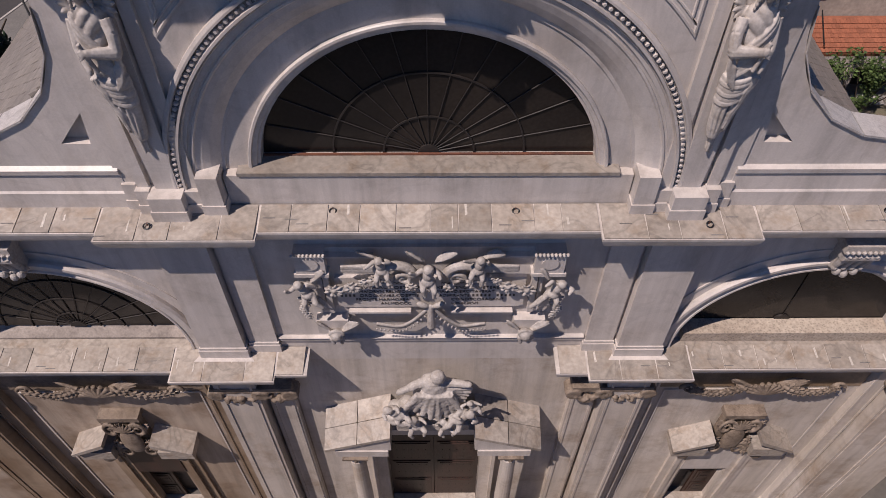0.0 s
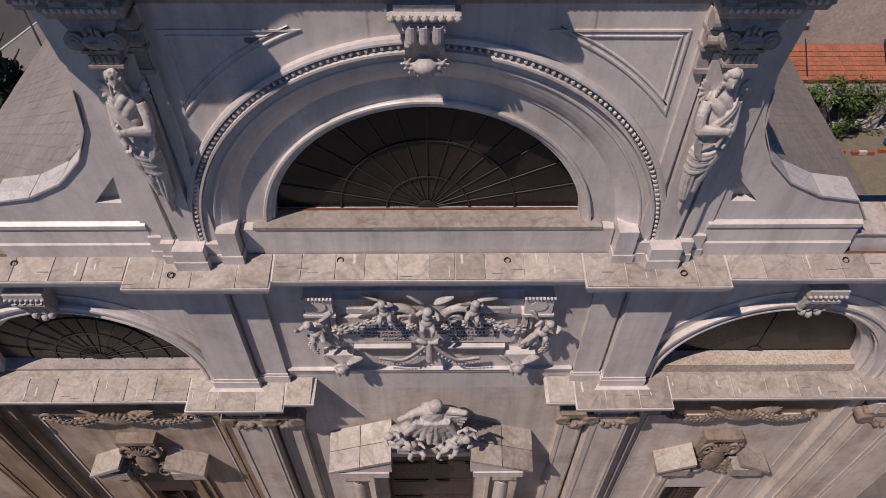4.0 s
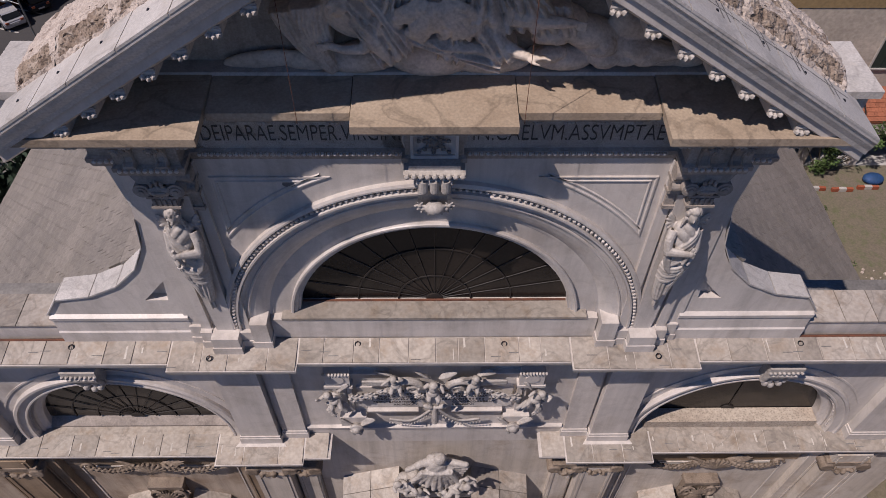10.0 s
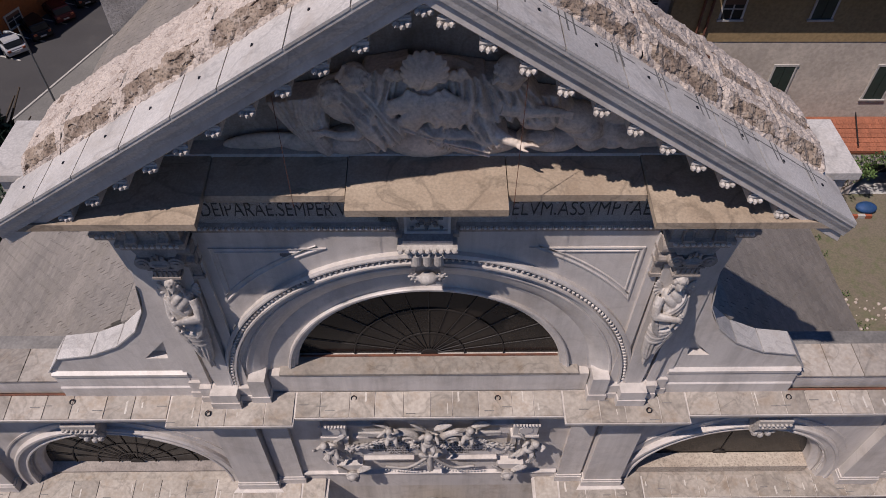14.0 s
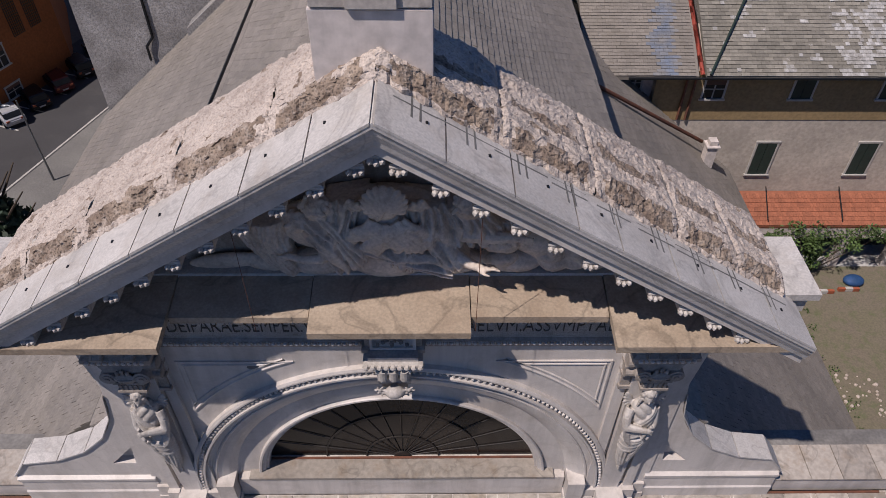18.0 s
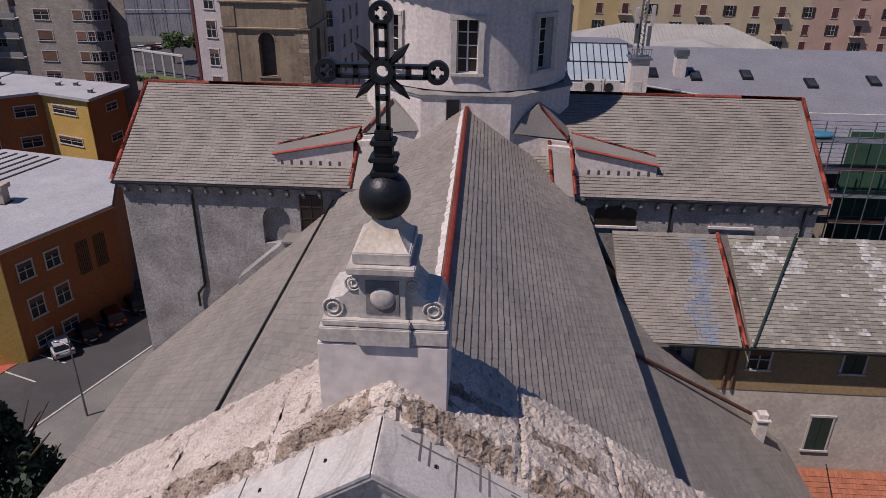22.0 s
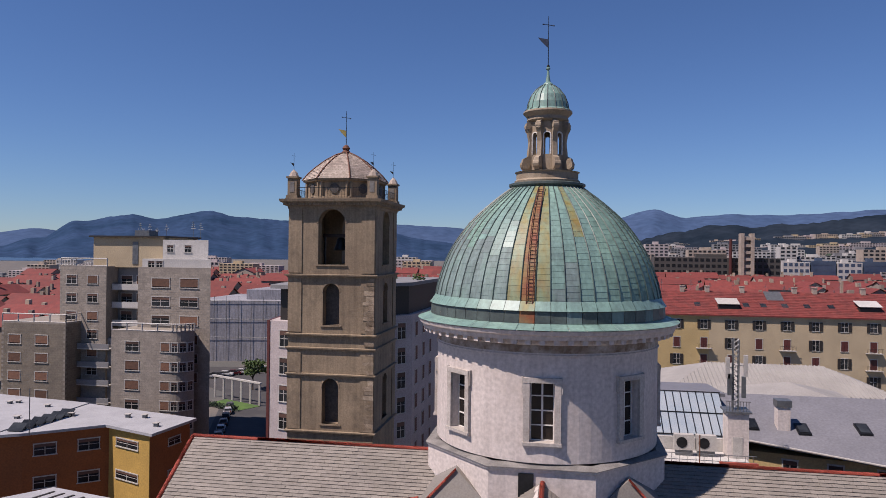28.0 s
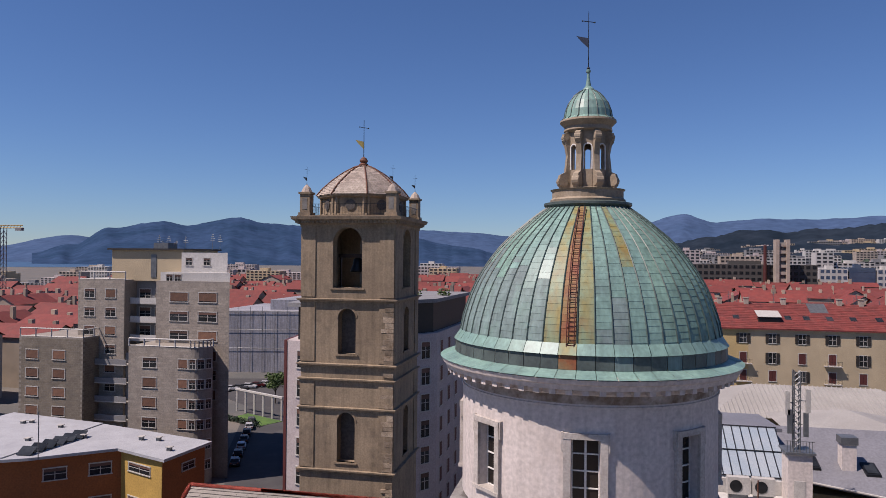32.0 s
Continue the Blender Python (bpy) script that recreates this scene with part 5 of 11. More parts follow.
def drape(bm, quad, y0, bulge, n, depth, r, bend=0.0):
    """A hanging cloth between four corners (top two, then bottom two), with n sharp folds that run down it."""
    tl, tr, br, bl = (Vector((x, 0, z)) for x, z in quad)
    nu, nv = n * 6, 22
    ph = [r.uniform(-0.35, 0.35) for k in range(4)]
    front, back = [], []
    for j in range(nv + 1):
        v = j / nv
        for i in range(nu + 1):
            u = i / nu
            p = (tl * (1 - u) + tr * u) * (1 - v) + (bl * (1 - u) + br * u) * v
            p.x += bend * math.sin(math.pi * v)
            p.z += 0.05 * noise.noise((u * 4, v * 2, y0 * 9 + n)) * v
            f = u * n + ph[0] * math.sin(3 * v + ph[1] * 9) + 0.9 * noise.noise((u * 2.2, v * 1.6, n + ph[2] * 9))
            ridge = 1 - abs(2 * (f - math.floor(f)) - 1) ** 3.0
            cross = max(0.0, noise.noise((u * 5 + ph[3], v * 7, 3.0))) * 0.35
            q = p.copy()
            q.y = y0 + 1.15 * depth - bulge * math.sin(math.pi * min(1, max(0, u))) ** 0.6 * (0.55 + 0.45 * math.sin(math.pi * (0.15 + 0.8 * v))) - 2.2 * depth * (ridge * (0.6 + 0.4 * v) + cross)
            front.append(bm.verts.new(q))
            back.append(bm.verts.new((p.x, 0.72, p.z)))
    w = nu + 1
    for j in range(nv):
        for i in range(nu):
            k = j * w + i
            bm.faces.new((front[k], front[k + 1], front[k + w + 1], front[k + w]))
            bm.faces.new((back[k + w], back[k + w + 1], back[k + 1], back[k]))
    rim = [i for i in range(w)] + [j * w + nu for j in range(1, nv + 1)] + [nv * w + i for i in range(nu - 1, -1, -1)] + [j * w for j in range(nv - 1, 0, -1)]
    for a, b in zip(rim, rim[1:] + rim[:1]):
        bm.faces.new((front[b], front[a], back[a], back[b]))


def curls(bm, c, k, n, r, size=0.06):
    """A head of hair: short bent locks over a ball."""
    for i in range(n):
        a, e = r.uniform(0, 2 * math.pi), r.uniform(-0.3, 1.4)
        d = Vector((math.cos(a) * math.cos(e), -abs(math.sin(a)) * math.cos(e) * 0.9, math.sin(e)))
        b = Vector((r.uniform(-1, 1), r.uniform(-0.3, 0.3), r.uniform(-1, 0.2))) * 0.1
        p = Vector(c) + d * k
        ribbon(bm, [p, p + b * 0.6 + d * 0.02, p + b], size, size * 0.6, 5)


r = random.Random(77)
bm = B()
# clouds below and at both ends
for x, z, rx, rz, ry, turn in ((-0.05, 24.05, 0.85, 0.42, 0.42, 0), (-1.25, 24.0, 0.8, 0.3, 0.34, 8), (-2.1, 23.95, 0.7, 0.22, 0.22, 5), (1.0, 23.95, 0.8, 0.24, 0.36, 0), (2.3, 24.0, 0.62, 0.24, 0.34, -4), (2.75, 24.5, 0.6, 0.3, 0.36, -12),
                               (3.3, 24.2, 0.8, 0.34, 0.3, -10), (3.95, 24.1, 0.7, 0.26, 0.22, -14), (3.5, 24.62, 0.45, 0.26, 0.22, -20), (4.5, 23.95, 0.5, 0.16, 0.14, -10), (2.2, 24.75, 0.5, 0.3, 0.3, 0), (-3.1, 23.92, 0.8, 0.18, 0.12, 6)):
    lump(bm, x, z, 0.6, rx, rz, ry, turn)
for k in range(16):
    x = r.uniform(1.9, 4.2)
    lump(bm, x, 24.05 + r.uniform(0, 0.45) * (4.8 - x) / 2, 0.42, r.uniform(0.2, 0.4), r.uniform(0.12, 0.2), 0.22, r.uniform(-20, 20), 2)
# the central figure: shoulders, mantle, beard, bowed head
lump(bm, 0.0, 25.2, 0.45, 1.15, 0.7, 0.36)
drape(bm, [(-1.05, 25.7), (-0.3, 25.85), (-0.45, 24.55), (-1.3, 24.5)], 0.32, 0.3, 4, 0.15, r, -0.08)
drape(bm, [(0.3, 25.75), (1.0, 25.65), (1.25, 24.6), (0.1, 24.75)], 0.3, 0.3, 4, 0.14, r, 0.1)
drape(bm, [(-0.75, 25.0), (-0.5, 24.55), (1.15, 24.0), (1.2, 24.45)], 0.18, 0.2, 3, 0.14, r)
drape(bm, [(-0.1, 25.0), (0.35, 25.0), (0.55, 24.2), (0.0, 24.3)], 0.14, 0.14, 3, 0.12, r, 0.08)
drape(bm, [(0.5, 25.0), (1.0, 25.0), (1.5, 24.35), (1.0, 24.2)], 0.12, 0.16, 3, 0.12, r)
lump(bm, 0.0, 25.35, 0.2, 0.36, 0.42, 0.26)
for k in range(46):
    q = r.uniform(-1, 1)
    c = Vector((0.3 * q, -0.12 + 0.1 * q * q, 25.55 - r.uniform(0.0, 0.25)))
    w = r.uniform(-0.06, 0.06)
    L_ = r.uniform(0.3, 0.55)
    ribbon(bm, [c, c + Vector((0.14 * q + w, -0.05, -0.3 * L_)), c + Vector((0.34 * q - w, -0.02, -0.62 * L_)), c + Vector((0.42 * q + 2 * w, 0.05, -L_)), c + Vector((0.5 * q + 3 * w, 0.06, -0.9 * L_))], 0.05, 0.09, 8)
lump(bm, -0.01, 25.85, 0.05, 0.27, 0.33, 0.28)
for k in range(15):
    a = math.radians(-160 + 20 * k)
    pts = [Vector((-0.01 + math.sin(a) * rr, -0.06 - 0.22 * math.cos(rr * 3.2), 25.98 + math.cos(a) * rr * 0.95)) for rr in (0.02, 0.12, 0.22, 0.31, 0.36)]
    ribbon(bm, pts, 0.045, 0.06, 6)
for q in (-1, 1):
    for k in range(6):
        c = Vector((q * (0.34 + 0.05 * k), 0.0 + 0.02 * k, 25.75 + 0.07 * math.sin(2 * k)))
        ribbon(bm, [c, c + Vector((q * 0.07, -0.04, 0.06)), c + Vector((q * 0.13, 0, -0.03))], 0.06, 0.04, 6)
# attendants
for x, z, k in ((-1.2, 25.62, 0.24), (-1.6, 25.3, 0.22), (1.42, 25.72, 0.28)):
    lump(bm, x, z, 0.2, k, k * 1.15, k)
    curls(bm, (x, 0.2, z), k, 26, r)
lump(bm, -1.35, 25.05, 0.38, 0.6, 0.5, 0.3, -30)
drape(bm, [(-1.75, 25.3), (-1.2, 25.45), (-0.5, 24.3), (-1.0, 24.1)], 0.24, 0.26, 3, 0.14, r, 0.05)
drape(bm, [(-1.3, 25.55), (-0.9, 25.4), (-0.35, 24.5), (-0.7, 24.3)], 0.12, 0.2, 3, 0.12, r, 0.06)
ribbon(bm, [Vector((-1.0, 0.2, 25.2)), Vector((-1.1, 0.1, 24.7)), Vector((-1.2, 0.05, 24.5)), Vector((-1.55, 0.05, 24.48)), Vector((-1.85, 0.08, 24.55))], 0.14, 0.06, 9)
for k in range(4):
    rod(bm, (-1.85, 0.06, 24.56 - 0.025 * k), (-2.02, 0.02, 24.6 - 0.05 * k), 0.03, 0.02, 5)
# wing: rows of overlapping feathers
drape(bm, [(-2.85, 25.0), (-1.85, 25.2), (-1.7, 23.88), (-1.95, 23.86)], 0.4, 0.22, 8, 0.06, r, -0.12)
drape(bm, [(-2.45, 25.15), (-1.8, 25.25), (-1.75, 24.5), (-2.3, 24.55)], 0.3, 0.2, 7, 0.06, r, -0.05)
# right sleeve, the arm behind it and the open hand that reaches forward
drape(bm, [(0.95, 25.6), (1.6, 25.6), (2.1, 24.9), (1.15, 24.75)], 0.3, 0.28, 4, 0.13, r, 0.08)
drape(bm, [(1.6, 25.2), (2.35, 25.1), (2.6, 24.6), (1.7, 24.55)], 0.42, 0.16, 5, 0.08, r)
ribbon(bm, [Vector((1.3, 0.1, 25.1)), Vector((1.8, 0.1, 25.0)), Vector((2.15, 0.1, 24.98)), Vector((2.4, 0.1, 24.96))], 0.17, 0.07, 9)
for k in range(4):
    rod(bm, (2.4, 0.08, 25.0 - 0.04 * k), (2.58, 0.04, 25.0 - 0.05 * k), 0.03, 0.02, 5)
ribbon(bm, [Vector((1.2, 0.08, 24.56)), Vector((1.42, -0.05, 24.5)), Vector((1.6, -0.12, 24.46))], 0.13, 0.09, 9)
ball(bm, (1.7, -0.15, 24.45), (0.15, 0.09, 0.07), 2)
for k in range(4):
    ribbon(bm, [Vector((1.76, -0.19 + 0.045 * k, 24.47 - 0.015 * k)), Vector((1.89, -0.21 + 0.05 * k, 24.48 - 0.02 * k)), Vector((1.99 - 0.02 * k, -0.21 + 0.05 * k, 24.44 - 0.02 * k))], 0.036, 0.024, 6)
ribbon(bm, [Vector((1.62, -0.2, 24.44)), Vector((1.72, -0.28, 24.42)), Vector((1.8, -0.3, 24.41))], 0.036, 0.024, 6)
carved("tympanum_relief", bm, RELIEF, "weathered grey marble relief of robed figures and clouds", "relief", 0.019, 0.012)
# protective net: fine wires in front of the relief
for x in (-2.35, 1.55):
    bm = B()
    rod(bm, (x, -0.98, 23.7), (x, -0.92, rake(-0.9, abs(x))), 0.006, seg=5)
    solo("net_cable", bm, RUST, "thin rusty cable stretched before the gable relief", "cable", "net cables")

# inscription plaque with its carved surround
plaque = thing("inscription_plaque", (0, 0, 11.3), "marble inscription plaque with a carved frame between the storeys", "plaque")
bm = B()
box(bm, -3.0, 3.0, -0.1, 0.0, 11.6, 14.3)
part("backing", bm, MARBLE, plaque)
bm = B()
prism(bm, [(-2.3, 12.2), (-2.15, 12.12), (2.15, 12.12), (2.3, 12.2), (2.3, 13.3), (-2.3, 13.3)], "y", -0.2, -0.1)
part("tablet", bm, MARBLE, plaque)
for s in (-1, 1):
    bm = B()
    box(bm, *sorted((s * 2.42, s * 2.56)), -0.26, -0.1, 11.95, 13.5)
    box(bm, *sorted((s * 2.6, s * 2.7)), -0.2, -0.1, 11.95, 13.5)
    part("side_moulding", bm, MARBLE, plaque)
    bm = B()
    box(bm, *sorted((s * 2.42, s * 3.12)), -0.34, 0.0, 13.52, 14.315)
    box(bm, *sorted((s * 2.36, s * 3.18)), -0.37, 0.0, 13.52, 13.62)
    lathe(bm, [(0.02, -0.36), (0.2, -0.36), (0.2, -0.33)], 16)
    for v in bm.verts:
        if v.co.z < 5:
            v.co = Vector((s * 2.77 + v.co.x, v.co.z - 0.01, 13.98 + v.co.y))
    part("corner_block", bm, MARBLE, plaque)
    pearls("bead_moulding", plaque, [(s * x, -0.4, 14.33) for x in steps(2.36, 3.2, 0.09)], (0.034, 0.04, 0.034))
    bm = B()
    sweep(bm, [(0, 11.82), (0.1, 11.82), (0.15, 11.9), (0.2, 11.96), (0.2, 12.02), (0, 12.04)], [(-2.05, -0.1), (-0.5, -0.1)] if s < 0 else [(0.5, -0.1), (2.05, -0.1)])
    part("bottom_ledge", bm, MARBLE, plaque)
    bm = B()
    sweep(bm, [(0, 13.98), (0.08, 13.98), (0.14, 14.06), (0.14, 14.12), (0, 14.14)], [(-2.42, -0.1), (-1.3, -0.1)] if s < 0 else [(1.3, -0.1), (2.42, -0.1)])
    part("top_ledge", bm, MARBLE, plaque)
    bm = B()
    box(bm, *sorted((s * 2.1, s * 2.9)), -0.36, 0.0, 11.2, 11.75)
    part("bracket", bm, MARBLE, plaque)
LINES = [("TEMPL", -1.1, 13.03, 0.55), ("MAXIMVM", 0.25, 13.03, 0.8), ("DIRVTA.AB.HOSTE.ARCE", -1.9, 12.87, 1.85), ("EXSTRVENDAM.VETERE", 0.05, 12.87, 1.6), ("MAIORVM.RELIGIO.MOLIMINE", -1.75, 12.71, 1.8),
         ("MAGNO.EXCITAVERAT", 0.15, 12.71, 1.4), ("ORDO.CIVES.COEPTIS", -1.75, 12.55, 1.45), ("ADSPIRANTE", 0.2, 12.55, 0.75), ("FRONTE.MARMOREA", -1.85, 12.39, 1.3), ("CONDECORABANT", 0.5, 12.39, 1.3), ("AN.MDCCC", -1.25, 12.23, 0.75), ("LXXXVI", 0.5, 12.23, 0.65)]
for text, x, z, w in LINES:
    words(text, x, -0.208, z, 0.14, INK, plaque, w)
bm = B()
for x0, x1, z in ((1.02, 1.55, 12.55), (1.62, 2.15, 12.55), (-2.15, -1.95, 12.87), (-2.2, -1.8, 12.55), (1.7, 2.1, 12.87)):
    for k in range(int((x1 - x0) / 0.1)):
        box(bm, x0 + 0.1 * k, x0 + 0.1 * k + 0.05, -0.208, -0.2, z, z + 0.09)
part("worn_letters", bm, INK, plaque)


def wing(bm, root, tip, w, n=5):
    """A spread wing: overlapping feathers from the root towards the tip."""
    root, tip = Vector(root), Vector(tip)
    d = tip - root
    side = Vector((-d.z, 0, d.x)).normalized()
    for k in range(n):
        t = k / (n - 1) - 0.5
        e = root + d * (1.0 - 0.35 * abs(t + 0.3)) + side * t * w
        ball(bm, (root + e) / 2 + Vector((0, 0.02 * k, 0)), (0.05, 0.045, (e - root).length * 0.55), 1, aim(e - root))


def bloom(bm, c, k, r, n=9):
    """A cluster of leaves and a flower."""
    c = Vector(c)
    for i in range(n):
        a = 2 * math.pi * i / n + r.uniform(-0.2, 0.2)
        d = Vector((math.cos(a), -0.35, math.sin(a)))
        ball(bm, c + d * k * 0.6, (0.3 * k, 0.16 * k, 0.55 * k), 1, aim(d))
    ball(bm, c + Vector((0, -0.3 * k, 0)), 0.36 * k, 1)


r = random.Random(9)
bm = B()
putto(bm, (-0.05, -0.5, 13.72), 0.85, 0.05, False, r)
for s in (-1, 1):
    wing(bm, (s * 0.12, -0.42, 14.12), (s * 0.62, -0.42, 14.5), 0.16)
    last = None
    for i in range(13):
        a = math.pi * (0.02 + 0.9 * i / 12)
        p = Vector((s * (0.78 + 0.42 * math.cos(a)), -0.38, 13.55 + 0.42 * math.sin(a)))
        if last:
            rod(bm, last, p, 0.12, seg=8)
        last = p
    scroll(bm, (s * 0.62, -0.4, 13.5), 0.2, 0.07, 1.4, s)
    bloom(bm, (s * 0.45, -0.45, 13.3), 0.16, r)
    bloom(bm, (s * 0.98, -0.45, 13.42), 0.17, r)
carved("plaque_crest", bm, MARBLE_CARVED, "carved marble crest with a winged child and scrolls over the plaque", "sculpture", 0.02, 0.02)
for s in (-1, 1):
    bm = B()
    putto(bm, (s * 1.12, -0.45, 14.02), 0.72, s * 0.12, False, r)
    wing(bm, (s * 1.2, -0.36, 14.2), (s * 1.75, -0.34, 14.4), 0.2)
    for k in range(4):
        limb(bm, (s * 1.3, -0.4, 13.98 - 0.05 * k), (s * 2.05, -0.36, 13.92 - 0.06 * k + 0.03 * math.sin(3 * k)), 0.06, 0.035)
    carved("putto", bm, MARBLE_CARVED, "small carved marble winged child seated on the plaque frame", "sculpture", 0.02, 0.02, "plaque putti")
    bm = B()
    for x, z, k in ((1.3, 13.5, 0.17), (1.55, 13.38, 0.15), (1.85, 13.2, 0.21), (2.3, 13.08, 0.23), (2.08, 13.1, 0.14)):
        bloom(bm, (s * x, -0.36, z), k, r)
    carved("flower_festoon", bm, MARBLE_CARVED, "carved marble flower festoon hung across the tablet", "garland", 0.02, 0.02, "plaque festoons")
    bm = B()
    putto(bm, (s * 2.98, -0.42, 13.1), 0.8, s * 0.35, False, r)
    wing(bm, (s * 2.85, -0.36, 13.3), (s * 2.5, -0.38, 13.85), 0.22)
    for k in range(9):
        bloom(bm, (s * (3.08 - 0.05 * math.sin(k)), -0.36, 12.75 - 0.1 * k), 0.16 - 0.006 * k, r, 6)
    limb(bm, (s * 2.75, -0.4, 12.75), (s * 2.45, -0.4, 12.35), 0.09, 0.05)
    carved("putto", bm, MARBLE_CARVED, "small carved marble winged child holding a fruit garland", "sculpture", 0.02, 0.02, "plaque putti")
    bm = B()
    c = Vector((s * 2.42, -0.5, 11.3))
    ball(bm, c, (0.17, 0.17, 0.2), 2)
    for k in range(16):
        a = math.pi * k / 15
        ball(bm, c + Vector((0.17 * math.cos(a), -0.02, 0.06 + 0.15 * math.sin(a))), 0.05, 1)
    for q in (-1, 1):
        wing(bm, c + Vector((q * 0.12, 0.06, 0.05)), c + Vector((q * 0.58, 0.08, 0.5)), 0.2)
        limb(bm, c + Vector((q * 0.14, 0.0, -0.12)), c + Vector((q * 0.1, -0.02, -0.34)), 0.08, 0.05)
    carved("cherub_head", bm, MARBLE_CARVED, "carved marble winged head below the plaque corner", "sculpture", 0.02, 0.015, "plaque cherubs")
bm = B()
for s in (-1, 1):
    last = None
    for i in range(15):
        t = i / 14
        p = Vector((s * (0.05 + 1.35 * t), -0.3, 12.22 - 0.85 * math.sin(math.pi * 0.5 * min(1, t * 1.5)) + 0.32 * max(0, t - 0.5)))
        if last:
            for k in range(3):
                rod(bm, last + Vector((0, 0.02 * k, -0.06 * k)), p + Vector((0, 0.02 * k, -0.06 * k)), 0.045, seg=6)
            ball(bm, p + Vector((0, -0.01, -0.24)), (0.035, 0.035, 0.06), 1)
        last = p
    ball(bm, (s * 0.2, -0.34, 12.38), (0.18, 0.08, 0.09), 2, Matrix.Rotation(-s * 0.5, 4, "Y"))
limb(bm, (0, -0.32, 12.3), (0, -0.36, 11.5), 0.07, 0.12)
ball(bm, (0, -0.36, 11.4), (0.06, 0.06, 0.1), 1)
carved("plaque_drapery", bm, MARBLE_CARVED, "carved marble fringed drapery with a bow below the plaque", "sculpture", 0.02, 0.012)
bm = B()
sweep(bm, [(0, 10.35), (0.06, 10.35), (0.06, 10.5), (0.12, 10.56), (0, 10.58)], [(-4.1, 0), (4.1, 0)])
part("string_course", bm, MARBLE, facade)

rk = random.Random(88)
bm = B()
ball(bm, (0, -0.5, 21.12), (0.2, 0.16, 0.15), 3)
for k in range(6):
    a = math.pi * k / 5
    bloom(bm, (0.3 * math.cos(a), -0.46, 21.18 - 0.16 * math.sin(a)), 0.13, rk, 6)
carved("keystone_ornament", bm, MARBLE_CARVED, "carved marble flower ornament hanging from the arch keystone", "sculpture", 0.02, 0.015)

# main portal
portal = thing("portal", (0, -0.6, G), "marble main portal with columns and a broken gable", "portal")
for s in (-1, 1):
    col = B()
    X = s * 2.45
    lathe(col, [(0.36, G), (0.36, G + 0.3), (0.3, G + 0.4), (0.33, G + 0.5), (0.27, G + 0.6), (0.28, 1.5), (0.24, 4.75), (0.28, 4.8), (0.24, 4.85)], 20, (X, -0.85))
    part("column", col, MARBLE_LOW, portal, smooth=False)
    cap = B()
    lathe(cap, [(0.24, 4.85), (0.3, 5.1), (0.38, 5.3), (0.3, 5.32)], 16, (X, -0.85))
    for a in range(8):
        q = math.pi * a / 4
        ball(cap, (X + 0.3 * math.cos(q), -0.85 + 0.3 * math.sin(q), 5.12), (0.09, 0.09, 0.14), 1)
    box(cap, X - 0.4, X + 0.4, -1.25, -0.3, 5.3, 5.4)
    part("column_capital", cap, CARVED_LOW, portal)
    bm = B()
    box(bm, *sorted((s * 1.62, s * 2.0)), -0.18, 0.4, G, 5.2)
    box(bm, *sorted((s * 2.0, s * 2.12)), -0.3, 0.0, G, 5.2)
    part("door_jamb", bm, MARBLE_LOW, portal)
    bm = B()
    box(bm, *sorted((s * 1.4, s * 3.05)), -1.15, 0.0, 5.4, 5.75)
    part("entablature", bm, MARBLE, portal)
    # sloping gable half, covered with slabs
    pr = [(s * 1.3, 5.75), (s * 3.25, 5.75), (s * 3.3, 5.95), (s * 1.3, 6.75)]
    bm = B()
    prism(bm, pr, "y", -1.1, 0.0)
    part("gable_half", bm, MARBLE, portal)
    for i, (xa, xb) in enumerate(((1.28, 2.3), (2.32, 3.34))):
        for j, (ya, yb) in enumerate(((-1.2, -0.62), (-0.6, 0.0))):
            bm = B()
            zf = lambda x, y: 5.98 + (3.34 - x) * 0.4 + (y + 1.2) * 0.45
            pts = [(s * xa, ya, zf(xa, ya)), (s * xb, ya, zf(xb, ya)), (s * xb, yb, zf(xb, yb)), (s * xa, yb, zf(xa, yb))]
            quad_slab(bm, pts, 0.14)
            part("gable_slab", bm, MARBLE_SLAB, portal)
bm = B()
box(bm, -1.62, 1.62, -0.3, 0.0, 5.15, 5.5)
part("lintel", bm, MARBLE, portal)
r = random.Random(31)
bm = B()
ball(bm, (0.15, -0.75, 9.25), (0.2, 0.2, 0.25), 2)
rod(bm, (0.1, -0.7, 8.9), (0.15, -0.72, 9.15), 0.16, 0.12)
ball(bm, (0.05, -0.6, 8.6), (0.4, 0.32, 0.5), 2)
ball(bm, (0.0, -0.55, 7.9), (0.55, 0.38, 0.5), 2)
limb(bm, (-0.25, -0.65, 8.8), (-0.85, -0.8, 8.5), 0.15, 0.09)
limb(bm, (0.4, -0.65, 8.8), (0.95, -0.8, 8.9), 0.15, 0.09)
for k in range(9):
    t = k / 8
    rod(bm, (-0.35 + 0.8 * t, -0.88, 8.5), (-0.9 + 1.7 * t, -0.9 + 0.1 * math.sin(9 * t), 7.35 + 0.15 * math.sin(7 * t)), 0.11, 0.09, 6)
for k in range(6):
    rod(bm, (0.4, -0.7, 8.6 - 0.1 * k), (1.05 - 0.05 * k, -0.7, 8.5 - 0.18 * k), 0.1, 0.06, 6)
for x, z, k in ((-0.95, 7.6, 0.9), (0.75, 7.35, 0.95), (-0.45, 6.95, 0.85), (0.35, 6.85, 0.7), (1.05, 8.0, 0.6)):
    putto(bm, (x, -0.95, z), k, r.uniform(-0.6, 0.6), False, r)
for k in range(16):
    ball(bm, (r.uniform(-1.1, 1.1), -0.5, r.uniform(6.5, 7.5)), r.uniform(0.2, 0.38), 2)
box(bm, -1.0, 1.0, -0.8, 0.0, 6.1, 6.5)
for v in bm.verts:
    v.co.z += 0.35
    v.co.x *= 1.1
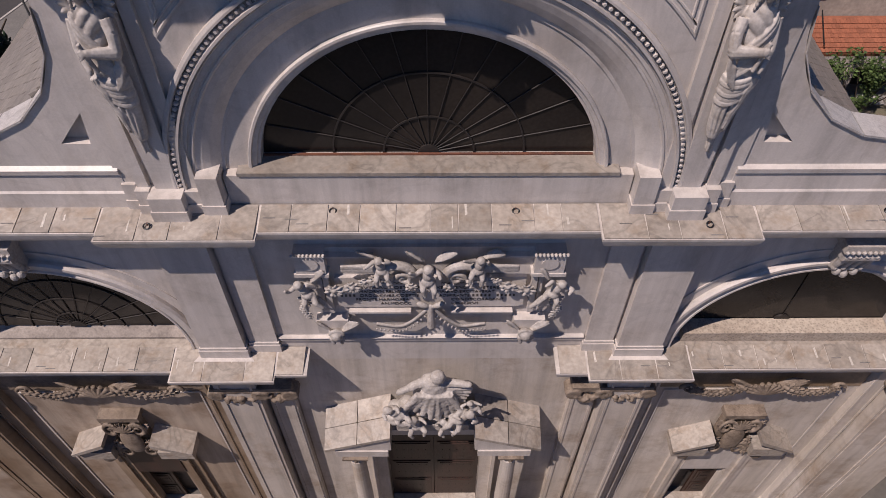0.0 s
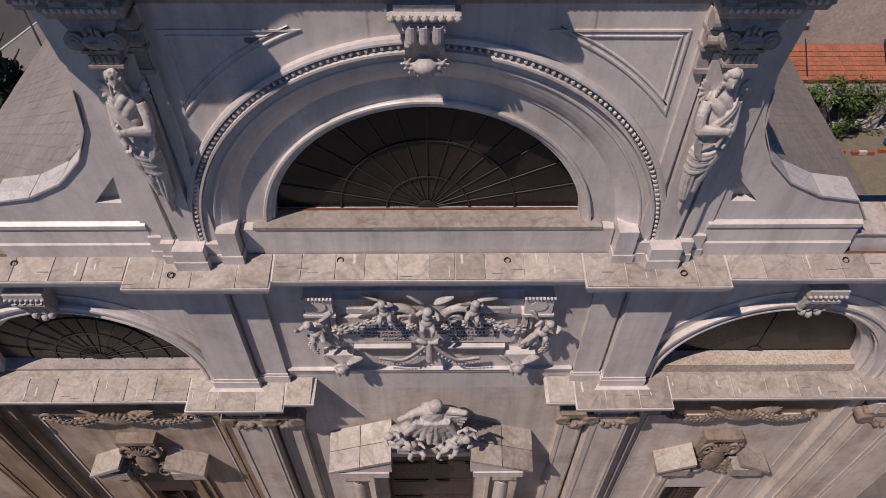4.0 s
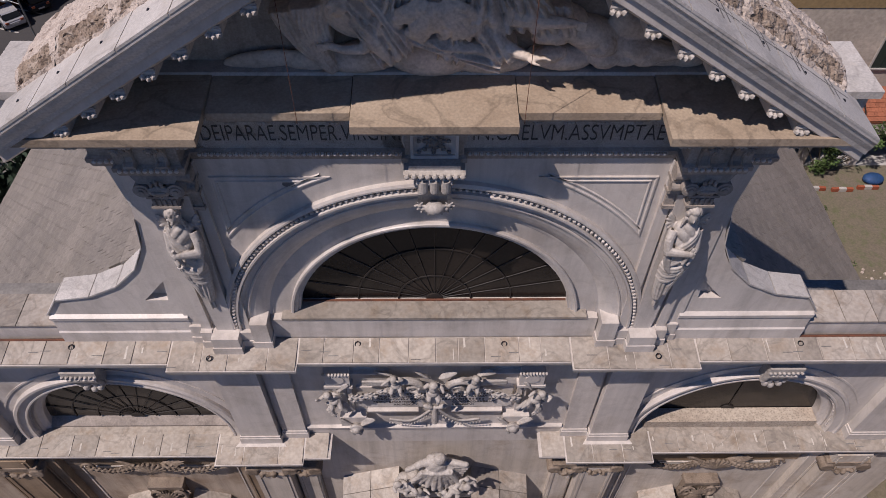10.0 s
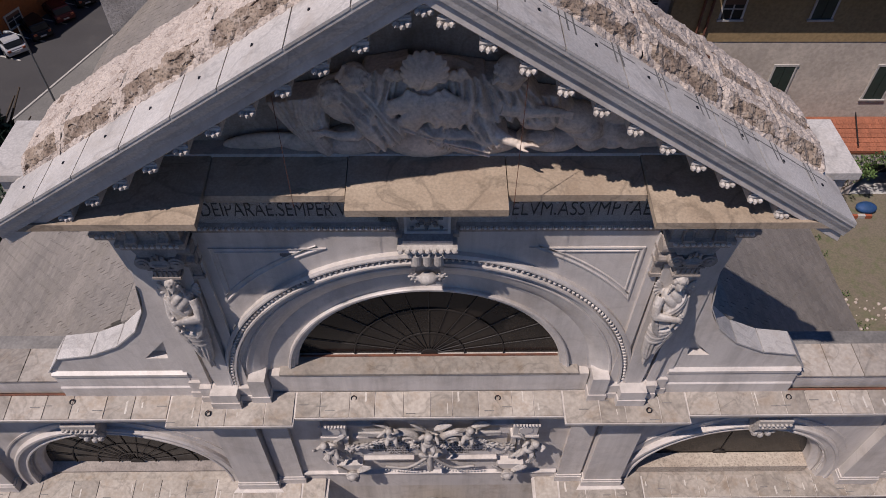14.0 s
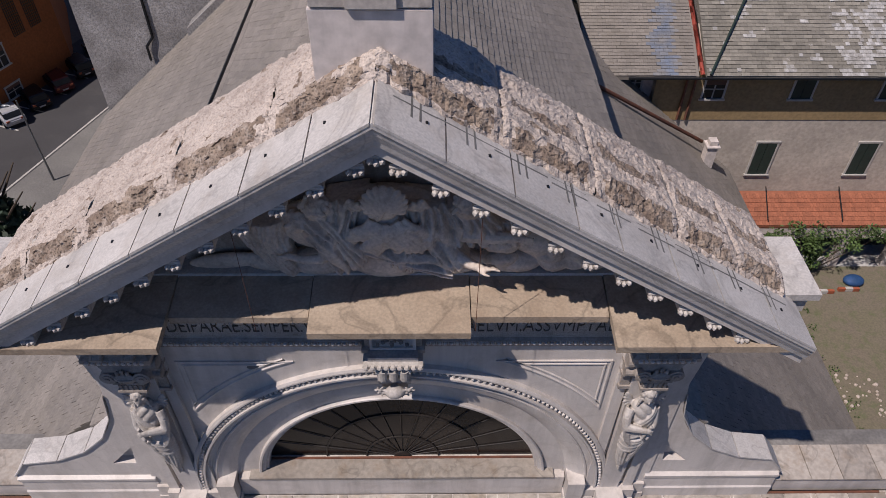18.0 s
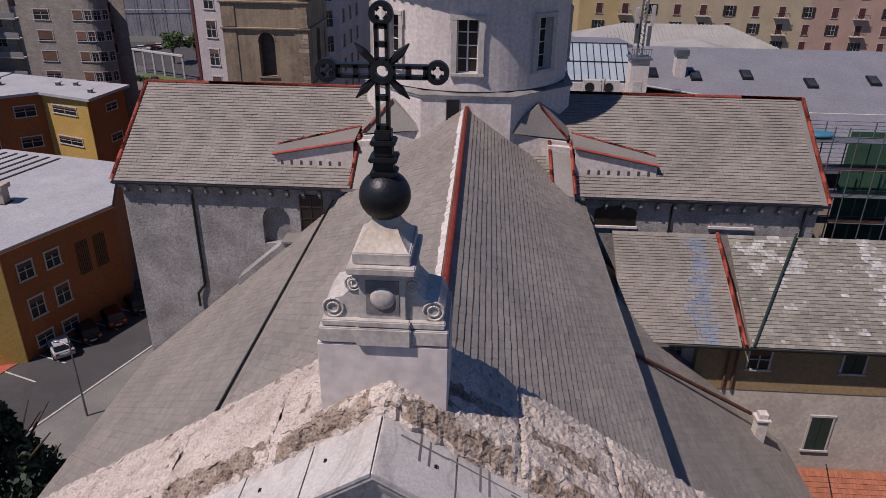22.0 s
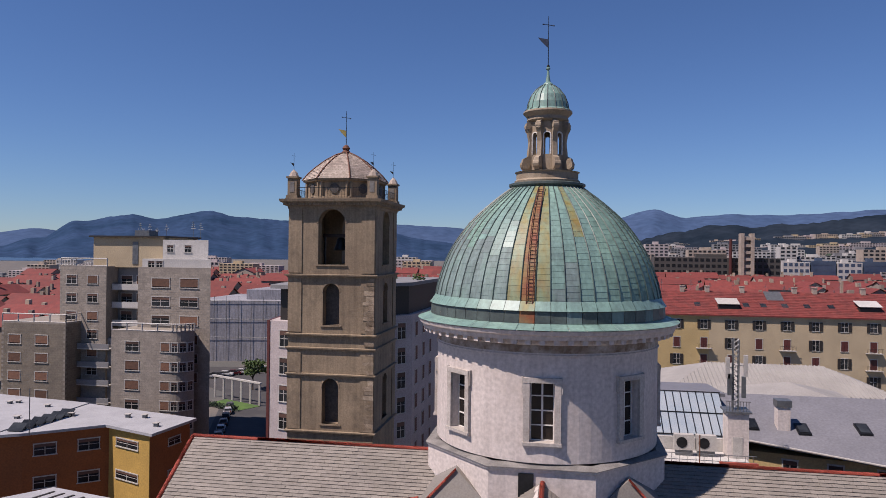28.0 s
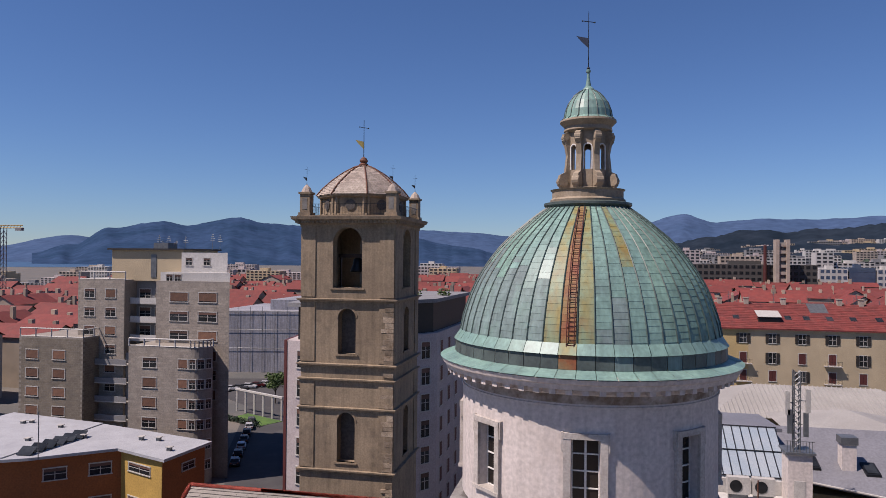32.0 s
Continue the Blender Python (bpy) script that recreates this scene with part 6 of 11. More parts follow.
carved("portal_sculpture", bm, MARBLE_CARVED, "marble group of a draped figure rising on clouds and cherubs", "sculpture", 0.032, 0.05)

# doors
for k, (cx, hw, top) in enumerate(((0, 1.62, 5.15), (-9.9, 0.85, 2.0), (9.9, 0.85, 2.0))):
    d = thing(f"door_{k + 1}", (cx, 0.35, G), "dark panelled wooden church door with iron studs" if k == 0 else "dark wooden side door standing half open", "door", kind="structure")
    for s in (-1, 1):
        if k and s * cx < 0:
            continue
        bm = B()
        xa, xb = sorted((cx + s * 0.01, cx + s * hw))
        box(bm, xa, xb, 0.34, 0.42, G, top)
        n = 4 if k == 0 else 3
        for i in range(n):
            z0 = G + 0.25 + (top - G - 0.3) * i / n
            z1 = G + (top - G - 0.3) * (i + 1) / n + 0.05
            box(bm, xa + 0.12, xb - 0.12, 0.31, 0.35, z0, z1)
            box(bm, xa + 0.22, xb - 0.22, 0.29, 0.32, z0 + 0.1, z1 - 0.1)
        part("door_leaf", bm, WOOD_DOOR, d)
        bm = B()
        for i in range(10):
            for j in range(5):
                box(bm, xa + 0.3 + j * (hw - 0.6) / 4 - 0.015, xa + 0.3 + j * (hw - 0.6) / 4 + 0.015, 0.275, 0.3, G + 0.5 + i * 0.62 * (top + 1.5) / 6.65, G + 0.53 + i * 0.62 * (top + 1.5) / 6.65)
        part("iron_stud_rows", bm, IRON, d)
    # black sheet behind the leaf stands for the unlit church inside
    bm = B()
    box(bm, cx - hw, cx + hw, 0.6, 0.7, G, top)
    part("dark_inside", bm, INK, d)
    bm = B()
    box(bm, cx - hw - 0.5, cx + hw + 0.5, -0.7, 0.35, G, G + 0.12)
    box(bm, cx - hw - 0.9, cx + hw + 0.9, -1.1, -0.7, G, G + 0.06)
    part("threshold", bm, MARBLE_SLAB, d)

# side doors' surrounds, hoods with carved arms
for s in (-1, 1):
    X = s * 9.75
    sp = thing("side_portal", (X, -0.2, G), "marble side door surround with a broken hood", "portal", "side portals")
    for q in (-1, 1):
        bm = B()
        for a, b, y in ((0.85, 1.05, -0.12), (1.05, 1.2, -0.2), (1.2, 1.45, -0.1)):
            box(bm, *sorted((X + q * a, X + q * b)), y, 0.0, G, 3.9)
        part("jamb", bm, MARBLE_BROWN if s < 0 else MARBLE_LOW, sp)
        bm = B()
        prism(bm, [(X + q * 0.75, 5.3), (X + q * 1.95, 4.7), (X + q * 1.95, 4.84), (X + q * 0.75, 5.5)], "y", -0.8, 0.0)
        box(bm, *sorted((X + q * 0.75, X + q * 1.85)), -0.66, 0.0, 4.2, 4.7)
        part("hood_half", bm, MARBLE_SLAB, sp)
        bm = B()
        ball(bm, (X + q * 1.25, -0.3, 3.7), (0.25, 0.2, 0.25), 2)
        part("console", bm, CARVED_LOW, sp)
    bm = B()
    box(bm, X - 0.85, X + 0.85, -0.15, 0.4, 2.0, 3.9)
    part("overdoor", bm, WOOD_DOOR if s < 0 else MARBLE, sp)
    r = random.Random(60 + s)
    bm = B()
    ball(bm, (X, -0.42, 4.65), (0.34, 0.14, 0.42), 3)
    box(bm, X - 0.62, X + 0.62, -0.4, 0.0, 5.38, 5.52)
    for q in (-1, 1):
        scroll(bm, (X + q * 0.42, -0.42, 5.1), 0.26, 0.06, 1.5, -q)
        scroll(bm, (X + q * 0.4, -0.42, 4.25), 0.24, 0.06, 1.5, q)
        wing(bm, (X + q * 0.3, -0.38, 4.8), (X + q * 0.75, -0.34, 5.3), 0.2)
        for k in range(5):
            bloom(bm, (X + q * (0.5 + 0.05 * k), -0.38, 4.6 - 0.13 * k), 0.14, r, 6)
    for k in range(9):
        a = math.pi * k / 8
        rod(bm, (X, -0.5, 5.1), (X + 0.32 * math.cos(a), -0.46, 5.12 + 0.3 * math.sin(a)), 0.04, 0.025, 5)
    box(bm, X - 0.5, X + 0.5, -0.24, 0.0, 4.0, 5.38)
    for v in bm.verts:
        v.co.z = 4.15 + (v.co.z - 4.15) * 1.75
        v.co.x = X + (v.co.x - X) * 1.02
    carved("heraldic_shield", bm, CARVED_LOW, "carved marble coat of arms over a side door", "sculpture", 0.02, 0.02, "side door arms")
    bm = B()
    for q in (-1, 1):
        for k in range(9):
            t = k / 8
            bloom(bm, (X + q * (0.5 + 1.15 * t), -0.24, 8.2 - 0.18 * math.sin(math.pi * t) - 0.12 * t), 0.2 - 0.05 * t, r, 7)
        wing(bm, (X + q * 0.15, -0.3, 8.15), (X + q * 1.0, -0.25, 8.5), 0.24)
        scroll(bm, (X + q * 1.75, -0.2, 8.05), 0.2, 0.05, 1.4, q)
    for k in range(9):
        a = math.pi * k / 8
        rod(bm, (X, -0.36, 8.05), (X + 0.42 * math.cos(a), -0.3, 8.08 + 0.34 * math.sin(a)), 0.045, 0.06, 6)
    for v in bm.verts:
        v.co.z = 8.1 + (v.co.z - 8.1) * 1.3
        v.co.x = X + (v.co.x - X) * 1.25
        v.co.y *= 1.25
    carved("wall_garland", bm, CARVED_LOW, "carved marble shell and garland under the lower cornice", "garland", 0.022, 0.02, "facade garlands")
    for cx, w in ((5.6, 0.75), (4.5, 0.5), (14.1, 0.75)):
        bm = B()
        for q in (-1, 1):
            rod(bm, (s * cx + q * w * 0.85, -0.65, 8.35), (s * cx + q * w * 0.85, -0.2, 8.35), 0.24, seg=14)
        swag(bm, (s * cx - w * 0.8, -0.5, 8.3), (s * cx + w * 0.8, -0.5, 8.3), 0.2, 0.13, 10, r)
        box(bm, s * cx - w, s * cx + w, -0.6, 0.0, 8.45, 8.7)
        carved("pilaster_capital", bm, CARVED_LOW, "carved marble scrolled pilaster capital with a garland", "capital", 0.03, 0.04, "lower capitals")
    bm = B()
    sweep(bm, [(0, 8.6), (0.08, 8.6), (0.08, 8.8), (0.14, 8.85), (0, 8.9)], [(s * 15, 0), (s * 6.9, 0)] if s < 0 else [(6.9, 0), (15, 0)])
    part("string_course", bm, MARBLE, facade)
    bm = B()
    box(bm, *sorted((s * 6.75, s * 12.85)), -0.04, 0.0, 7.75, 8.6)
    part("frieze_band", bm, CARVED_LOW if s < 0 else MARBLE_BROWN, facade, "brown-stained marble frieze band")
    # sunk wall panel outlines in the lower storey
    bm = B()
    for x0, x1 in ((7.0, 7.05), (12.45, 12.5)):
        box(bm, *sorted((s * x0, s * x1)), -0.03, 0.0, G + 1.0, 7.5)
    box(bm, *sorted((s * 7.0, s * 12.5)), -0.03, 0.0, 7.5, 7.56)
    part("panel_fillet", bm, MARBLE, facade)


# ---- pinnacle with the iron cross ----
pin = thing("gable_pinnacle", (-0.05, 0.45, 28.0), "stained marble gable pedestal with scrolls and a pyramid cap", "pedestal")
CX, CY = -0.04, 0.42


def pblock(name, x0, x1, y0, y1, z0, z1, mat=MARBLE_STATUE, bev=0.015):
    bm = B()
    box(bm, CX + x0, CX + x1, y0, y1, z0, z1)
    bmesh.ops.bevel(bm, geom=bm.edges[:], offset=bev, segments=2, affect="EDGES")
    return part(name, bm, mat, pin)


pblock("base_block", -0.86, 0.84, -0.05, 1.1, 27.6, 29.28, PLASTER_WHITE)
pblock("lower_course", -0.83, 0.83, -0.06, 1.06, 29.3, 29.52)
pblock("front_course", -0.34, 0.36, -0.12, 0.0, 29.3, 29.56)
pblock("upper_course", -0.79, 0.79, -0.03, 1.0, 29.53, 29.62)
pblock("front_moulding", -0.33, 0.35, -0.1, 0.0, 29.57, 29.66)
pblock("die", -0.3, 0.3, 0.0, 0.85, 29.62, 30.26)
pblock("die_panel", -0.21, 0.21, -0.012, 0.0, 29.72, 30.2, MARBLE_DARK, 0.004)
bm = B(); ball(bm, (CX, 0.0, 29.95), (0.16, 0.07, 0.16), 3)
part("boss", bm, MARBLE_STATUE, pin, smooth=True)
for s in (-1, 1):
    bm = B()
    pts = [(CX + s * 0.3, 29.62), (CX + s * 0.76, 29.62), (CX + s * 0.78, 29.75), (CX + s * 0.7, 29.88), (CX + s * 0.52, 29.92), (CX + s * 0.4, 30.05), (CX + s * 0.38, 30.22), (CX + s * 0.3, 30.26)]
    prism(bm, pts, "y", 0.06, 0.78)
    part("scroll", bm, MARBLE_STATUE, pin)
    bm = B()
    for x, z, q in ((0.64, 29.76, 0.13), (0.37, 30.12, 0.1)):
        for rr in (q, q * 0.55):
            for k in range(14):
                a0, a1 = 2 * math.pi * k / 14, 2 * math.pi * (k + 1) / 14
                rod(bm, (CX + s * x + rr * math.cos(a0), 0.05, z + rr * math.sin(a0)), (CX + s * x + rr * math.cos(a1), 0.05, z + rr * math.sin(a1)), 0.018, seg=5)
    part("volute", bm, MARBLE_STATUE, pin)
pblock("cap_moulding", -0.36, 0.36, -0.08, 0.92, 30.26, 30.32)
pblock("cap_slab", -0.42, 0.42, -0.13, 0.97, 30.32, 30.42)
pblock("cap_block", -0.36, 0.36, -0.03, 0.88, 30.42, 30.58)
bm = B()
ring = None
for k in range(9):
    t = k / 8
    w = 0.19 * (1 - t) ** 2.0 + 0.14
    d = 0.27 * (1 - t) ** 2.0 + 0.15
    z = 30.58 + 0.4 * t
    cur = [bm.verts.new((CX + i * w, CY + j * d, z)) for i, j in ((-1, -1), (1, -1), (1, 1), (-1, 1))]
    if ring:
        for i in range(4):
            bm.faces.new((ring[i], ring[(i + 1) % 4], cur[(i + 1) % 4], cur[i]))
    ring = cur
bm.faces.new(ring)
bmesh.ops.recalc_face_normals(bm, faces=bm.faces)
part("pyramid_cap", bm, material("rusty_marble", (0.48, 0.44, 0.39), (0.4, 0.34, 0.27), 1.6, 0.65, 0.2, 16, dirt=(0.25, 0.16, 0.09), dirt_amount=0.5, dirt_scale=1.2), pin)

cross = thing("iron_cross", (CX, CY, 30.9), "black wrought-iron cross with ringed ends on an iron ball", "cross")
bm = B(); ball(bm, (CX, CY, 31.17), 0.32, 4)
part("ball", bm, IRON, cross, smooth=True)
bm = B()
for z0, z1, w in ((31.44, 31.5, 0.16), (31.5, 31.62, 0.12), (31.62, 31.68, 0.17), (31.68, 31.82, 0.11), (31.82, 31.88, 0.15), (31.88, 32.0, 0.1)):
    box(bm, CX - w, CX + w, CY - w, CY + w, z0, z1)
bmesh.ops.bevel(bm, geom=bm.edges[:], offset=0.015, segments=2, affect="EDGES")
part("foot", bm, IRON, cross)
ZC = 32.67
for nm, d, L0 in (("lower_arm", (0, -1), 0.67), ("upper_arm", (0, 1), 0.52), ("left_arm", (-1, 0), 0.52), ("right_arm", (1, 0), 0.52)):
    bm = B()
    px, pz = -d[1], d[0]
    for q in (-1, 1):
        for a, b in ((0.1, L0),):
            x0, z0 = CX + d[0] * a + px * q * 0.06, ZC + d[1] * a + pz * q * 0.06
            x1, z1 = CX + d[0] * b + px * q * 0.06, ZC + d[1] * b + pz * q * 0.06
            xa, xb, za, zb = min(x0, x1), max(x0, x1), min(z0, z1), max(z0, z1)
            box(bm, xa - (0.022 if xa == xb or abs(px) > 0 else 0), xb + (0.022 if xa == xb or abs(px) > 0 else 0), CY - 0.05, CY + 0.05, za - (0.022 if abs(pz) > 0 else 0), zb + (0.022 if abs(pz) > 0 else 0))
    for a in (0.12, 0.3, L0 - 0.02):
        box(bm, CX + d[0] * a - 0.07 * abs(px) - 0.03 * abs(d[0]), CX + d[0] * a + 0.07 * abs(px) + 0.03 * abs(d[0]), CY - 0.05, CY + 0.05, ZC + d[1] * a - 0.07 * abs(pz) - 0.03 * abs(d[1]), ZC + d[1] * a + 0.07 * abs(pz) + 0.03 * abs(d[1]))
    if nm != "lower_arm":
        c = (CX + d[0] * 0.63, ZC + d[1] * 0.63)
        arch(bm, [(0.075, CY - 0.05), (0.135, CY - 0.05), (0.135, CY + 0.05), (0.075, CY + 0.05)], c[0], c[1], 0, 360, 24)
        for k in range(4):
            a = math.pi * k / 2 + math.pi / 4
            rod(bm, (c[0] + 0.045 * math.cos(a), CY, c[1] + 0.045 * math.sin(a)), (c[0] + 0.1 * math.cos(a), CY, c[1] + 0.1 * math.sin(a)), 0.025, seg=6)
    part(nm, bm, IRON, cross)
bm = B()
arch(bm, [(0.07, CY - 0.055), (0.14, CY - 0.055), (0.14, CY + 0.055), (0.07, CY + 0.055)], CX, ZC, 0, 360, 24)
part("centre_ring", bm, IRON, cross)
for k in range(4):
    a = math.pi / 4 + math.pi * k / 2
    bm = B()
    d = Vector((math.cos(a), 0, math.sin(a)))
    c = Vector((CX, CY, ZC))
    rod(bm, c + d * 0.12, c + d * 0.3, 0.035, 0.05, 6)
    rod(bm, c + d * 0.3, c + d * 0.44, 0.05, 0.008, 6)
    part("ray", bm, IRON, cross)


# ---- nave, aisles, transept ----
church = thing("church_building", (0, 20, G), "church nave, aisles and transept under grey slate roofs", "church")
RZ = 23.5
NX, NZ = 7.75, 17.95      # nave eave
SLATE_BASE = material("slate_bed", (0.19, 0.176, 0.158), (0.15, 0.14, 0.127), 0.5, 0.8, 0.2, 8)


def roof_face(name, o, e, top, lu=0.42, lv=0.4, inside=None, parent=None, mat=None):
    """A sloping roof: bed from the eave line o-e up to the ridge offset top, covered with slates."""
    o, e, top = Vector(o), Vector(e), Vector(top)
    bm = B()
    pts = [o, e, e + top, o + top]
    quad_slab(bm, [tuple(p) for p in pts], 0.22)
    bed = part(name, bm, SLATE_BASE, parent or church)
    u = (e - o).normalized()
    v = top.normalized()
    slates("slate_course", bed, o + v * 0.0, u, v, int((e - o).length / lu), int(top.length / lv), lu, lv, mat, inside)
    return bed


for s in (-1, 1):
    up = (-s * NX, 0, RZ - NZ)
    o, e = ((s * NX, 0.66, NZ), (s * NX, 37.2, NZ))
    roof_face("nave_roof", o, e, up, 0.5, 0.26)
    if s < 0:
        roof_face("aisle_roof", (-22.3, 1.2, 5.2), (-22.3, 33.8, 5.2), (14.2, 0, 12.2), 0.5, 0.32)
    else:
        roof_face("aisle_roof", (20.4, 1.2, 5.0), (20.4, 33.8, 5.0), (-13.0, 0, 10.7), 0.5, 0.32)
    for d in (1, -1):
        xa, xb = sorted((s * 0.2, s * 22.4))
        roof_face("transept_roof", (xa, 40.5 - d * 7.0, 18.68), (xb, 40.5 - d * 7.0, 18.68), (0, d * 7.0, 4.84), 0.62, 0.25, inside=lambda p: (p.x - DX) ** 2 + (p.y - DY) ** 2 > 6.9 ** 2)
bm = B()
box(bm, -6.6, 6.6, 1.0, 36, G, 18.0)
part("nave_wall", bm, PLASTER_WHITE, church)
bm = B()
box(bm, 6.6, 7.3, 1.8, 33.9, 16.0, 17.9)
part("clerestory_wall", bm, PLASTER_ROUGH, church)
bm = B()
box(bm, -22.0, 22.0, 34.4, 47.0, G, 18.45)
for a, b, z0, z1 in ((-22.0, -13.2, G, 18.45), (-13.2, -10.9, G, 14.2), (-13.2, -10.9, 17.4, 18.45), (-10.9, 22.0, G, 18.45)):
    box(bm, a, b, 33.9, 34.4, z0, z1)
arched_panel(bm, -13.2, -10.9, 14.2, 17.4, -12.05, 16.2, 0.9, 33.9, 34.4, 16, 14.5)
part("transept_wall", bm, PLASTER_ROUGH, church)
for s in (-1, 1):
    bm = B()
    prism(bm, [(33.9, 18.45), (47.0, 18.45), (40.5, 23.1)], "x", s * 21.4, s * 22.0)
    part("transept_gable", bm, PLASTER_ROUGH, church)
bm = B()
box(bm, -21.8, 20.0, 3, 33.9, G, 4.9)
part("aisle_wall", bm, PLASTER_ROUGH, church)


# ridge and verge tiles: half-round red tiles, each a piece
def tile_mesh(name, r, length, mat):
    bm = B()
    n = 6
    for z, rr in ((0, r * 1.06), (length, r * 0.94)):
        for i in range(n + 1):
            a = math.pi * i / n
            bm.verts.new((rr * math.cos(a), z, rr * math.sin(a)))
    bm.verts.ensure_lookup_table()
    for i in range(n):
        bm.faces.new((bm.verts[i], bm.verts[i + 1], bm.verts[n + 2 + i], bm.verts[n + 1 + i]))
    ret = bmesh.ops.solidify(bm, geom=bm.faces[:], thickness=0.02)
    me = bpy.data.meshes.new(name)
    bm.to_mesh(me); bm.free()
    me.materials.append(mat)
    return me


RIDGE_TILE = tile_mesh("ridge_tile", 0.14, 0.42, TERRACOTTA)


def tile_run(p, q, parent, name="ridge_tile", step=0.4, scale=1.0):
    p, q = Vector(p), Vector(q)
    d = q - p
    n = max(1, int(d.length / step))
    rot = d.to_track_quat("Y", "Z").to_matrix().to_4x4()
    at = base_of(parent)
    for i in range(n):
        ob = new(name, RIDGE_TILE)
        ob.parent = parent
        ob.matrix_parent_inverse = Matrix.Translation(-at)
        ob.matrix_basis = Matrix.Translation(p + d * (i / n)) @ rot @ Matrix.Diagonal((scale, 1, scale, 1))


tile_run((0.12, 1.6, RZ + 0.03), (0.12, 35.6, RZ + 0.03), church)
rm = random.Random(6)
for i in range(46):
    y = 1.7 + 0.73 * i
    bm = B()
    w = rm.uniform(0.1, 0.22)
    zs = lambda x: RZ - abs(x) * (RZ - NZ) / NX + 0.05
    quad_slab(bm, [(-0.12 - w, y, zs(0.12 + w)), (-0.06, y, zs(0.06)), (-0.06, y + 0.7, zs(0.06)), (-0.12 - rm.uniform(0.08, 0.2), y + 0.7, zs(0.25))], 0.03)
    part("ridge_mortar", bm, PLASTER_WHITE, church)
tile_run((-22.4, 40.5, 23.53), (-6.6, 40.5, 23.53), church)
tile_run((6.6, 40.5, 23.53), (22.4, 40.5, 23.53), church)
for s in (-1, 1):
    tile_run((s * 22.4, 33.5, 18.72), (s * 22.4, 40.5, 23.55), church, "verge_tile")
    # eave cornice with wooden brackets, gutter
    bm = B()
    box(bm, *sorted((s * 8.0, s * 22.2)), 33.74, 33.9, 18.2, 18.45)
    part("eave_board", bm, PLASTER_ROUGH, church)
    for k in range(13):
        bm = B()
        x = s * (9.0 + k * 1.05)
        box(bm, x - 0.08, x + 0.08, 33.46, 33.9, 18.1, 18.4)
        box(bm, x - 0.08, x + 0.08, 33.66, 33.9, 17.86, 18.1)
        part("eave_bracket", bm, MARBLE_DARK, church)
    bm = B()
    rod(bm, (s * 7.6, 33.4, 18.6), (s * 22.4, 33.4, 18.6), 0.07, seg=8)
    part("gutter", bm, IRON, church)
    # low white sheds on the transept slope, pierced by small holes, edged with red tiles
    shed = thing("roof_shed", (s * 9.5, 34.9, 19.2), "low white roof shed with red tile edges and vent holes", "shed", "roof sheds")
    bm = B()
    prism(bm, [(s * 7.0, 19.2), (s * 12.1, 19.3), (s * 12.1, 20.3), (s * 7.0, 21.3)], "y", 34.9, 35.15)
    part("front_wall", bm, PLASTER_WHITE, shed)
    # the holes are shade painted as black boxes on the wall face
    for k in range(7):
        bm = B()
        x = s * (7.9 + k * 0.62)
        box(bm, x - 0.08, x + 0.08, 34.885, 34.9, 19.6, 19.98)
        part("vent_hole", bm, INK, shed)
    bm = B()
    quad_slab(bm, [(s * 6.9, 34.8, 21.36), (s * 12.2, 34.8, 20.36), (s * 12.2, 36.3, 20.6), (s * 6.9, 37.6, 21.6)], 0.08)
    part("shed_roof", bm, SLATE_ONE, shed)
    tile_run((s * 12.2, 34.8, 20.38), (s * 6.9, 34.8, 21.38), shed, "edge_tile", 0.4, 0.75)
    tile_run((s * 12.2, 36.2, 20.62), (s * 6.9, 37.5, 21.62), shed, "edge_tile", 0.4, 0.6)
    # sloping strip roof between nave and shed, with two red edges
    bm = B()
    quad_slab(bm, [(s * 5.4, 36.0, 21.45), (s * 6.75, 36.0, 21.3), (s * 6.95, 33.0, 18.85), (s * 5.6, 33.0, 18.95)], 0.35)
    strip = tagged(part("strip_roof", bm, SLATE_ONE), "short slate strip roof edged with red tiles beside the nave", "roof", "strip roofs")
    for xa, xb in ((5.4, 5.6), (6.75, 6.95)):
        tile_run((s * xb, 33.0, 18.98), (s * xa, 36.0, 21.48), strip, "edge_tile", 0.4, 0.8)
    bm = B()
    prism(bm, [(s * 5.6, 17.5), (s * 6.95, 17.5), (s * 6.95, 18.7), (s * 5.6, 18.8)], "y", 33.05, 35.5)
    prism(bm, [(s * 5.3, 19.5), (s * 6.9, 18.5), (s * 6.8, 21.2), (s * 5.3, 21.3)], "y", 35.4, 36.2)
    part("strip_wall", bm, PLASTER_WHITE, strip)
    # little hipped roof at the foot of the drum
    bm = B()
    ap, l_, r_, bk = (s * 4.6, 36.6, 23.6), (s * 2.6, 35.6, 22.0), (s * 6.6, 36.2, 21.5), (s * 5.0, 39.5, 23.6)
    V = [bm.verts.new(p) for p in (ap, l_, r_, bk, (l_[0], l_[1], 20.5), (r_[0], r_[1], 20.3), (s * 2.6, 39, 22.0), (s * 7.0, 39.5, 21.8))]
    for f in ((0, 1, 2), (0, 2, 7, 3), (0, 3, 6, 1)):
        bm.faces.new([V[i] for i in f])
    bmesh.ops.recalc_face_normals(bm, faces=bm.faces)
    hip = tagged(part("hip_roof", bm, SLATE_ONE), "small slate hipped roof at the foot of the drum", "roof", "hip roofs")
    bm = B()
    prism(bm, [(s * 2.7, 20.5), (s * 6.5, 20.3), (s * 6.5, 21.4), (s * 2.7, 21.9)], "y", 35.95, 36.35)
    part("hip_wall", bm, PLASTER_WHITE, hip)
    tile_run((s * 6.6, 36.15, 21.55), (s * 4.6, 36.55, 23.65), hip, "hip_tile", 0.4, 0.7)

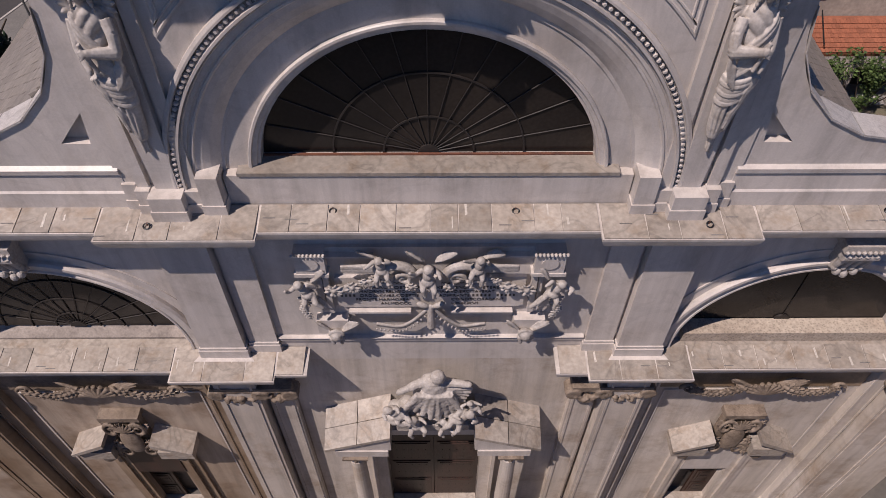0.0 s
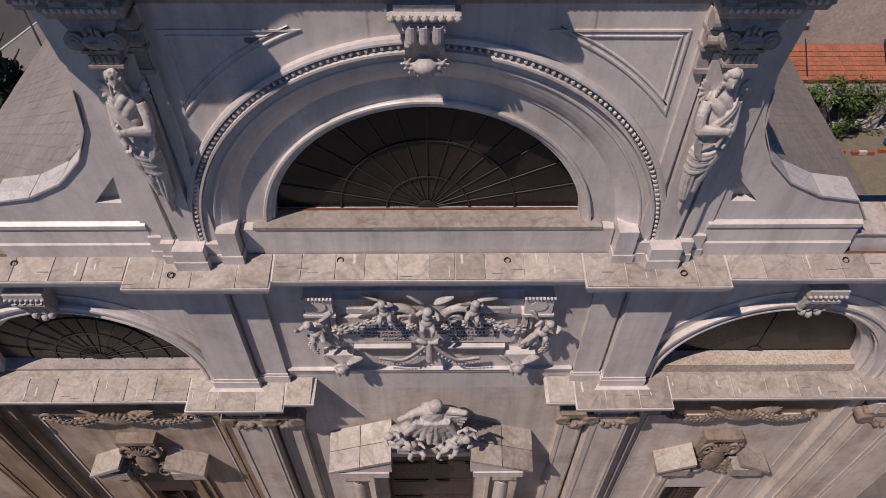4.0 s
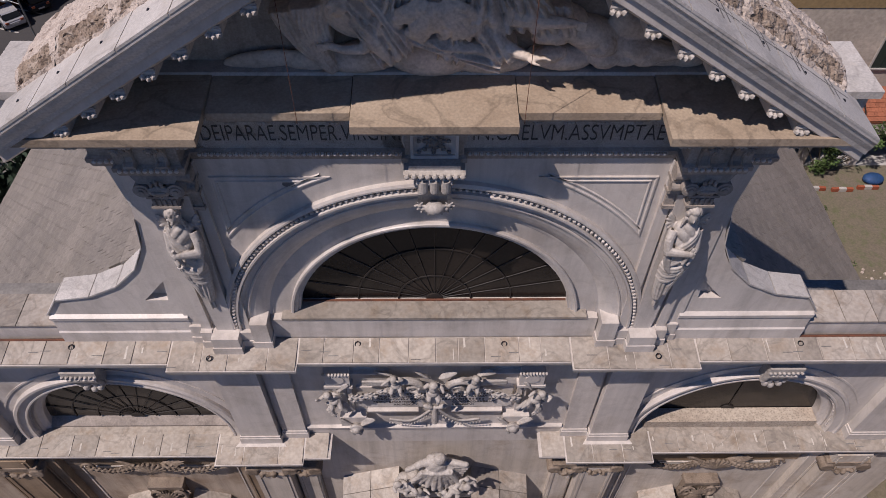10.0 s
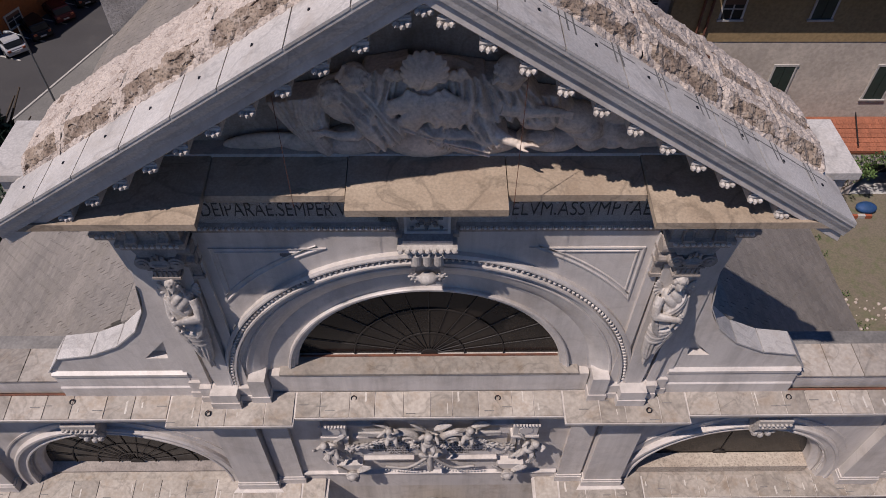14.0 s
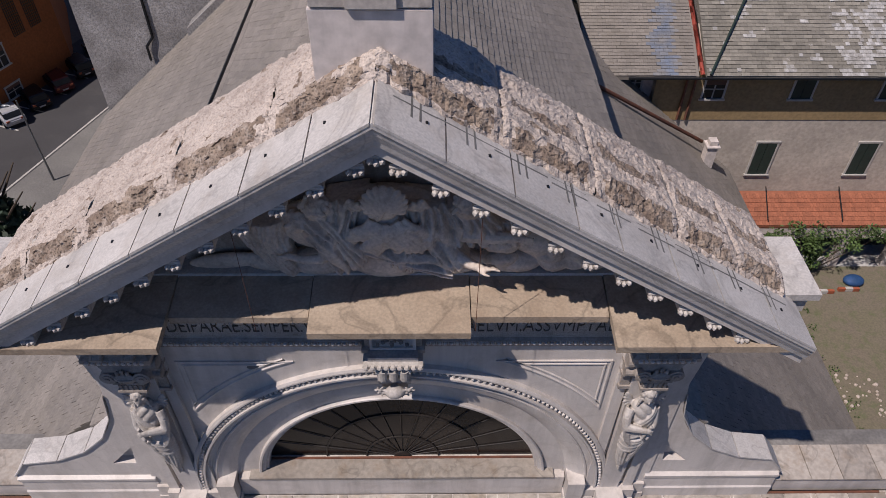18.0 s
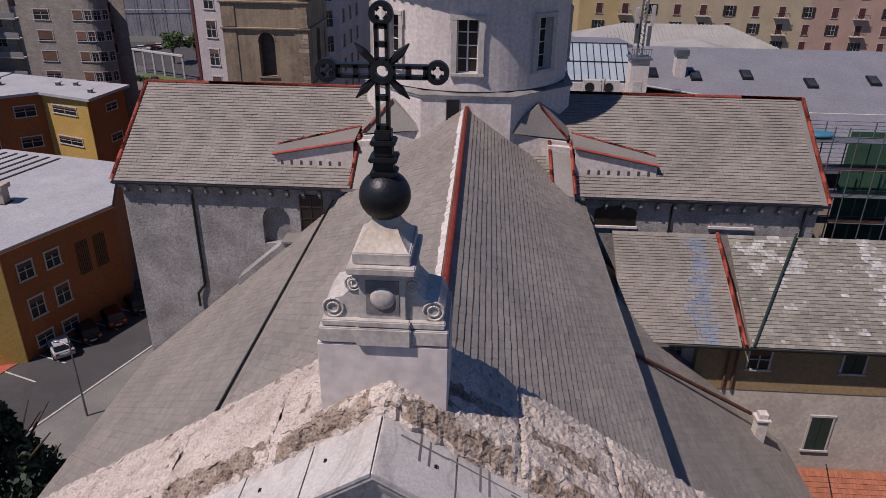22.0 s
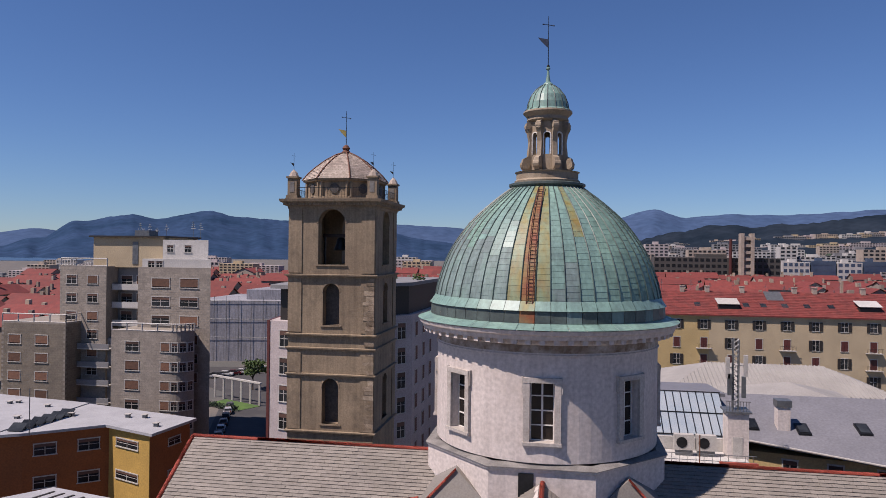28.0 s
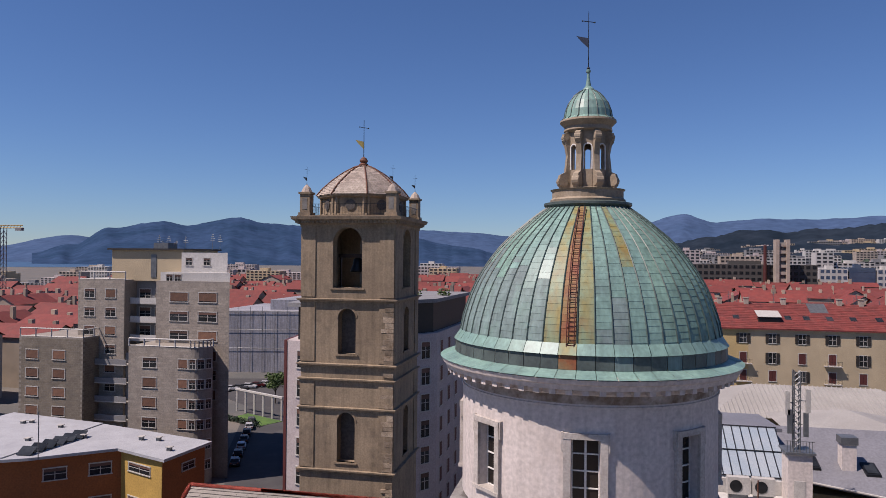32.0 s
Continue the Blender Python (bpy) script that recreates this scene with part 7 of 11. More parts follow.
# left transept wall: downpipe, niche, doorway, buttress
bm = B()
for p, q in (((-17.4, 33.8, 18.4), (-17.4, 33.8, 11.2)), ((-17.4, 33.8, 11.2), (-17.9, 33.7, 10.6)), ((-17.9, 33.7, 10.6), (-17.9, 33.7, 9.6))):
    rod(bm, p, q, 0.09, seg=8)
part("downpipe", bm, IRON, church)
dw = thing("roof_door", (-9.6, 33.85, 15.0), "old dark glazed doorway onto the aisle roof", "door")
bm = B(); box(bm, -10.4, -8.9, 33.8, 33.88, 14.9, 18.0)
part("opening", bm, GLASS_DARK, dw)
for z in (15.0, 16.4, 17.2, 17.95):
    bm = B(); box(bm, -10.4, -8.9, 33.74, 33.82, z, z + 0.06); part("rail", bm, WOOD_DOOR, dw)
for x in (-10.4, -9.7, -8.98):
    bm = B(); box(bm, x, x + 0.07, 33.74, 33.82, 14.9, 18.0); part("stile", bm, WOOD_DOOR, dw)
bm = B()
prism(bm, [(-9.6, 14.6), (-9.6, 15.2), (-11.3, 15.2), (-14.6, 12.4), (-14.6, 11.6)], "y", 32.6, 33.9)
tagged(part("flying_buttress", bm, PLASTER_ROUGH), "sloping rendered buttress against the transept wall", "buttress")
bm = B()
prism(bm, [(-9.5, 15.2), (-9.5, 15.32), (-11.4, 15.32), (-11.4, 15.2)], "y", 32.45, 33.9)
tagged(part("buttress_slab", bm, SLATE_ONE), "slate slab laid on the buttress top", "slab")
bm = B()
rod(bm, (-8.2, 6.0, 17.75), (-8.2, 33.8, 17.75), 0.07, seg=6)
part("nave_gutter", bm, IRON, church)
# right transept wall: arched windows, patches
for x0, x1, z0, z1 in ((8.4, 11.0, 16.7, 18.0), (15.6, 18.2, 16.9, 17.8)):
    w = thing("transept_window", ((x0 + x1) / 2, 33.85, z0), "dark low arched window under the transept eave", "window", "transept windows")
    bm = B()
    n = 10
    pts = [(x0, z0), (x1, z0)] + [((x0 + x1) / 2 + (x1 - x0) / 2 * math.cos(math.pi * i / n), z1 - 0.35 + 0.35 * math.sin(math.pi * i / n)) for i in range(n + 1)]
    prism(bm, pts, "y", 33.86, 33.9)
    part("pane", bm, GLASS_DARK if x0 < 12 else PLASTER_ROUGH, w)
    bm = B(); box(bm, x0 - 0.1, x1 + 0.1, 33.75, 33.9, z0 - 0.15, z0); part("sill", bm, PLASTER_WHITE, w)
for x in (13.1, 21.2):
    bm = B(); rod(bm, (x, 33.8, 18.4), (x, 33.8, 16.4), 0.08, seg=8); part("downpipe", bm, IRON, church)
bm = B()
rod(bm, (8.4, 22.5, 15.0), (17.4, 26.4, 8.3), 0.11, seg=8)
part("aisle_pipe", bm, RUST, church)
chim = thing("chimney", (17.7, 25.6, 7.5), "small white plastered chimney on the aisle roof", "chimney")
bm = B(); box(bm, 17.4, 18.0, 25.3, 25.9, 6.8, 8.6); part("stack", bm, PLASTER_WHITE, chim)
bm = B(); box(bm, 17.3, 18.1, 25.2, 26.0, 8.6, 8.7); box(bm, 17.45, 17.95, 25.35, 25.85, 8.7, 9.0); part("cap", bm, PLASTER_WHITE, chim)
sky_l = thing("roof_hatch", (1.0, 2.6, 23.0), "small blue-framed roof hatch beside the ridge", "hatch")
bm = B(); quad_slab(bm, [(0.3, 2.2, 23.45), (1.2, 2.2, 22.85), (1.2, 3.2, 22.85), (0.3, 3.2, 23.45)], 0.15)
part("cover", bm, material("blue_metal", (0.064, 0.096, 0.141), (0.06, 0.085, 0.128), 3, 0.4, 0.05, 10, metal=0.4), sky_l)

# ---- dome ----
dome = thing("dome", (DX, DY, 18.7), "round white drum with a green copper dome", "dome")
bm = B()
lathe(bm, [(7.34, 19.0), (7.34, 24.1), (7.44, 24.14), (7.46, 24.3), (6.5, 24.3)], 8, (DX, DY), math.pi / 8, math.pi / 8 + 2 * math.pi)
part("drum_base", bm, PLASTER_WHITE, dome)
bm = B()
lathe(bm, [(7.52, 24.28), (7.52, 24.31), (6.9, 24.45), (6.5, 24.3)], 8, (DX, DY), math.pi / 8, math.pi / 8 + 2 * math.pi)
part("lead_flashing", bm, MARBLE_DARK, dome)
# drum wall in bays, with the windows cut out
DR = 6.66
W_ANG = [radians(270 + 45 * k) for k in range(8)]
HW = 0.099     # half angle of an opening
bm = B()


def drum_panel(bm, a0, a1, z0, z1, r0=DR, r1=DR - 0.6, n=None):
    n = n or max(1, int((a1 - a0) / 0.09))
    for i in range(n):
        b0, b1 = a0 + (a1 - a0) * i / n, a0 + (a1 - a0) * (i + 1) / n
        P = [(DX + r * math.cos(b), DY + r * math.sin(b), z) for z in (z0, z1) for r, b in ((r0, b0), (r0, b1), (r1, b1), (r1, b0))]
        V = [bm.verts.new(p) for p in P]
        for f in ((0, 1, 5, 4), (2, 3, 7, 6), (0, 3, 2, 1), (4, 5, 6, 7)) + (((0, 4, 7, 3),) if i == 0 else ()) + (((1, 2, 6, 5),) if i == n - 1 else ()):
            bm.faces.new([V[k] for k in f])


for k, a in enumerate(W_ANG):
    drum_panel(bm, a + HW, a + radians(45) - HW, 24.5, 30.9)
    drum_panel(bm, a - HW, a + HW, 24.5, 25.6)
    drum_panel(bm, a - HW, a + HW, 28.75, 30.9)
bmesh.ops.remove_doubles(bm, verts=bm.verts, dist=1e-4)
bmesh.ops.recalc_face_normals(bm, faces=bm.faces)
part("drum", bm, PLASTER_WHITE, dome)
bm = B()
lathe(bm, [(DR, 30.12), (DR + 0.07, 30.14), (DR + 0.07, 30.22), (DR, 30.24)], 64, (DX, DY))
part("string_moulding", bm, PLASTER_WHITE, dome)
FRAME_STONE = material("window_frame_plaster", (0.47, 0.43, 0.395), (0.4, 0.365, 0.33), 1.0, 0.8, 0.15, 9, dirt=(0.192, 0.16, 0.128), dirt_amount=0.5)
WOOD_WHITE = material("white_painted_wood", (0.72, 0.7, 0.67), (0.64, 0.62, 0.59), 2, 0.5, 0.05, 15)
for a in W_ANG:
    w = thing("drum_window", (DX + DR * math.cos(a), DY + DR * math.sin(a), 25.6), "tall white casement window in a moulded plaster frame", "window", "drum windows")
    M = Matrix.Translation((DX, DY, 0)) @ Matrix.Rotation(a - radians(270), 4, "Z")

    def wpart(name, boxes, mat, parent=None):
        bm = B()
        for b in boxes:
            box(bm, *b)
        bmesh.ops.transform(bm, matrix=M, verts=bm.verts)
        return part(name, bm, mat, parent or w)
    h = 0.655
    wpart("surround", [(-h - 0.34, -h, -DR - 0.1, -DR + 0.2, 25.5, 29.0), (h, h + 0.34, -DR - 0.1, -DR + 0.2, 25.5, 29.0), (-h - 0.34, h + 0.34, -DR - 0.12, -DR + 0.2, 28.75, 29.02), (-h - 0.42, h + 0.42, -DR - 0.15, -DR + 0.1, 28.7, 29.1)][:3], FRAME_STONE)
    wpart("frame_ear", [(-h - 0.42, -h - 0.34, -DR - 0.08, -DR + 0.2, 28.2, 29.06), (h + 0.34, h + 0.42, -DR - 0.08, -DR + 0.2, 28.2, 29.06)], FRAME_STONE)
    wpart("sill", [(-h - 0.38, h + 0.38, -DR - 0.16, -DR + 0.5, 25.45, 25.62)], FRAME_STONE)
    pane = wpart("pane", [(-h, h, -DR + 0.5, -DR + 0.53, 25.6, 28.76)], GLASS_DARK)
    for x in (-h, -0.05, h - 0.08):
        wpart("stile", [(x, x + (0.1 if x == -0.05 else 0.08), -DR + 0.44, -DR + 0.52, 25.6, 28.76)], WOOD_WHITE)
    for z in (25.6, 26.4, 27.18, 27.96, 28.68):
        wpart("glazing_bar", [(-h, h, -DR + 0.45, -DR + 0.52, z, z + 0.06)], WOOD_WHITE)
bm = B()
box(bm, -1.15, -0.35, DY - 6.86, DY - 6.5, 22.7, 24.0)
part("hatch", bm, IRON, dome)
bm = B()
lathe(bm, [(6.6, 30.72), (6.95, 30.76), (7.0, 30.84), (7.15, 30.86), (7.18, 31.08), (7.6, 31.1), (7.66, 31.32), (7.78, 31.38), (7.84, 31.58), (6.9, 31.75)], 72, (DX, DY))
part("drum_cornice", bm, PLASTER_WHITE, dome)
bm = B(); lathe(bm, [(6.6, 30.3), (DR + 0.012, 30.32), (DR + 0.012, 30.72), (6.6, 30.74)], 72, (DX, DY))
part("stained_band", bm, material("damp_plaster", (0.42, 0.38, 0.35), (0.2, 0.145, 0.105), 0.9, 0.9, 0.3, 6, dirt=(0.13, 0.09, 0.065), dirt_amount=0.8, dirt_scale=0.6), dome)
for k in range(64):
    a = 2 * math.pi * k / 64
    bm = B()
    box(bm, -0.14, 0.14, -7.52, -7.05, 30.86, 31.09)
    bmesh.ops.transform(bm, matrix=Matrix.Translation((DX, DY, 0)) @ Matrix.Rotation(a, 4, "Z"), verts=bm.verts)
    part("cornice_block", bm, PLASTER_WHITE, dome)
DOME = [(6.86, 32.55), (6.8, 33.1), (6.68, 33.7), (6.5, 34.3), (6.27, 34.95), (5.98, 35.6), (5.63, 36.2), (5.22, 36.8), (4.75, 37.4), (4.22, 37.95), (3.65, 38.45), (3.05, 38.95), (2.45, 39.4), (2.05, 39.68)]
COLS = 54


def ring_pt(r, z, a):
    return Vector((DX + r * math.cos(a), DY + r * math.sin(a), z))


def metal_panel(V, F, a0, a1, r0, z0, r1, z1, lift):
    """One sheet with raised edges."""
    k = len(V)
    n = Vector((math.cos((a0 + a1) / 2), math.sin((a0 + a1) / 2), 0.5)).normalized()
    e = 0.012 / max(r0, 0.5)
    for r, z, a, h in ((r0, z0, a0 + e, lift), (r0, z0, a1 - e, lift), (r1, z1, a1 - e, lift * 0.3), (r1, z1, a0 + e, lift * 0.3), (r0, z0, a0 + e, 0), (r0, z0, a1 - e, 0)):
        V.append(ring_pt(r, z, a) + n * h)
    F += [(k, k + 1, k + 2, k + 3), (k + 4, k + 5, k + 1, k)]


def copper_tone(name, a, b, dirt, island):
    return material(name, a, b, 0.5, 0.62, 0.12, 6, spec=0.35, dirt=dirt, dirt_amount=0.5, dirt_scale=0.35, spread=0.05, island=island, stretch=(1, 1, 0.4), streak=0.25)


GREEN_T = ((0.205, 0.335, 0.275), (0.15, 0.255, 0.215), (0.09, 0.125, 0.115))
GREY_T = ((0.19, 0.265, 0.25), (0.135, 0.18, 0.18), (0.16, 0.27, 0.22))
COPPER_IS = copper_tone("green_copper_sheets", *GREEN_T, True)
COPPER_GREY = copper_tone("greyed_copper", *GREY_T, False)
COPPER_GREY_IS = copper_tone("greyed_copper_sheets", *GREY_T, True)
COPPER_YEL = material("yellowed_copper", (0.23, 0.19, 0.055), (0.18, 0.27, 0.18), 1.6, 0.55, 0.12, 6, dirt=(0.2, 0.1, 0.035), dirt_amount=0.45, dirt_scale=0.25, stretch=(1, 1, 0.15))
bm = B()
lathe(bm, [(r - 0.03, z) for r, z in DOME], 72, (DX, DY))
part("dome_bed", bm, COPPER_DARK, dome)
farV, farF, greyV, greyF = [], [], [], []
rust_col = COLS * 3 // 4 - 1
FINE = [DOME[0]]
for p, q in zip(DOME, DOME[1:]):
    FINE += [((p[0] + q[0]) / 2, (p[1] + q[1]) / 2), q]
tone = random.Random(14)
for c in range(COLS):
    a0, a1 = 2 * math.pi * c / COLS, 2 * math.pi * (c + 1) / COLS
    near = 190 < math.degrees((a0 + a1) / 2) < 350
    col_pts = FINE if c % 2 else [FINE[0]] + [((p[0] + q[0]) / 2, (p[1] + q[1]) / 2) for p, q in zip(FINE, FINE[1:])] + [FINE[-1]]
    # low sheets on the left and beside the rust column are greyer
    grey_to = tone.randint(9, 16) if rust_col - 11 < c < rust_col else tone.randint(3, 11) if c in (rust_col + 2, rust_col + 3) else 0
    for i, ((r0, z0), (r1, z1)) in enumerate(zip(col_pts, col_pts[1:])):
        grey = i + tone.randint(-1, 1) < grey_to
        if abs(c - rust_col) <= 5:
            V, F = [], []
            metal_panel(V, F, a0, a1, r0, z0, r1, z1, 0.014)
            mat = COPPER_RUST if c == rust_col else COPPER_YEL if abs(c - rust_col) == 1 or (c == rust_col + 4 and i > 12) else COPPER_GREY if grey else COPPER
            adopt("copper_sheet", mesh_of("copper_sheet", V, F, mat), dome)
        elif grey:
            metal_panel(greyV, greyF, a0, a1, r0, z0, r1, z1, 0.014)
        else:
            metal_panel(farV, farF, a0, a1, r0, z0, r1, z1, 0.014)
    if near:
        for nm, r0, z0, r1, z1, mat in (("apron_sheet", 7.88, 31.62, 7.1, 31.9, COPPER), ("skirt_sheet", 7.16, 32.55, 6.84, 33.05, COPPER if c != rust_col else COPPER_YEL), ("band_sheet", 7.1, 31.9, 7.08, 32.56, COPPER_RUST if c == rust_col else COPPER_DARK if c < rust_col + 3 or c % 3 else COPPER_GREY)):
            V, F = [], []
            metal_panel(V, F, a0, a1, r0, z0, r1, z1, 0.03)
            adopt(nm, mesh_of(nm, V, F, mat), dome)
    else:
        metal_panel(farV, farF, a0, a1, 7.88, 31.62, 7.02, 31.92, 0.03)
        metal_panel(farV, farF, a0, a1, 7.0, 31.9, 6.9, 32.55, 0.03)
adopt("far_sheets", mesh_of("far_sheets", farV, farF, COPPER_IS), dome, "", "stuff")
adopt("greyed_sheets", mesh_of("greyed_sheets", greyV, greyF, COPPER_GREY_IS), dome, "", "stuff")
COPPER_SEAM = material("seam_copper", (0.06, 0.095, 0.085), (0.04, 0.055, 0.052), 1.0, 0.5, 0.1, 8)
# standing seams
for c in range(COLS):
    a = 2 * math.pi * c / COLS
    if 185 < math.degrees(a) < 355:
        bm = B()
        pts = [ring_pt(r + 0.03, z + 0.01, a) for r, z in [(7.0, 31.92), (6.92, 32.5)] + DOME]
        for p, q in zip(pts, pts[1:]):
            rod(bm, p, q, 0.034, seg=4)
        part("standing_seam", bm, COPPER_SEAM, dome)
# ladder up the dome
RUST_DARK = material("dark_red_rust", (0.1, 0.022, 0.014), (0.05, 0.015, 0.012), 3, 0.8, 0.3, 25)
lad = thing("dome_ladder", (DX, DY - 6.9, 31.9), "rusty iron ladder fixed up the copper dome", "ladder")
al = 2 * math.pi * (rust_col + 0.62) / COLS
for da in (-0.025, 0.025):
    bm = B()
    pts = [ring_pt(r + 0.1, z + 0.06, al + da * 6.8 / max(r, 2.5)) for r, z in [(6.98, 31.95)] + DOME[:-1]]
    for p, q in zip(pts, pts[1:]):
        rod(bm, p, q, 0.025, seg=5)
    part("side_rail", bm, RUST_DARK, lad)
for i in range(len(DOME) - 2):
    for t in (0, 0.33, 0.66):
        r = DOME[i][0] * (1 - t) + DOME[i + 1][0] * t + 0.1
        z = DOME[i][1] * (1 - t) + DOME[i + 1][1] * t + 0.06
        d = 0.025 * 6.8 / max(r, 2.5)
        bm = B(); rod(bm, ring_pt(r, z, al - d), ring_pt(r, z, al + d), 0.018, seg=5)
        part("rung", bm, RUST_DARK, lad)

# lantern
LST = material("lantern_stone", (0.32, 0.262, 0.192), (0.243, 0.192, 0.134), 1.0, 0.85, 0.3, 10, dirt=(0.17, 0.128, 0.085), dirt_amount=0.5, dirt_scale=0.6)
lan = thing("lantern", (DX, DY, 39.6), "stone lantern with scrolled buttresses and a ribbed copper cap", "lantern")
bm = B(); lathe(bm, [(2.2, 39.55), (2.35, 39.7), (2.35, 39.82), (2.0, 39.9)], 32, (DX, DY)); part("lead_ring", bm, COPPER_DARK, lan)
bm = B(); lathe(bm, [(1.98, 39.8), (2.02, 40.0), (1.9, 40.1), (1.9, 40.45), (2.0, 40.55), (1.2, 40.65)], 32, (DX, DY)); part("base_ring", bm, LST, lan)
for k in range(8):
    a = radians(22.5 + 45 * k)
    M = Matrix.Translation((DX, DY, 0)) @ Matrix.Rotation(a + math.pi / 2, 4, "Z")
    bm = B()
    box(bm, -0.2, 0.2, -1.08, -0.85, 40.6, 43.75)
    prism(bm, [(-1.08, 40.6), (-1.55, 40.62), (-1.72, 40.95), (-1.6, 41.35), (-1.3, 41.5), (-1.2, 42.4), (-1.32, 43.0), (-1.45, 43.2), (-1.42, 43.55), (-1.08, 43.75)], "x", -0.15, 0.15)
    rod(bm, (-0.19, -1.45, 40.98), (0.19, -1.45, 40.98), 0.28, seg=12)
    rod(bm, (-0.18, -1.3, 43.35), (0.18, -1.3, 43.35), 0.17, seg=10)
    bmesh.ops.transform(bm, matrix=M, verts=bm.verts)
    part("scroll_buttress", bm, LST, lan)
    a = radians(45 * k)
    M = Matrix.Translation((DX, DY, 0)) @ Matrix.Rotation(a + math.pi / 2, 4, "Z")
    bm = B()
    arched_panel(bm, -0.3, 0.3, 40.6, 43.75, 0, 42.75, 0.21, -1.05, -0.85, n=10, foot=41.6)
    bmesh.ops.transform(bm, matrix=M, verts=bm.verts)
    part("arcade_panel", bm, LST, lan)
    bm = B()
    arch(bm, [(0.19, -1.08), (0.25, -1.08), (0.25, -1.0), (0.19, -1.0)], 0, 42.75, 0, 180, 10)
    for x in (-0.25, 0.19):
        box(bm, x, x + 0.06, -1.08, -1.0, 41.6, 42.75)
    bmesh.ops.transform(bm, matrix=M, verts=bm.verts)
    part("white_frame", bm, WOOD_WHITE, lan)
bm = B(); lathe(bm, [(1.15, 43.65), (1.3, 43.75), (1.25, 43.95), (1.4, 44.1), (1.52, 44.22), (1.5, 44.32), (1.2, 44.4)], 32, (DX, DY)); part("lantern_cornice", bm, LST, lan)
bm = B(); lathe(bm, [(1.45, 44.33), (1.28, 44.45), (1.22, 44.85), (1.05, 45.3), (0.75, 45.7), (0.4, 45.95), (0.2, 46.05)], 32, (DX, DY)); part("copper_cap", bm, COPPER, lan, smooth=False)
for k in range(16):
    a = 2 * math.pi * k / 16
    bm = B()
    pts = [ring_pt(r + 0.015, z, a) for r, z in ((1.45, 44.36), (1.28, 44.47), (1.22, 44.85), (1.05, 45.3), (0.75, 45.7), (0.4, 45.97))]
    for p, q in zip(pts, pts[1:]):
        rod(bm, p, q, 0.025, seg=5)
    part("cap_rib", bm, COPPER_DARK, lan)
bm = B(); lathe(bm, [(0.34, 46.0), (0.3, 46.08), (0.16, 46.2), (0.09, 46.6), (0.07, 46.95), (0.13, 47.0), (0.13, 47.08), (0.06, 47.15)], 16, (DX, DY)); part("finial", bm, COPPER, lan)


def vane(x, y, z0, z1, flag_z, k, parent, flag_mat, side=-1):
    bm = B(); rod(bm, (x, y, z0), (x, y, z1), 0.03 * k, 0.018 * k, 6); ball(bm, (x, y, z0 + 0.08 * k), 0.1 * k, 2)
    part("rod", bm, IRON, parent)
    bm = B()
    prism(bm, [(x, flag_z - 0.45 * k), (x, flag_z + 0.1 * k), (x + side * 0.65 * k, flag_z + 0.25 * k), (x + side * 0.4 * k, flag_z - 0.05 * k)], "y", y - 0.012, y + 0.012)
    part("flag", bm, flag_mat, parent)
    bm = B()
    zc = z1 - 0.55 * k
    rod(bm, (x - 0.32 * k, y, zc + 0.06 * k), (x + 0.32 * k, y, zc - 0.06 * k), 0.022 * k, seg=5)
    for q in (-1, 1):
        ball(bm, (x + q * 0.33 * k, y, zc - q * 0.06 * k), 0.05 * k, 1)
    part("cross_bar", bm, IRON, parent)


v1 = thing("weather_vane", (DX, DY, 47.1), "thin iron weather vane with cross above the lantern", "vane")
vane(DX, DY, 47.1, 50.3, 48.75, 1.0, v1, material("blue_iron", (0.025, 0.034, 0.068), (0.017, 0.025, 0.043), 3, 0.5, 0.05, 20))

QUOIN = material("bare_quoin_stone", (0.33, 0.265, 0.195), (0.17, 0.125, 0.085), 1.5, 0.95, 0.9, 10, dirt=(0.1, 0.07, 0.05), dirt_amount=0.6, spread=0.3)
# ---- bell tower ----
TX0, TX1, TY0, TY1 = -21.85, -14.35, 55.0, 62.5
TCX, TCY, TH = (TX0 + TX1) / 2, (TY0 + TY1) / 2, (TX1 - TX0) / 2
tower = thing("bell_tower", (TCX, TCY, G), "tall square brown rendered bell tower", "tower")
CUT = [(20.4, 25.2, 24.1, 0.72, 21.0), (28.55, 33.4, 32.1, 0.72, 29.3), (33.5, 39.4, 37.9, 1.18, 34.4)]
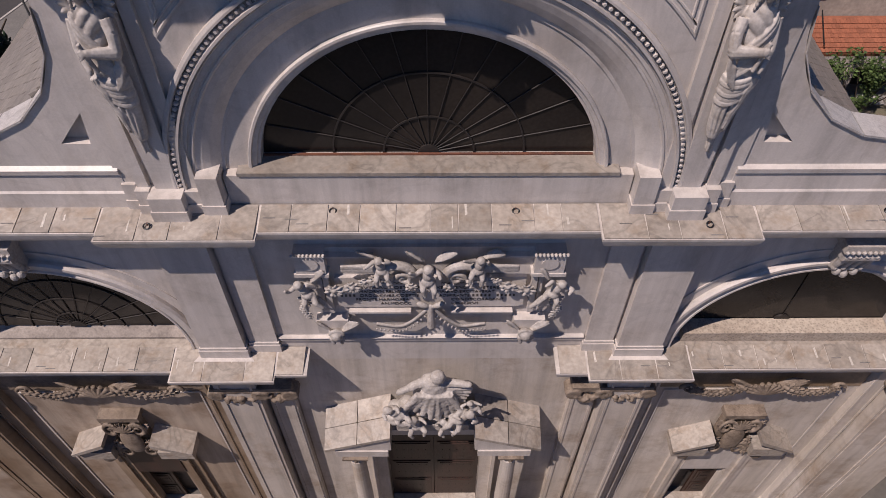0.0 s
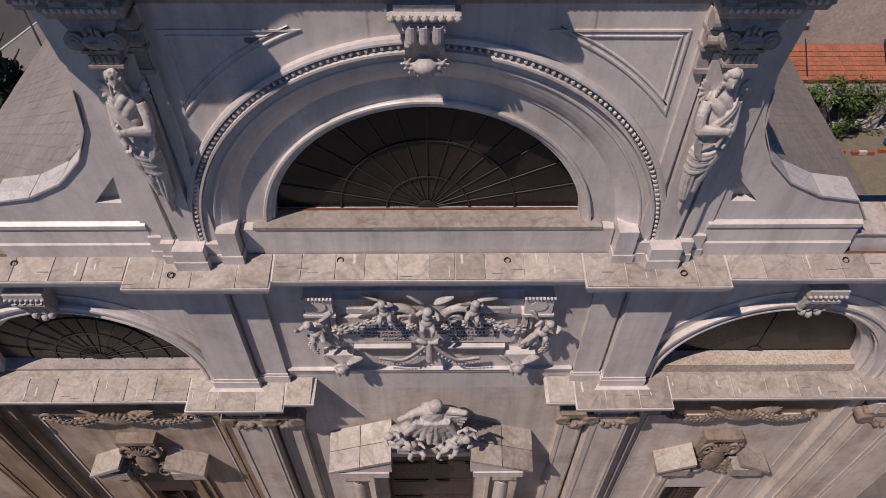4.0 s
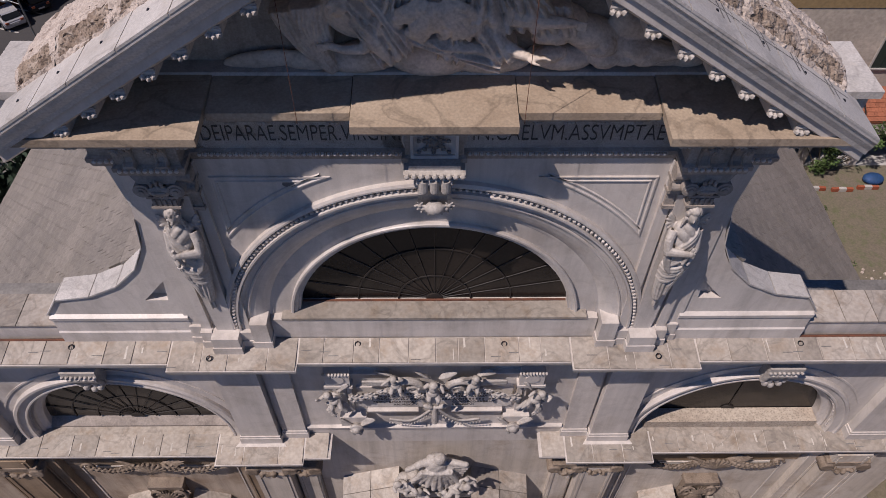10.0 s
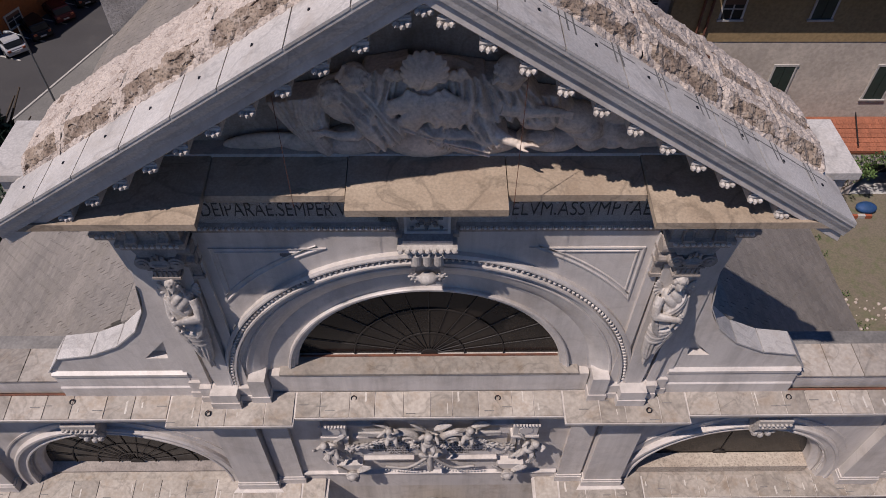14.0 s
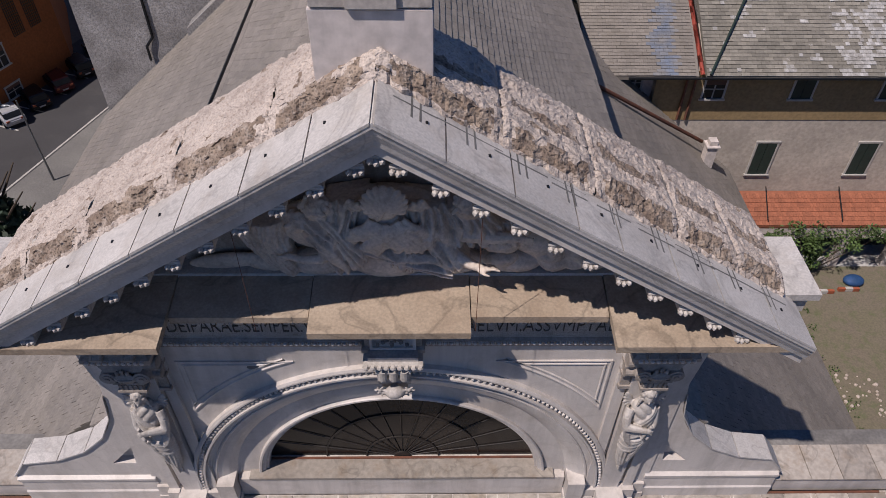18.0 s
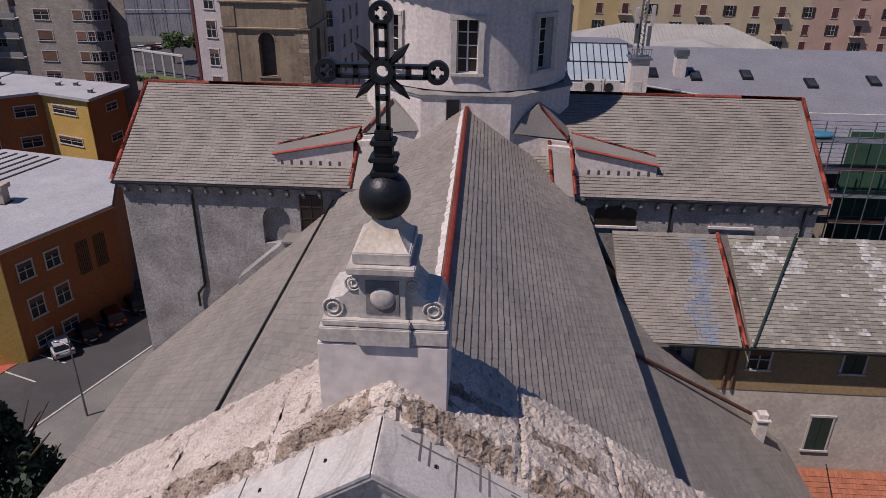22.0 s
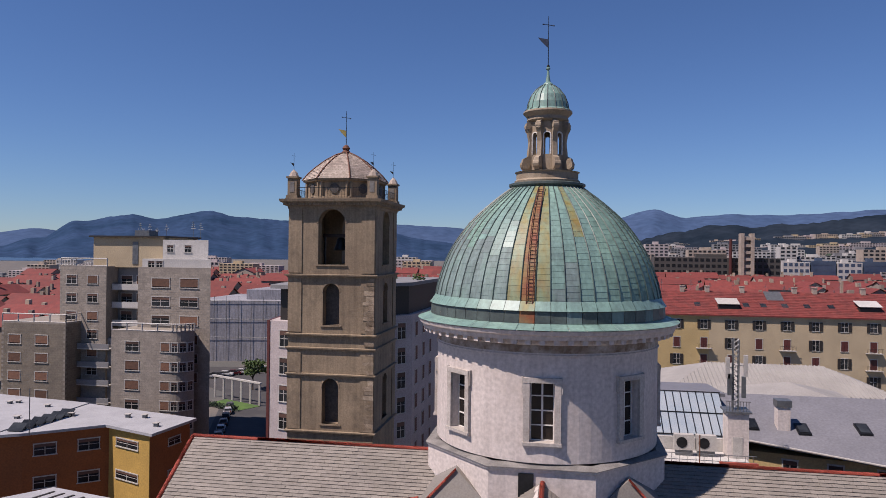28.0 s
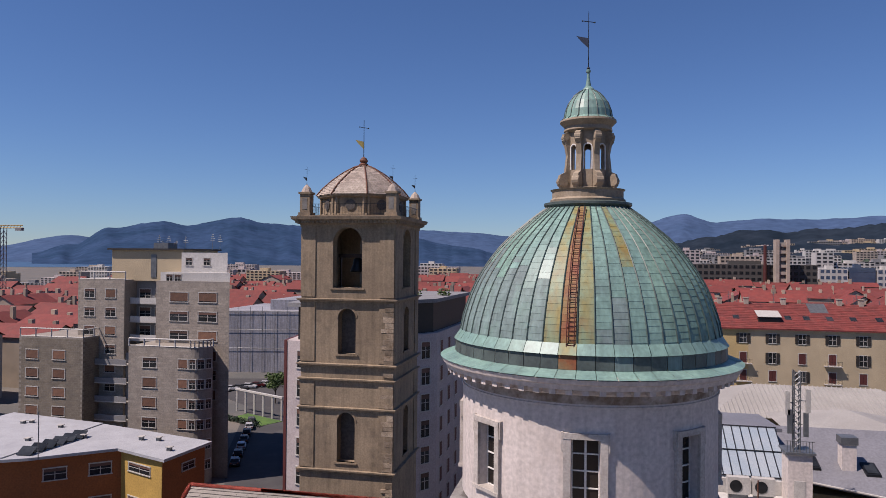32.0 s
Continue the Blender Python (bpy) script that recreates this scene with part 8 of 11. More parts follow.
for k in range(4):
    M = Matrix.Translation((TCX, TCY, 0)) @ Matrix.Rotation(k * math.pi / 2, 4, "Z")
    tw = TH if k % 2 == 0 else TH - 0.9
    for z0, z1, cz, r, foot in CUT:
        bm = B()
        arched_panel(bm, -tw, tw, z0, z1, 0, cz, r, -TH, -TH + 0.9, n=16, foot=foot)
        bmesh.ops.transform(bm, matrix=M, verts=bm.verts)
        part("wall_stage", bm, TOWER_STONE, tower)
        bm = B()
        arch(bm, [(r, -TH - 0.03), (r + 0.14, -TH - 0.03), (r + 0.14, -TH + 0.05), (r, -TH + 0.05)], 0, cz, 0, 180, 16)
        bmesh.ops.transform(bm, matrix=M, verts=bm.verts)
        part("opening_trim", bm, TOWER_STONE, tower)
        bm = B()
        box(bm, -r - 0.2, r + 0.2, -TH - 0.1, -TH + 0.3, foot - 0.12, foot)
        bmesh.ops.transform(bm, matrix=M, verts=bm.verts)
        part("opening_sill", bm, TOWER_STONE, tower)
        if r < 1:
            # black sheet across the opening stands for the unlit tower inside
            bm = B()
            prism(bm, [(-r, foot), (r, foot)] + [(r * math.cos(math.pi * i / 10), cz + r * math.sin(math.pi * i / 10)) for i in range(11)], "y", -TH + 0.86, -TH + 0.9)
            bmesh.ops.transform(bm, matrix=M, verts=bm.verts)
            part("dark_shutter", bm, INK, tower)
    bm = B()
    box(bm, -tw, tw, -TH, -TH + 0.9, G, 20.4); box(bm, -tw, tw, -TH, -TH + 0.9, 25.2, 28.55)
    bmesh.ops.transform(bm, matrix=M, verts=bm.verts)
    part("wall_band", bm, TOWER_STONE, tower)
    for q in (-1, 1):
        for z0, z1 in ((20.5, 25.0), (25.3, 27.2), (28.7, 33.3), (33.7, 39.2)):
            bm = B()
            box(bm, *sorted((q * (TH - 1.15), q * (TH - 0.003))), -TH - 0.07, -TH + 0.02, z0, z1)
            bmesh.ops.transform(bm, matrix=M, verts=bm.verts)
            part("corner_pilaster", bm, TOWER_STONE, tower)
sq = [(TX0, TY1), (TX0, TY0), (TX1, TY0), (TX1, TY1), (TX0, TY1)]
for z, k in ((20.35, 0.8), (25.15, 0.7), (27.35, 0.7), (28.5, 0.9), (33.5, 1.0)):
    bm = B()
    sweep(bm, [(-0.2, z - 0.25), (0.08 * k, z - 0.25), (0.12 * k, z - 0.12), (0.28 * k, z - 0.06), (0.3 * k, z + 0.05), (-0.2, z + 0.12)], sq)
    part("string_course", bm, TOWER_STONE, tower)
bm = B()
sweep(bm, [(-0.3, 39.1), (0.1, 39.1), (0.12, 39.3), (0.35, 39.4), (0.4, 39.55), (0.65, 39.7), (0.7, 39.92), (-0.5, 40.0)], sq)
part("tower_cornice", bm, TOWER_STONE, tower)
for k in range(4):
    M = Matrix.Translation((TCX, TCY, 0)) @ Matrix.Rotation(k * math.pi / 2, 4, "Z")
    for i in range(26):
        bm = B()
        x = -3.9 + i * 0.312
        box(bm, x - 0.08, x + 0.08, -TH - 0.5, -TH - 0.2, 39.42, 39.6)
        bmesh.ops.transform(bm, matrix=M, verts=bm.verts)
        part("dentil", bm, TOWER_STONE, tower)
bm = B(); box(bm, TX0 - 0.3, TX1 + 0.3, TY0 - 0.3, TY1 + 0.3, 39.8, 40.02); part("roof_terrace", bm, TOWER_STONE, tower)
rq = random.Random(15)
z = 6.0
while z < 33.0:
    h = rq.uniform(0.28, 0.5)
    bm = B()
    box(bm, TX1 - rq.uniform(0.45, 1.0), TX1 + 0.012, TY0 - rq.uniform(0.075, 0.1), TY0 + 0.1, z, z + h - 0.04)
    if rq.random() < 0.8:
        part("quoin_stone", bm, QUOIN, tower)
    else:
        bm.free()
    z += h
bell = thing("bell", (TCX, TCY - 1, 35.0), "dark bronze bell hung in the belfry", "bell")
bm = B(); lathe(bm, [(0.62, 35.6), (0.6, 35.75), (0.42, 36.2), (0.36, 36.6), (0.2, 36.75)], 20, (TCX, TCY - 1.2)); part("body", bm, IRON, bell, smooth=True)
bm = B(); box(bm, TCX - 1.6, TCX + 1.6, TCY - 1.35, TCY - 1.05, 36.75, 37.05); part("yoke", bm, WOOD_DOOR, bell)
bm = B()
for x in (-1.5, 1.4):
    box(bm, TCX + x, TCX + x + 0.12, TCY - 1.3, TCY - 1.1, 34.2, 36.8)
part("bell_frame", bm, IRON, bell)
bm = B(); box(bm, TX0 + 0.9, TX1 - 0.9, TY0 + 0.9, TY1 - 0.9, 34.0, 34.2); part("belfry_floor", bm, TOWER_STONE, tower)
bm = B(); lathe(bm, [(3.6, 40.0), (3.6, 40.2), (3.42, 40.25), (3.42, 41.45), (3.7, 41.55), (3.75, 41.68), (3.4, 41.75)], 8, (TCX, TCY), math.pi / 8, math.pi / 8 + 2 * math.pi)
part("octagon", bm, TOWER_STONE, tower)
for k in range(8):
    a = math.pi / 4 * k
    c = Vector((TCX + 3.17 * math.cos(a), TCY + 3.17 * math.sin(a), 40.9))
    bm = B(); rod(bm, c, c + Vector((math.cos(a), math.sin(a), 0)) * 0.06, 0.42, seg=18); part("round_window", bm, INK, tower)
    for da in (-0.34, 0.34):
        bm = B()
        p = Vector((TCX + 3.4 * math.cos(a + da), TCY + 3.4 * math.sin(a + da), 0))
        rod(bm, p + Vector((0, 0, 40.2)), p + Vector((0, 0, 41.55)), 0.14, seg=6)
        part("octagon_pilaster", bm, TOWER_STONE, tower)
TILE_PALE = material("pale_scale_tile", (0.40, 0.335, 0.28), (0.32, 0.26, 0.22), 1.0, 0.8, 0.2, 10, dirt=(0.16, 0.128, 0.102), dirt_amount=0.5, spread=0.2, island=True)
OCT = [(3.8, 41.7), (3.3, 42.3), (2.6, 42.95), (1.75, 43.6), (0.85, 44.12), (0.2, 44.35)]
V, F = [], []
for k in range(8):
    a0, a1 = math.pi / 8 + math.pi / 4 * k, math.pi / 8 + math.pi / 4 * (k + 1)
    for i in range(20):
        u0, u1 = i / 20 * 5, (i + 1.3) / 20 * 5

        def prof(u):
            j = min(4, int(u)); t = u - j
            return OCT[j][0] * (1 - t) + OCT[j + 1][0] * t, OCT[j][1] * (1 - t) + OCT[j + 1][1] * t
        (r0, z0), (r1, z1) = prof(u0), prof(min(4.999, u1))
        n = max(1, int(r0 * 0.77 / 0.25))
        for j in range(n):
            t0, t1 = (j + 0.5 * (i % 2)) / n, min(1.0, (j + 1 + 0.5 * (i % 2)) / n)
            if t0 >= 1:
                continue
            A0, A1 = Vector((math.cos(a0), math.sin(a0), 0)), Vector((math.cos(a1), math.sin(a1), 0))
            c = Vector((TCX, TCY, 0))
            q = len(V)
            lo = lambda t, f=1.0: c + A0.lerp(A1, t) * (r0 + 0.035) + Vector((0, 0, z0 + 0.02))
            hi = lambda t: c + A0.lerp(A1, t) * r1 + Vector((0, 0, z1))
            m = (t0 + t1) / 2
            V += [lo(t0) + (hi(t0) - lo(t0)) * 0.3, lo(m), lo(t1) + (hi(t1) - lo(t1)) * 0.3, hi(t1), hi(t0)]
            F.append((q, q + 1, q + 2, q + 3, q + 4))
bm = B(); lathe(bm, [(r - 0.03, z - 0.02) for r, z in OCT], 8, (TCX, TCY), math.pi / 8, math.pi / 8 + 2 * math.pi)
tdome = part("tiled_dome", bm, TOWER_STONE, tower, "eight-sided dome of pale scale tiles")
adopt("scale_tiles", mesh_of("scale_tiles", V, F, TILE_PALE), tdome, "", "stuff")
for k in range(8):
    a = math.pi / 8 + math.pi / 4 * k
    bm = B()
    pts = [Vector((TCX + r * 1.01 * math.cos(a), TCY + r * 1.01 * math.sin(a), z + 0.03)) for r, z in OCT]
    for p, q in zip(pts, pts[1:]):
        rod(bm, p, q, 0.06, seg=5)
    part("hip_rib", bm, RUST, tdome)
bm = B(); lathe(bm, [(0.34, 44.25), (0.4, 44.4), (0.24, 44.55), (0.36, 44.72), (0.22, 44.95), (0.06, 45.05)], 14, (TCX, TCY)); part("knob", bm, RUST, tower)
BRASS = material("yellowed_flag", (0.288, 0.23, 0.064), (0.224, 0.179, 0.051), 3, 0.5, 0.1, 20)
v2 = thing("weather_vane", (TCX, TCY, 44.8), "iron weather vane with a yellow flag on the tower", "vane")
vane(TCX, TCY, 44.8, 48.1, 46.2, 1.15, v2, BRASS)
for i in (-1, 1):
    for j in (-1, 1):
        X, Y = TCX + i * (TH - 0.25), TCY + j * (TH - 0.25)
        bm = B()
        box(bm, X - 0.5, X + 0.5, Y - 0.5, Y + 0.5, 40.0, 40.25); box(bm, X - 0.4, X + 0.4, Y - 0.4, Y + 0.4, 40.25, 41.7); box(bm, X - 0.5, X + 0.5, Y - 0.5, Y + 0.5, 41.7, 41.85)
        part("corner_turret", bm, TOWER_STONE, tower)
        # dark plate paints the shade of a niche on the turret face
        bm = B(); box(bm, X - 0.2, X + 0.2, Y - 0.42, Y - 0.38, 40.5, 41.4); part("turret_niche", bm, MARBLE_DARK, tower)
        bm = B(); lathe(bm, [(0.48, 41.85), (0.3, 42.2), (0.06, 42.45)], 8, (X, Y)); part("turret_cap", bm, TILE_PALE, tower)
        v3 = thing("weather_vane", (X, Y, 42.4), "small iron cross vane on a tower turret", "vane", "turret vanes")
        vane(X, Y, 42.4, 43.9, 42.95, 0.5, v3, IRON)
for k in range(4):
    M = Matrix.Translation((TCX, TCY, 0)) @ Matrix.Rotation(k * math.pi / 2, 4, "Z")
    bm = B()
    for i in range(24):
        box(bm, -2.9 + i * 0.25, -2.88 + i * 0.25, -TH - 0.1, -TH - 0.08, 40.0, 40.9)
    box(bm, -3.0, 3.0, -TH - 0.11, -TH - 0.07, 40.88, 40.92)
    bmesh.ops.transform(bm, matrix=M, verts=bm.verts)
    part("railing", bm, IRON, tower)


# ---- town ----
def plaster(name, c, k=0.86, dirt=0.35):
    return material(name, c, tuple(v * k for v in c), 0.25, 0.88, 0.1, 5, dirt=tuple(v * 0.6 for v in c), dirt_amount=dirt, dirt_scale=0.12)


OCHRE = plaster("ochre_plaster", (0.47, 0.35, 0.165))
CREAM = plaster("cream_plaster", (0.45, 0.365, 0.24))
PINK = plaster("pink_plaster", (0.43, 0.285, 0.22))
ORANGE = plaster("orange_plaster", (0.280, 0.091, 0.025))
YELLOW = plaster("yellow_plaster", (0.462, 0.294, 0.070))
PALE_PINK = plaster("pale_pink_panel", (0.434, 0.378, 0.371))
GREY_WALL = plaster("grey_render", (0.210, 0.210, 0.217))
WHITE_WALL = plaster("white_wall", (0.490, 0.476, 0.455))
OLD_WALL = plaster("old_cream_render", (0.392, 0.329, 0.273), 0.8, 0.6)
RED_ROOF = material("red_roof", (0.17, 0.03, 0.024), (0.125, 0.023, 0.02), 0.4, 0.8, 0.3, 6, dirt=(0.16, 0.058, 0.045), dirt_amount=0.5, dirt_scale=0.3, spread=0.18, island=True)
ORANGE_ROOF = material("orange_roof", (0.32, 0.083, 0.032), (0.269, 0.07, 0.032), 0.4, 0.8, 0.3, 6, dirt=(0.192, 0.064, 0.038), dirt_amount=0.4)
GREY_SLATE = material("grey_slate_roof", (0.185, 0.185, 0.205), (0.16, 0.16, 0.178), 0.3, 0.55, 0.2, 5, dirt=(0.141, 0.141, 0.147), dirt_amount=0.3, spread=0.05, island=True)
CORRUGATED = material("pale_corrugated", (0.31, 0.297, 0.28), (0.265, 0.253, 0.24), 0.3, 0.8, 0.15, 8, dirt=(0.224, 0.211, 0.192), dirt_amount=0.4)
SHUTTER_RED = material("maroon_shutter", (0.093, 0.021, 0.017), (0.072, 0.017, 0.015), 3, 0.6, 0.1, 20, spread=0.15)
SHUTTER_DARK = material("dark_shutter_wood", (0.025, 0.019, 0.015), (0.017, 0.014, 0.012), 3, 0.6, 0.1, 20, spread=0.15)
SHUTTER_GREEN = material("green_shutter", (0.017, 0.034, 0.027), (0.014, 0.025, 0.021), 3, 0.6, 0.1, 20)
BLIND = material("roller_blind", (0.17, 0.085, 0.05), (0.12, 0.06, 0.038), 2, 0.7, 0.1, 15, spread=0.35)
BLIND_BROWN = material("brown_blind", (0.1, 0.05, 0.035), (0.075, 0.04, 0.03), 2, 0.7, 0.1, 15, spread=0.4)
PANE = material("window_glass", (0.03, 0.034, 0.038), (0.017, 0.019, 0.022), 1, 0.2, 0.0, spread=0.5, spec=0.25)
FRAME_W = material("pale_window_frame", (0.45, 0.43, 0.4), (0.38, 0.362, 0.338), 2, 0.6, 0.05, 15)
METAL = material("grey_metal", (0.179, 0.186, 0.192), (0.128, 0.134, 0.141), 2, 0.45, 0.1, 20, metal=0.5)
CLAD = material("stone_cladding", (0.27, 0.24, 0.205), (0.225, 0.2, 0.172), 0.6, 0.85, 0.2, 5, dirt=(0.17, 0.149, 0.128), dirt_amount=0.4, spread=0.0)
CLAD_TILE = material("cladding_stone", (0.32, 0.28, 0.235), (0.26, 0.226, 0.19), 0.6, 0.85, 0.2, 5, spread=0.09, island=True)


def shared(name, boxes, mat):
    bm = B()
    for b in boxes:
        box(bm, *b)
    me = bpy.data.meshes.new(name)
    bm.to_mesh(me); bm.free()
    me.materials.append(mat)
    return me


def window_kit(w, h, kind):
    """Meshes of a window, centred on the wall face; outward is -y."""
    k = {"frame": shared("window_frame", [(-w / 2 - 0.12, -w / 2, -0.07, 0.05, -h / 2, h / 2), (w / 2, w / 2 + 0.12, -0.07, 0.05, -h / 2, h / 2), (-w / 2 - 0.16, w / 2 + 0.16, -0.09, 0.05, h / 2, h / 2 + 0.14), (-w / 2 - 0.2, w / 2 + 0.2, -0.14, 0.05, -h / 2 - 0.12, -h / 2)], FRAME_W),
         "pane": shared("pane", [(-w / 2, w / 2, -0.015, 0.02, -h / 2, h / 2)], PANE),
         "sash": shared("sash", [(-0.04, 0.04, -0.04, 0.0, -h / 2, h / 2), (-w / 2, w / 2, -0.04, 0.0, -0.03, 0.03)], FRAME_W)}
    if kind == "open":
        for nm, s in (("shutter", -1), ("shutter", 1)):
            k[nm + str(s)] = shared("shutter", [(*sorted((s * (w / 2 + 0.06), s * (w + 0.02))), -0.13, -0.08, -h / 2, h / 2)], SHUTTER_DARK)
    elif kind == "shut":
        k["shutter"] = shared("shutter", [(-w / 2, -0.02, -0.06, -0.02, -h / 2, h / 2), (0.02, w / 2, -0.06, -0.02, -h / 2, h / 2)], SHUTTER_RED)
        del k["sash"]
    elif kind == "green":
        k["shutter"] = shared("shutter", [(-w / 2, -0.02, -0.06, -0.02, -h / 2, h / 2), (0.02, w / 2, -0.06, -0.02, -h / 2, h / 2)], SHUTTER_GREEN)
        del k["sash"]
    elif kind == "blind":
        k["blind"] = shared("blind", [(-w / 2, w / 2, -0.05, -0.02, -h / 2 + 0.35 * h * 0.3, h / 2)], BLIND)
        del k["sash"]
    elif kind == "half":
        k["blind"] = shared("blind", [(-w / 2, w / 2, -0.05, -0.02, h * 0.22, h / 2)], BLIND_BROWN)
    return k


KITS = {}


def window(parent, w, h, kind, M):
    """Sets one window, frame with its pane and shutters, into a wall."""
    key = (w, h, kind)
    if key not in KITS:
        KITS[key] = window_kit(w, h, kind)
    kit = KITS[key]
    inv = Matrix.Translation(-base_of(parent))
    fr = new("window", kit["frame"])
    fr.parent, fr.matrix_parent_inverse, fr.matrix_basis = parent, inv, M
    for nm, me in kit.items():
        if nm != "frame":
            ob = new(me.name.split(".")[0], me)
            ob.parent = fr
    return fr


def wall_matrix(p, q, t, z):
    """On the wall from p to q (seen from outside, left to right), t metres along, at height z."""
    p, q = Vector((*p, 0)), Vector((*q, 0))
    u = (q - p).normalized()
    inn = Vector((-u.y, u.x, 0))
    c = p + u * t + Vector((0, 0, z))
    return Matrix(((u.x, inn.x, 0, c.x), (u.y, inn.y, 0, c.y), (0, 0, 1, c.z), (0, 0, 0, 1)))


def house(name, at, label, category="building", group=""):
    return thing(name, (at[0], at[1], G), label, category, group)


def block(parent, name, pts, z0, z1, mat, label=""):
    bm = B()
    prism(bm, pts, "z", z0, z1)
    return part(name, bm, mat, parent, label)


def rect(x0, x1, y0, y1):
    return [(x0, y0), (x1, y0), (x1, y1), (x0, y1)]


def tiled(name, parent, o, e, top, lu, lv, mat, bed=None):
    o, e, top = Vector(o), Vector(e), Vector(top)
    bm = B()
    quad_slab(bm, [tuple(p) for p in (o, e, e + top, o + top)], 0.25)
    b = part(name, bm, bed or mat, parent)
    slates("roof_tiles", b, o, (e - o).normalized(), top.normalized(), int((e - o).length / lu), int(top.length / lv), lu, lv, mat, thick=0.03)
    return b


rt = random.Random(77)


def antenna(x, y, z, h, r=rt):
    """A roof aerial with a few cross rods."""
    bm = B()
    rod(bm, (x, y, z), (x, y, z + h), 0.04, seg=4)
    for k in range(4):
        zz = z + h * (0.55 + 0.13 * k)
        rod(bm, (x - 0.5 + 0.1 * k, y, zz), (x + 0.5 - 0.1 * k, y, zz), 0.025, seg=4)
    return solo("roof_antenna", bm, METAL, "thin metal television aerial on a roof", "antenna", "roof aerials")


# the long row with red roofs on the right
row = house("terrace_row", (110, 180), "long ochre and pink terrace with shutters and red roof")
ROWY = 178.0
for nm, x0, x1, m in (("ochre_front", 24, 36.5, OCHRE), ("cream_front", 36.5, 80, CREAM), ("pink_front", 80, 200, PINK)):
    block(row, nm, rect(x0, x1, ROWY, ROWY + 14), G, 20.7, m)
bm = B(); box(bm, 24, 200, ROWY - 0.5, ROWY + 0.2, 20.6, 20.95); part("eave", bm, FRAME_W, row)
for x0, x1, m in ((23.5, 80, RED_ROOF), (80.05, 200, ORANGE_ROOF)):
    tiled("front_roof", row, (x0, ROWY - 0.6, 20.9), (x1, ROWY - 0.6, 20.9), (0, 11.0, 5.3), 1.0, 0.8, m if m is RED_ROOF else ORANGE_ROOF)
    bm = B(); quad_slab(bm, [(x0, ROWY + 10.4, 26.2), (x1, ROWY + 10.4, 26.2), (x1, ROWY + 18, 22.5), (x0, ROWY + 18, 22.5)], 0.3); part("back_roof", bm, m, row)
for i in range(26):
    x = 29.0 + i * 6.35
    for j, (z, h) in enumerate(((18.6, 2.1), (14.1, 2.4), (10.0, 2.4), (5.9, 2.4))):
        kd = "open" if j == 0 else ("shut", "shut", "open")[(i * 2 + j) % 3]
        window(row, 1.5, h, kd, wall_matrix((24, ROWY), (200, ROWY), x - 24, z))
    if i % 3 == 1:
        for z in (12.8, 8.7):
            bm = B(); box(bm, x - 1.8, x + 1.8, ROWY - 1.1, ROWY, z - 0.15, z)
            bal = part("balcony", bm, FRAME_W, row)
            bm = B()
            for k in range(13):
                box(bm, x - 1.75 + k * 0.29, x - 1.71 + k * 0.29, ROWY - 1.08, ROWY - 1.04, z, z + 1.0)
            box(bm, x - 1.8, x + 1.8, ROWY - 1.1, ROWY - 1.02, z + 1.0, z + 1.06)
            part("balcony_rail", bm, IRON, bal)
for x in (34.5, 46, 50.0, 55.0, 60, 65.5, 83.5, 88, 95, 104, 112):
    y = ROWY + 4.0
    z = 20.9 + 4.6 * 5.3 / 11
    bm = B(); quad_slab(bm, [(x - 0.7, y - 0.8, z - 0.32), (x + 0.7, y - 0.8, z - 0.32), (x + 0.7, y + 0.8, z + 0.46), (x - 0.7, y + 0.8, z + 0.46)], 0.2)
    part("skylight", bm, PANE if x < 82 else FRAME_W, row)
for x, m in ((41.5, SHUTTER_DARK), (73.5, WHITE_WALL), (118, WHITE_WALL)):
    y, z = ROWY + 2.5, 22.3
    bm = B(); box(bm, x - 2.4, x + 2.4, y - 0.5, y + 3.0, z - 0.8, z + 0.7); b = part("terrace_cut", bm, SHUTTER_DARK, row)
    bm = B(); quad_slab(bm, [(x - 2.6, y - 0.9, z + 1.2), (x + 2.6, y - 0.9, z + 1.2), (x + 2.6, y + 3.0, z + 2.4), (x - 2.6, y + 3.0, z + 2.4)], 0.1); part("awning", bm, WHITE_WALL if m is WHITE_WALL else FRAME_W, row)
bm = B(); quad_slab(bm, [(51.5, ROWY + 6.3, 24.35), (55.5, ROWY + 6.3, 24.35), (55.5, ROWY + 10, 26.3), (51.5, ROWY + 10, 26.3)], 0.2); part("glass_roof", bm, METAL, row)
for i in range(14):
    x = 30 + i * 9 + rt.uniform(-3, 3)
    bm = B(); box(bm, x - 0.5, x + 0.5, ROWY + 9.5, ROWY + 10.7, 25.5, 27.3); box(bm, x - 0.6, x + 0.6, ROWY + 9.4, ROWY + 10.8, 27.3, 27.5); part("chimney", bm, OLD_WALL, row)
for i in range(22):
    antenna(28 + i * 6 + rt.uniform(-2, 2), ROWY + 10.4, 26.2, rt.uniform(1.5, 3.0))

# pale corrugated hipped roofs, in front of the row
wh = house("school_block", (34, 108), "cream block under pale corrugated hipped roofs")
block(wh, "wall", rect(16.5, 45.0, 101, 117), G, 16.6, CREAM)
bm = B()
x0, x1, y0, y1, ze, zr = 15.5, 46.0, 100, 118, 16.6, 19.5
E_ = [(x0, y0, ze), (x1, y0, ze), (x1, y1, ze), (x0, y1, ze)]
R_ = [(x0 + 7, 108.5, zr), (x1 - 7.5, 108.5, zr)]
V = [bm.verts.new(p) for p in E_ + R_]
for f in ((0, 1, 5, 4), (1, 2, 5), (2, 3, 4, 5), (3, 0, 4), (0, 3, 2, 1)):
    bm.faces.new([V[i] for i in f])
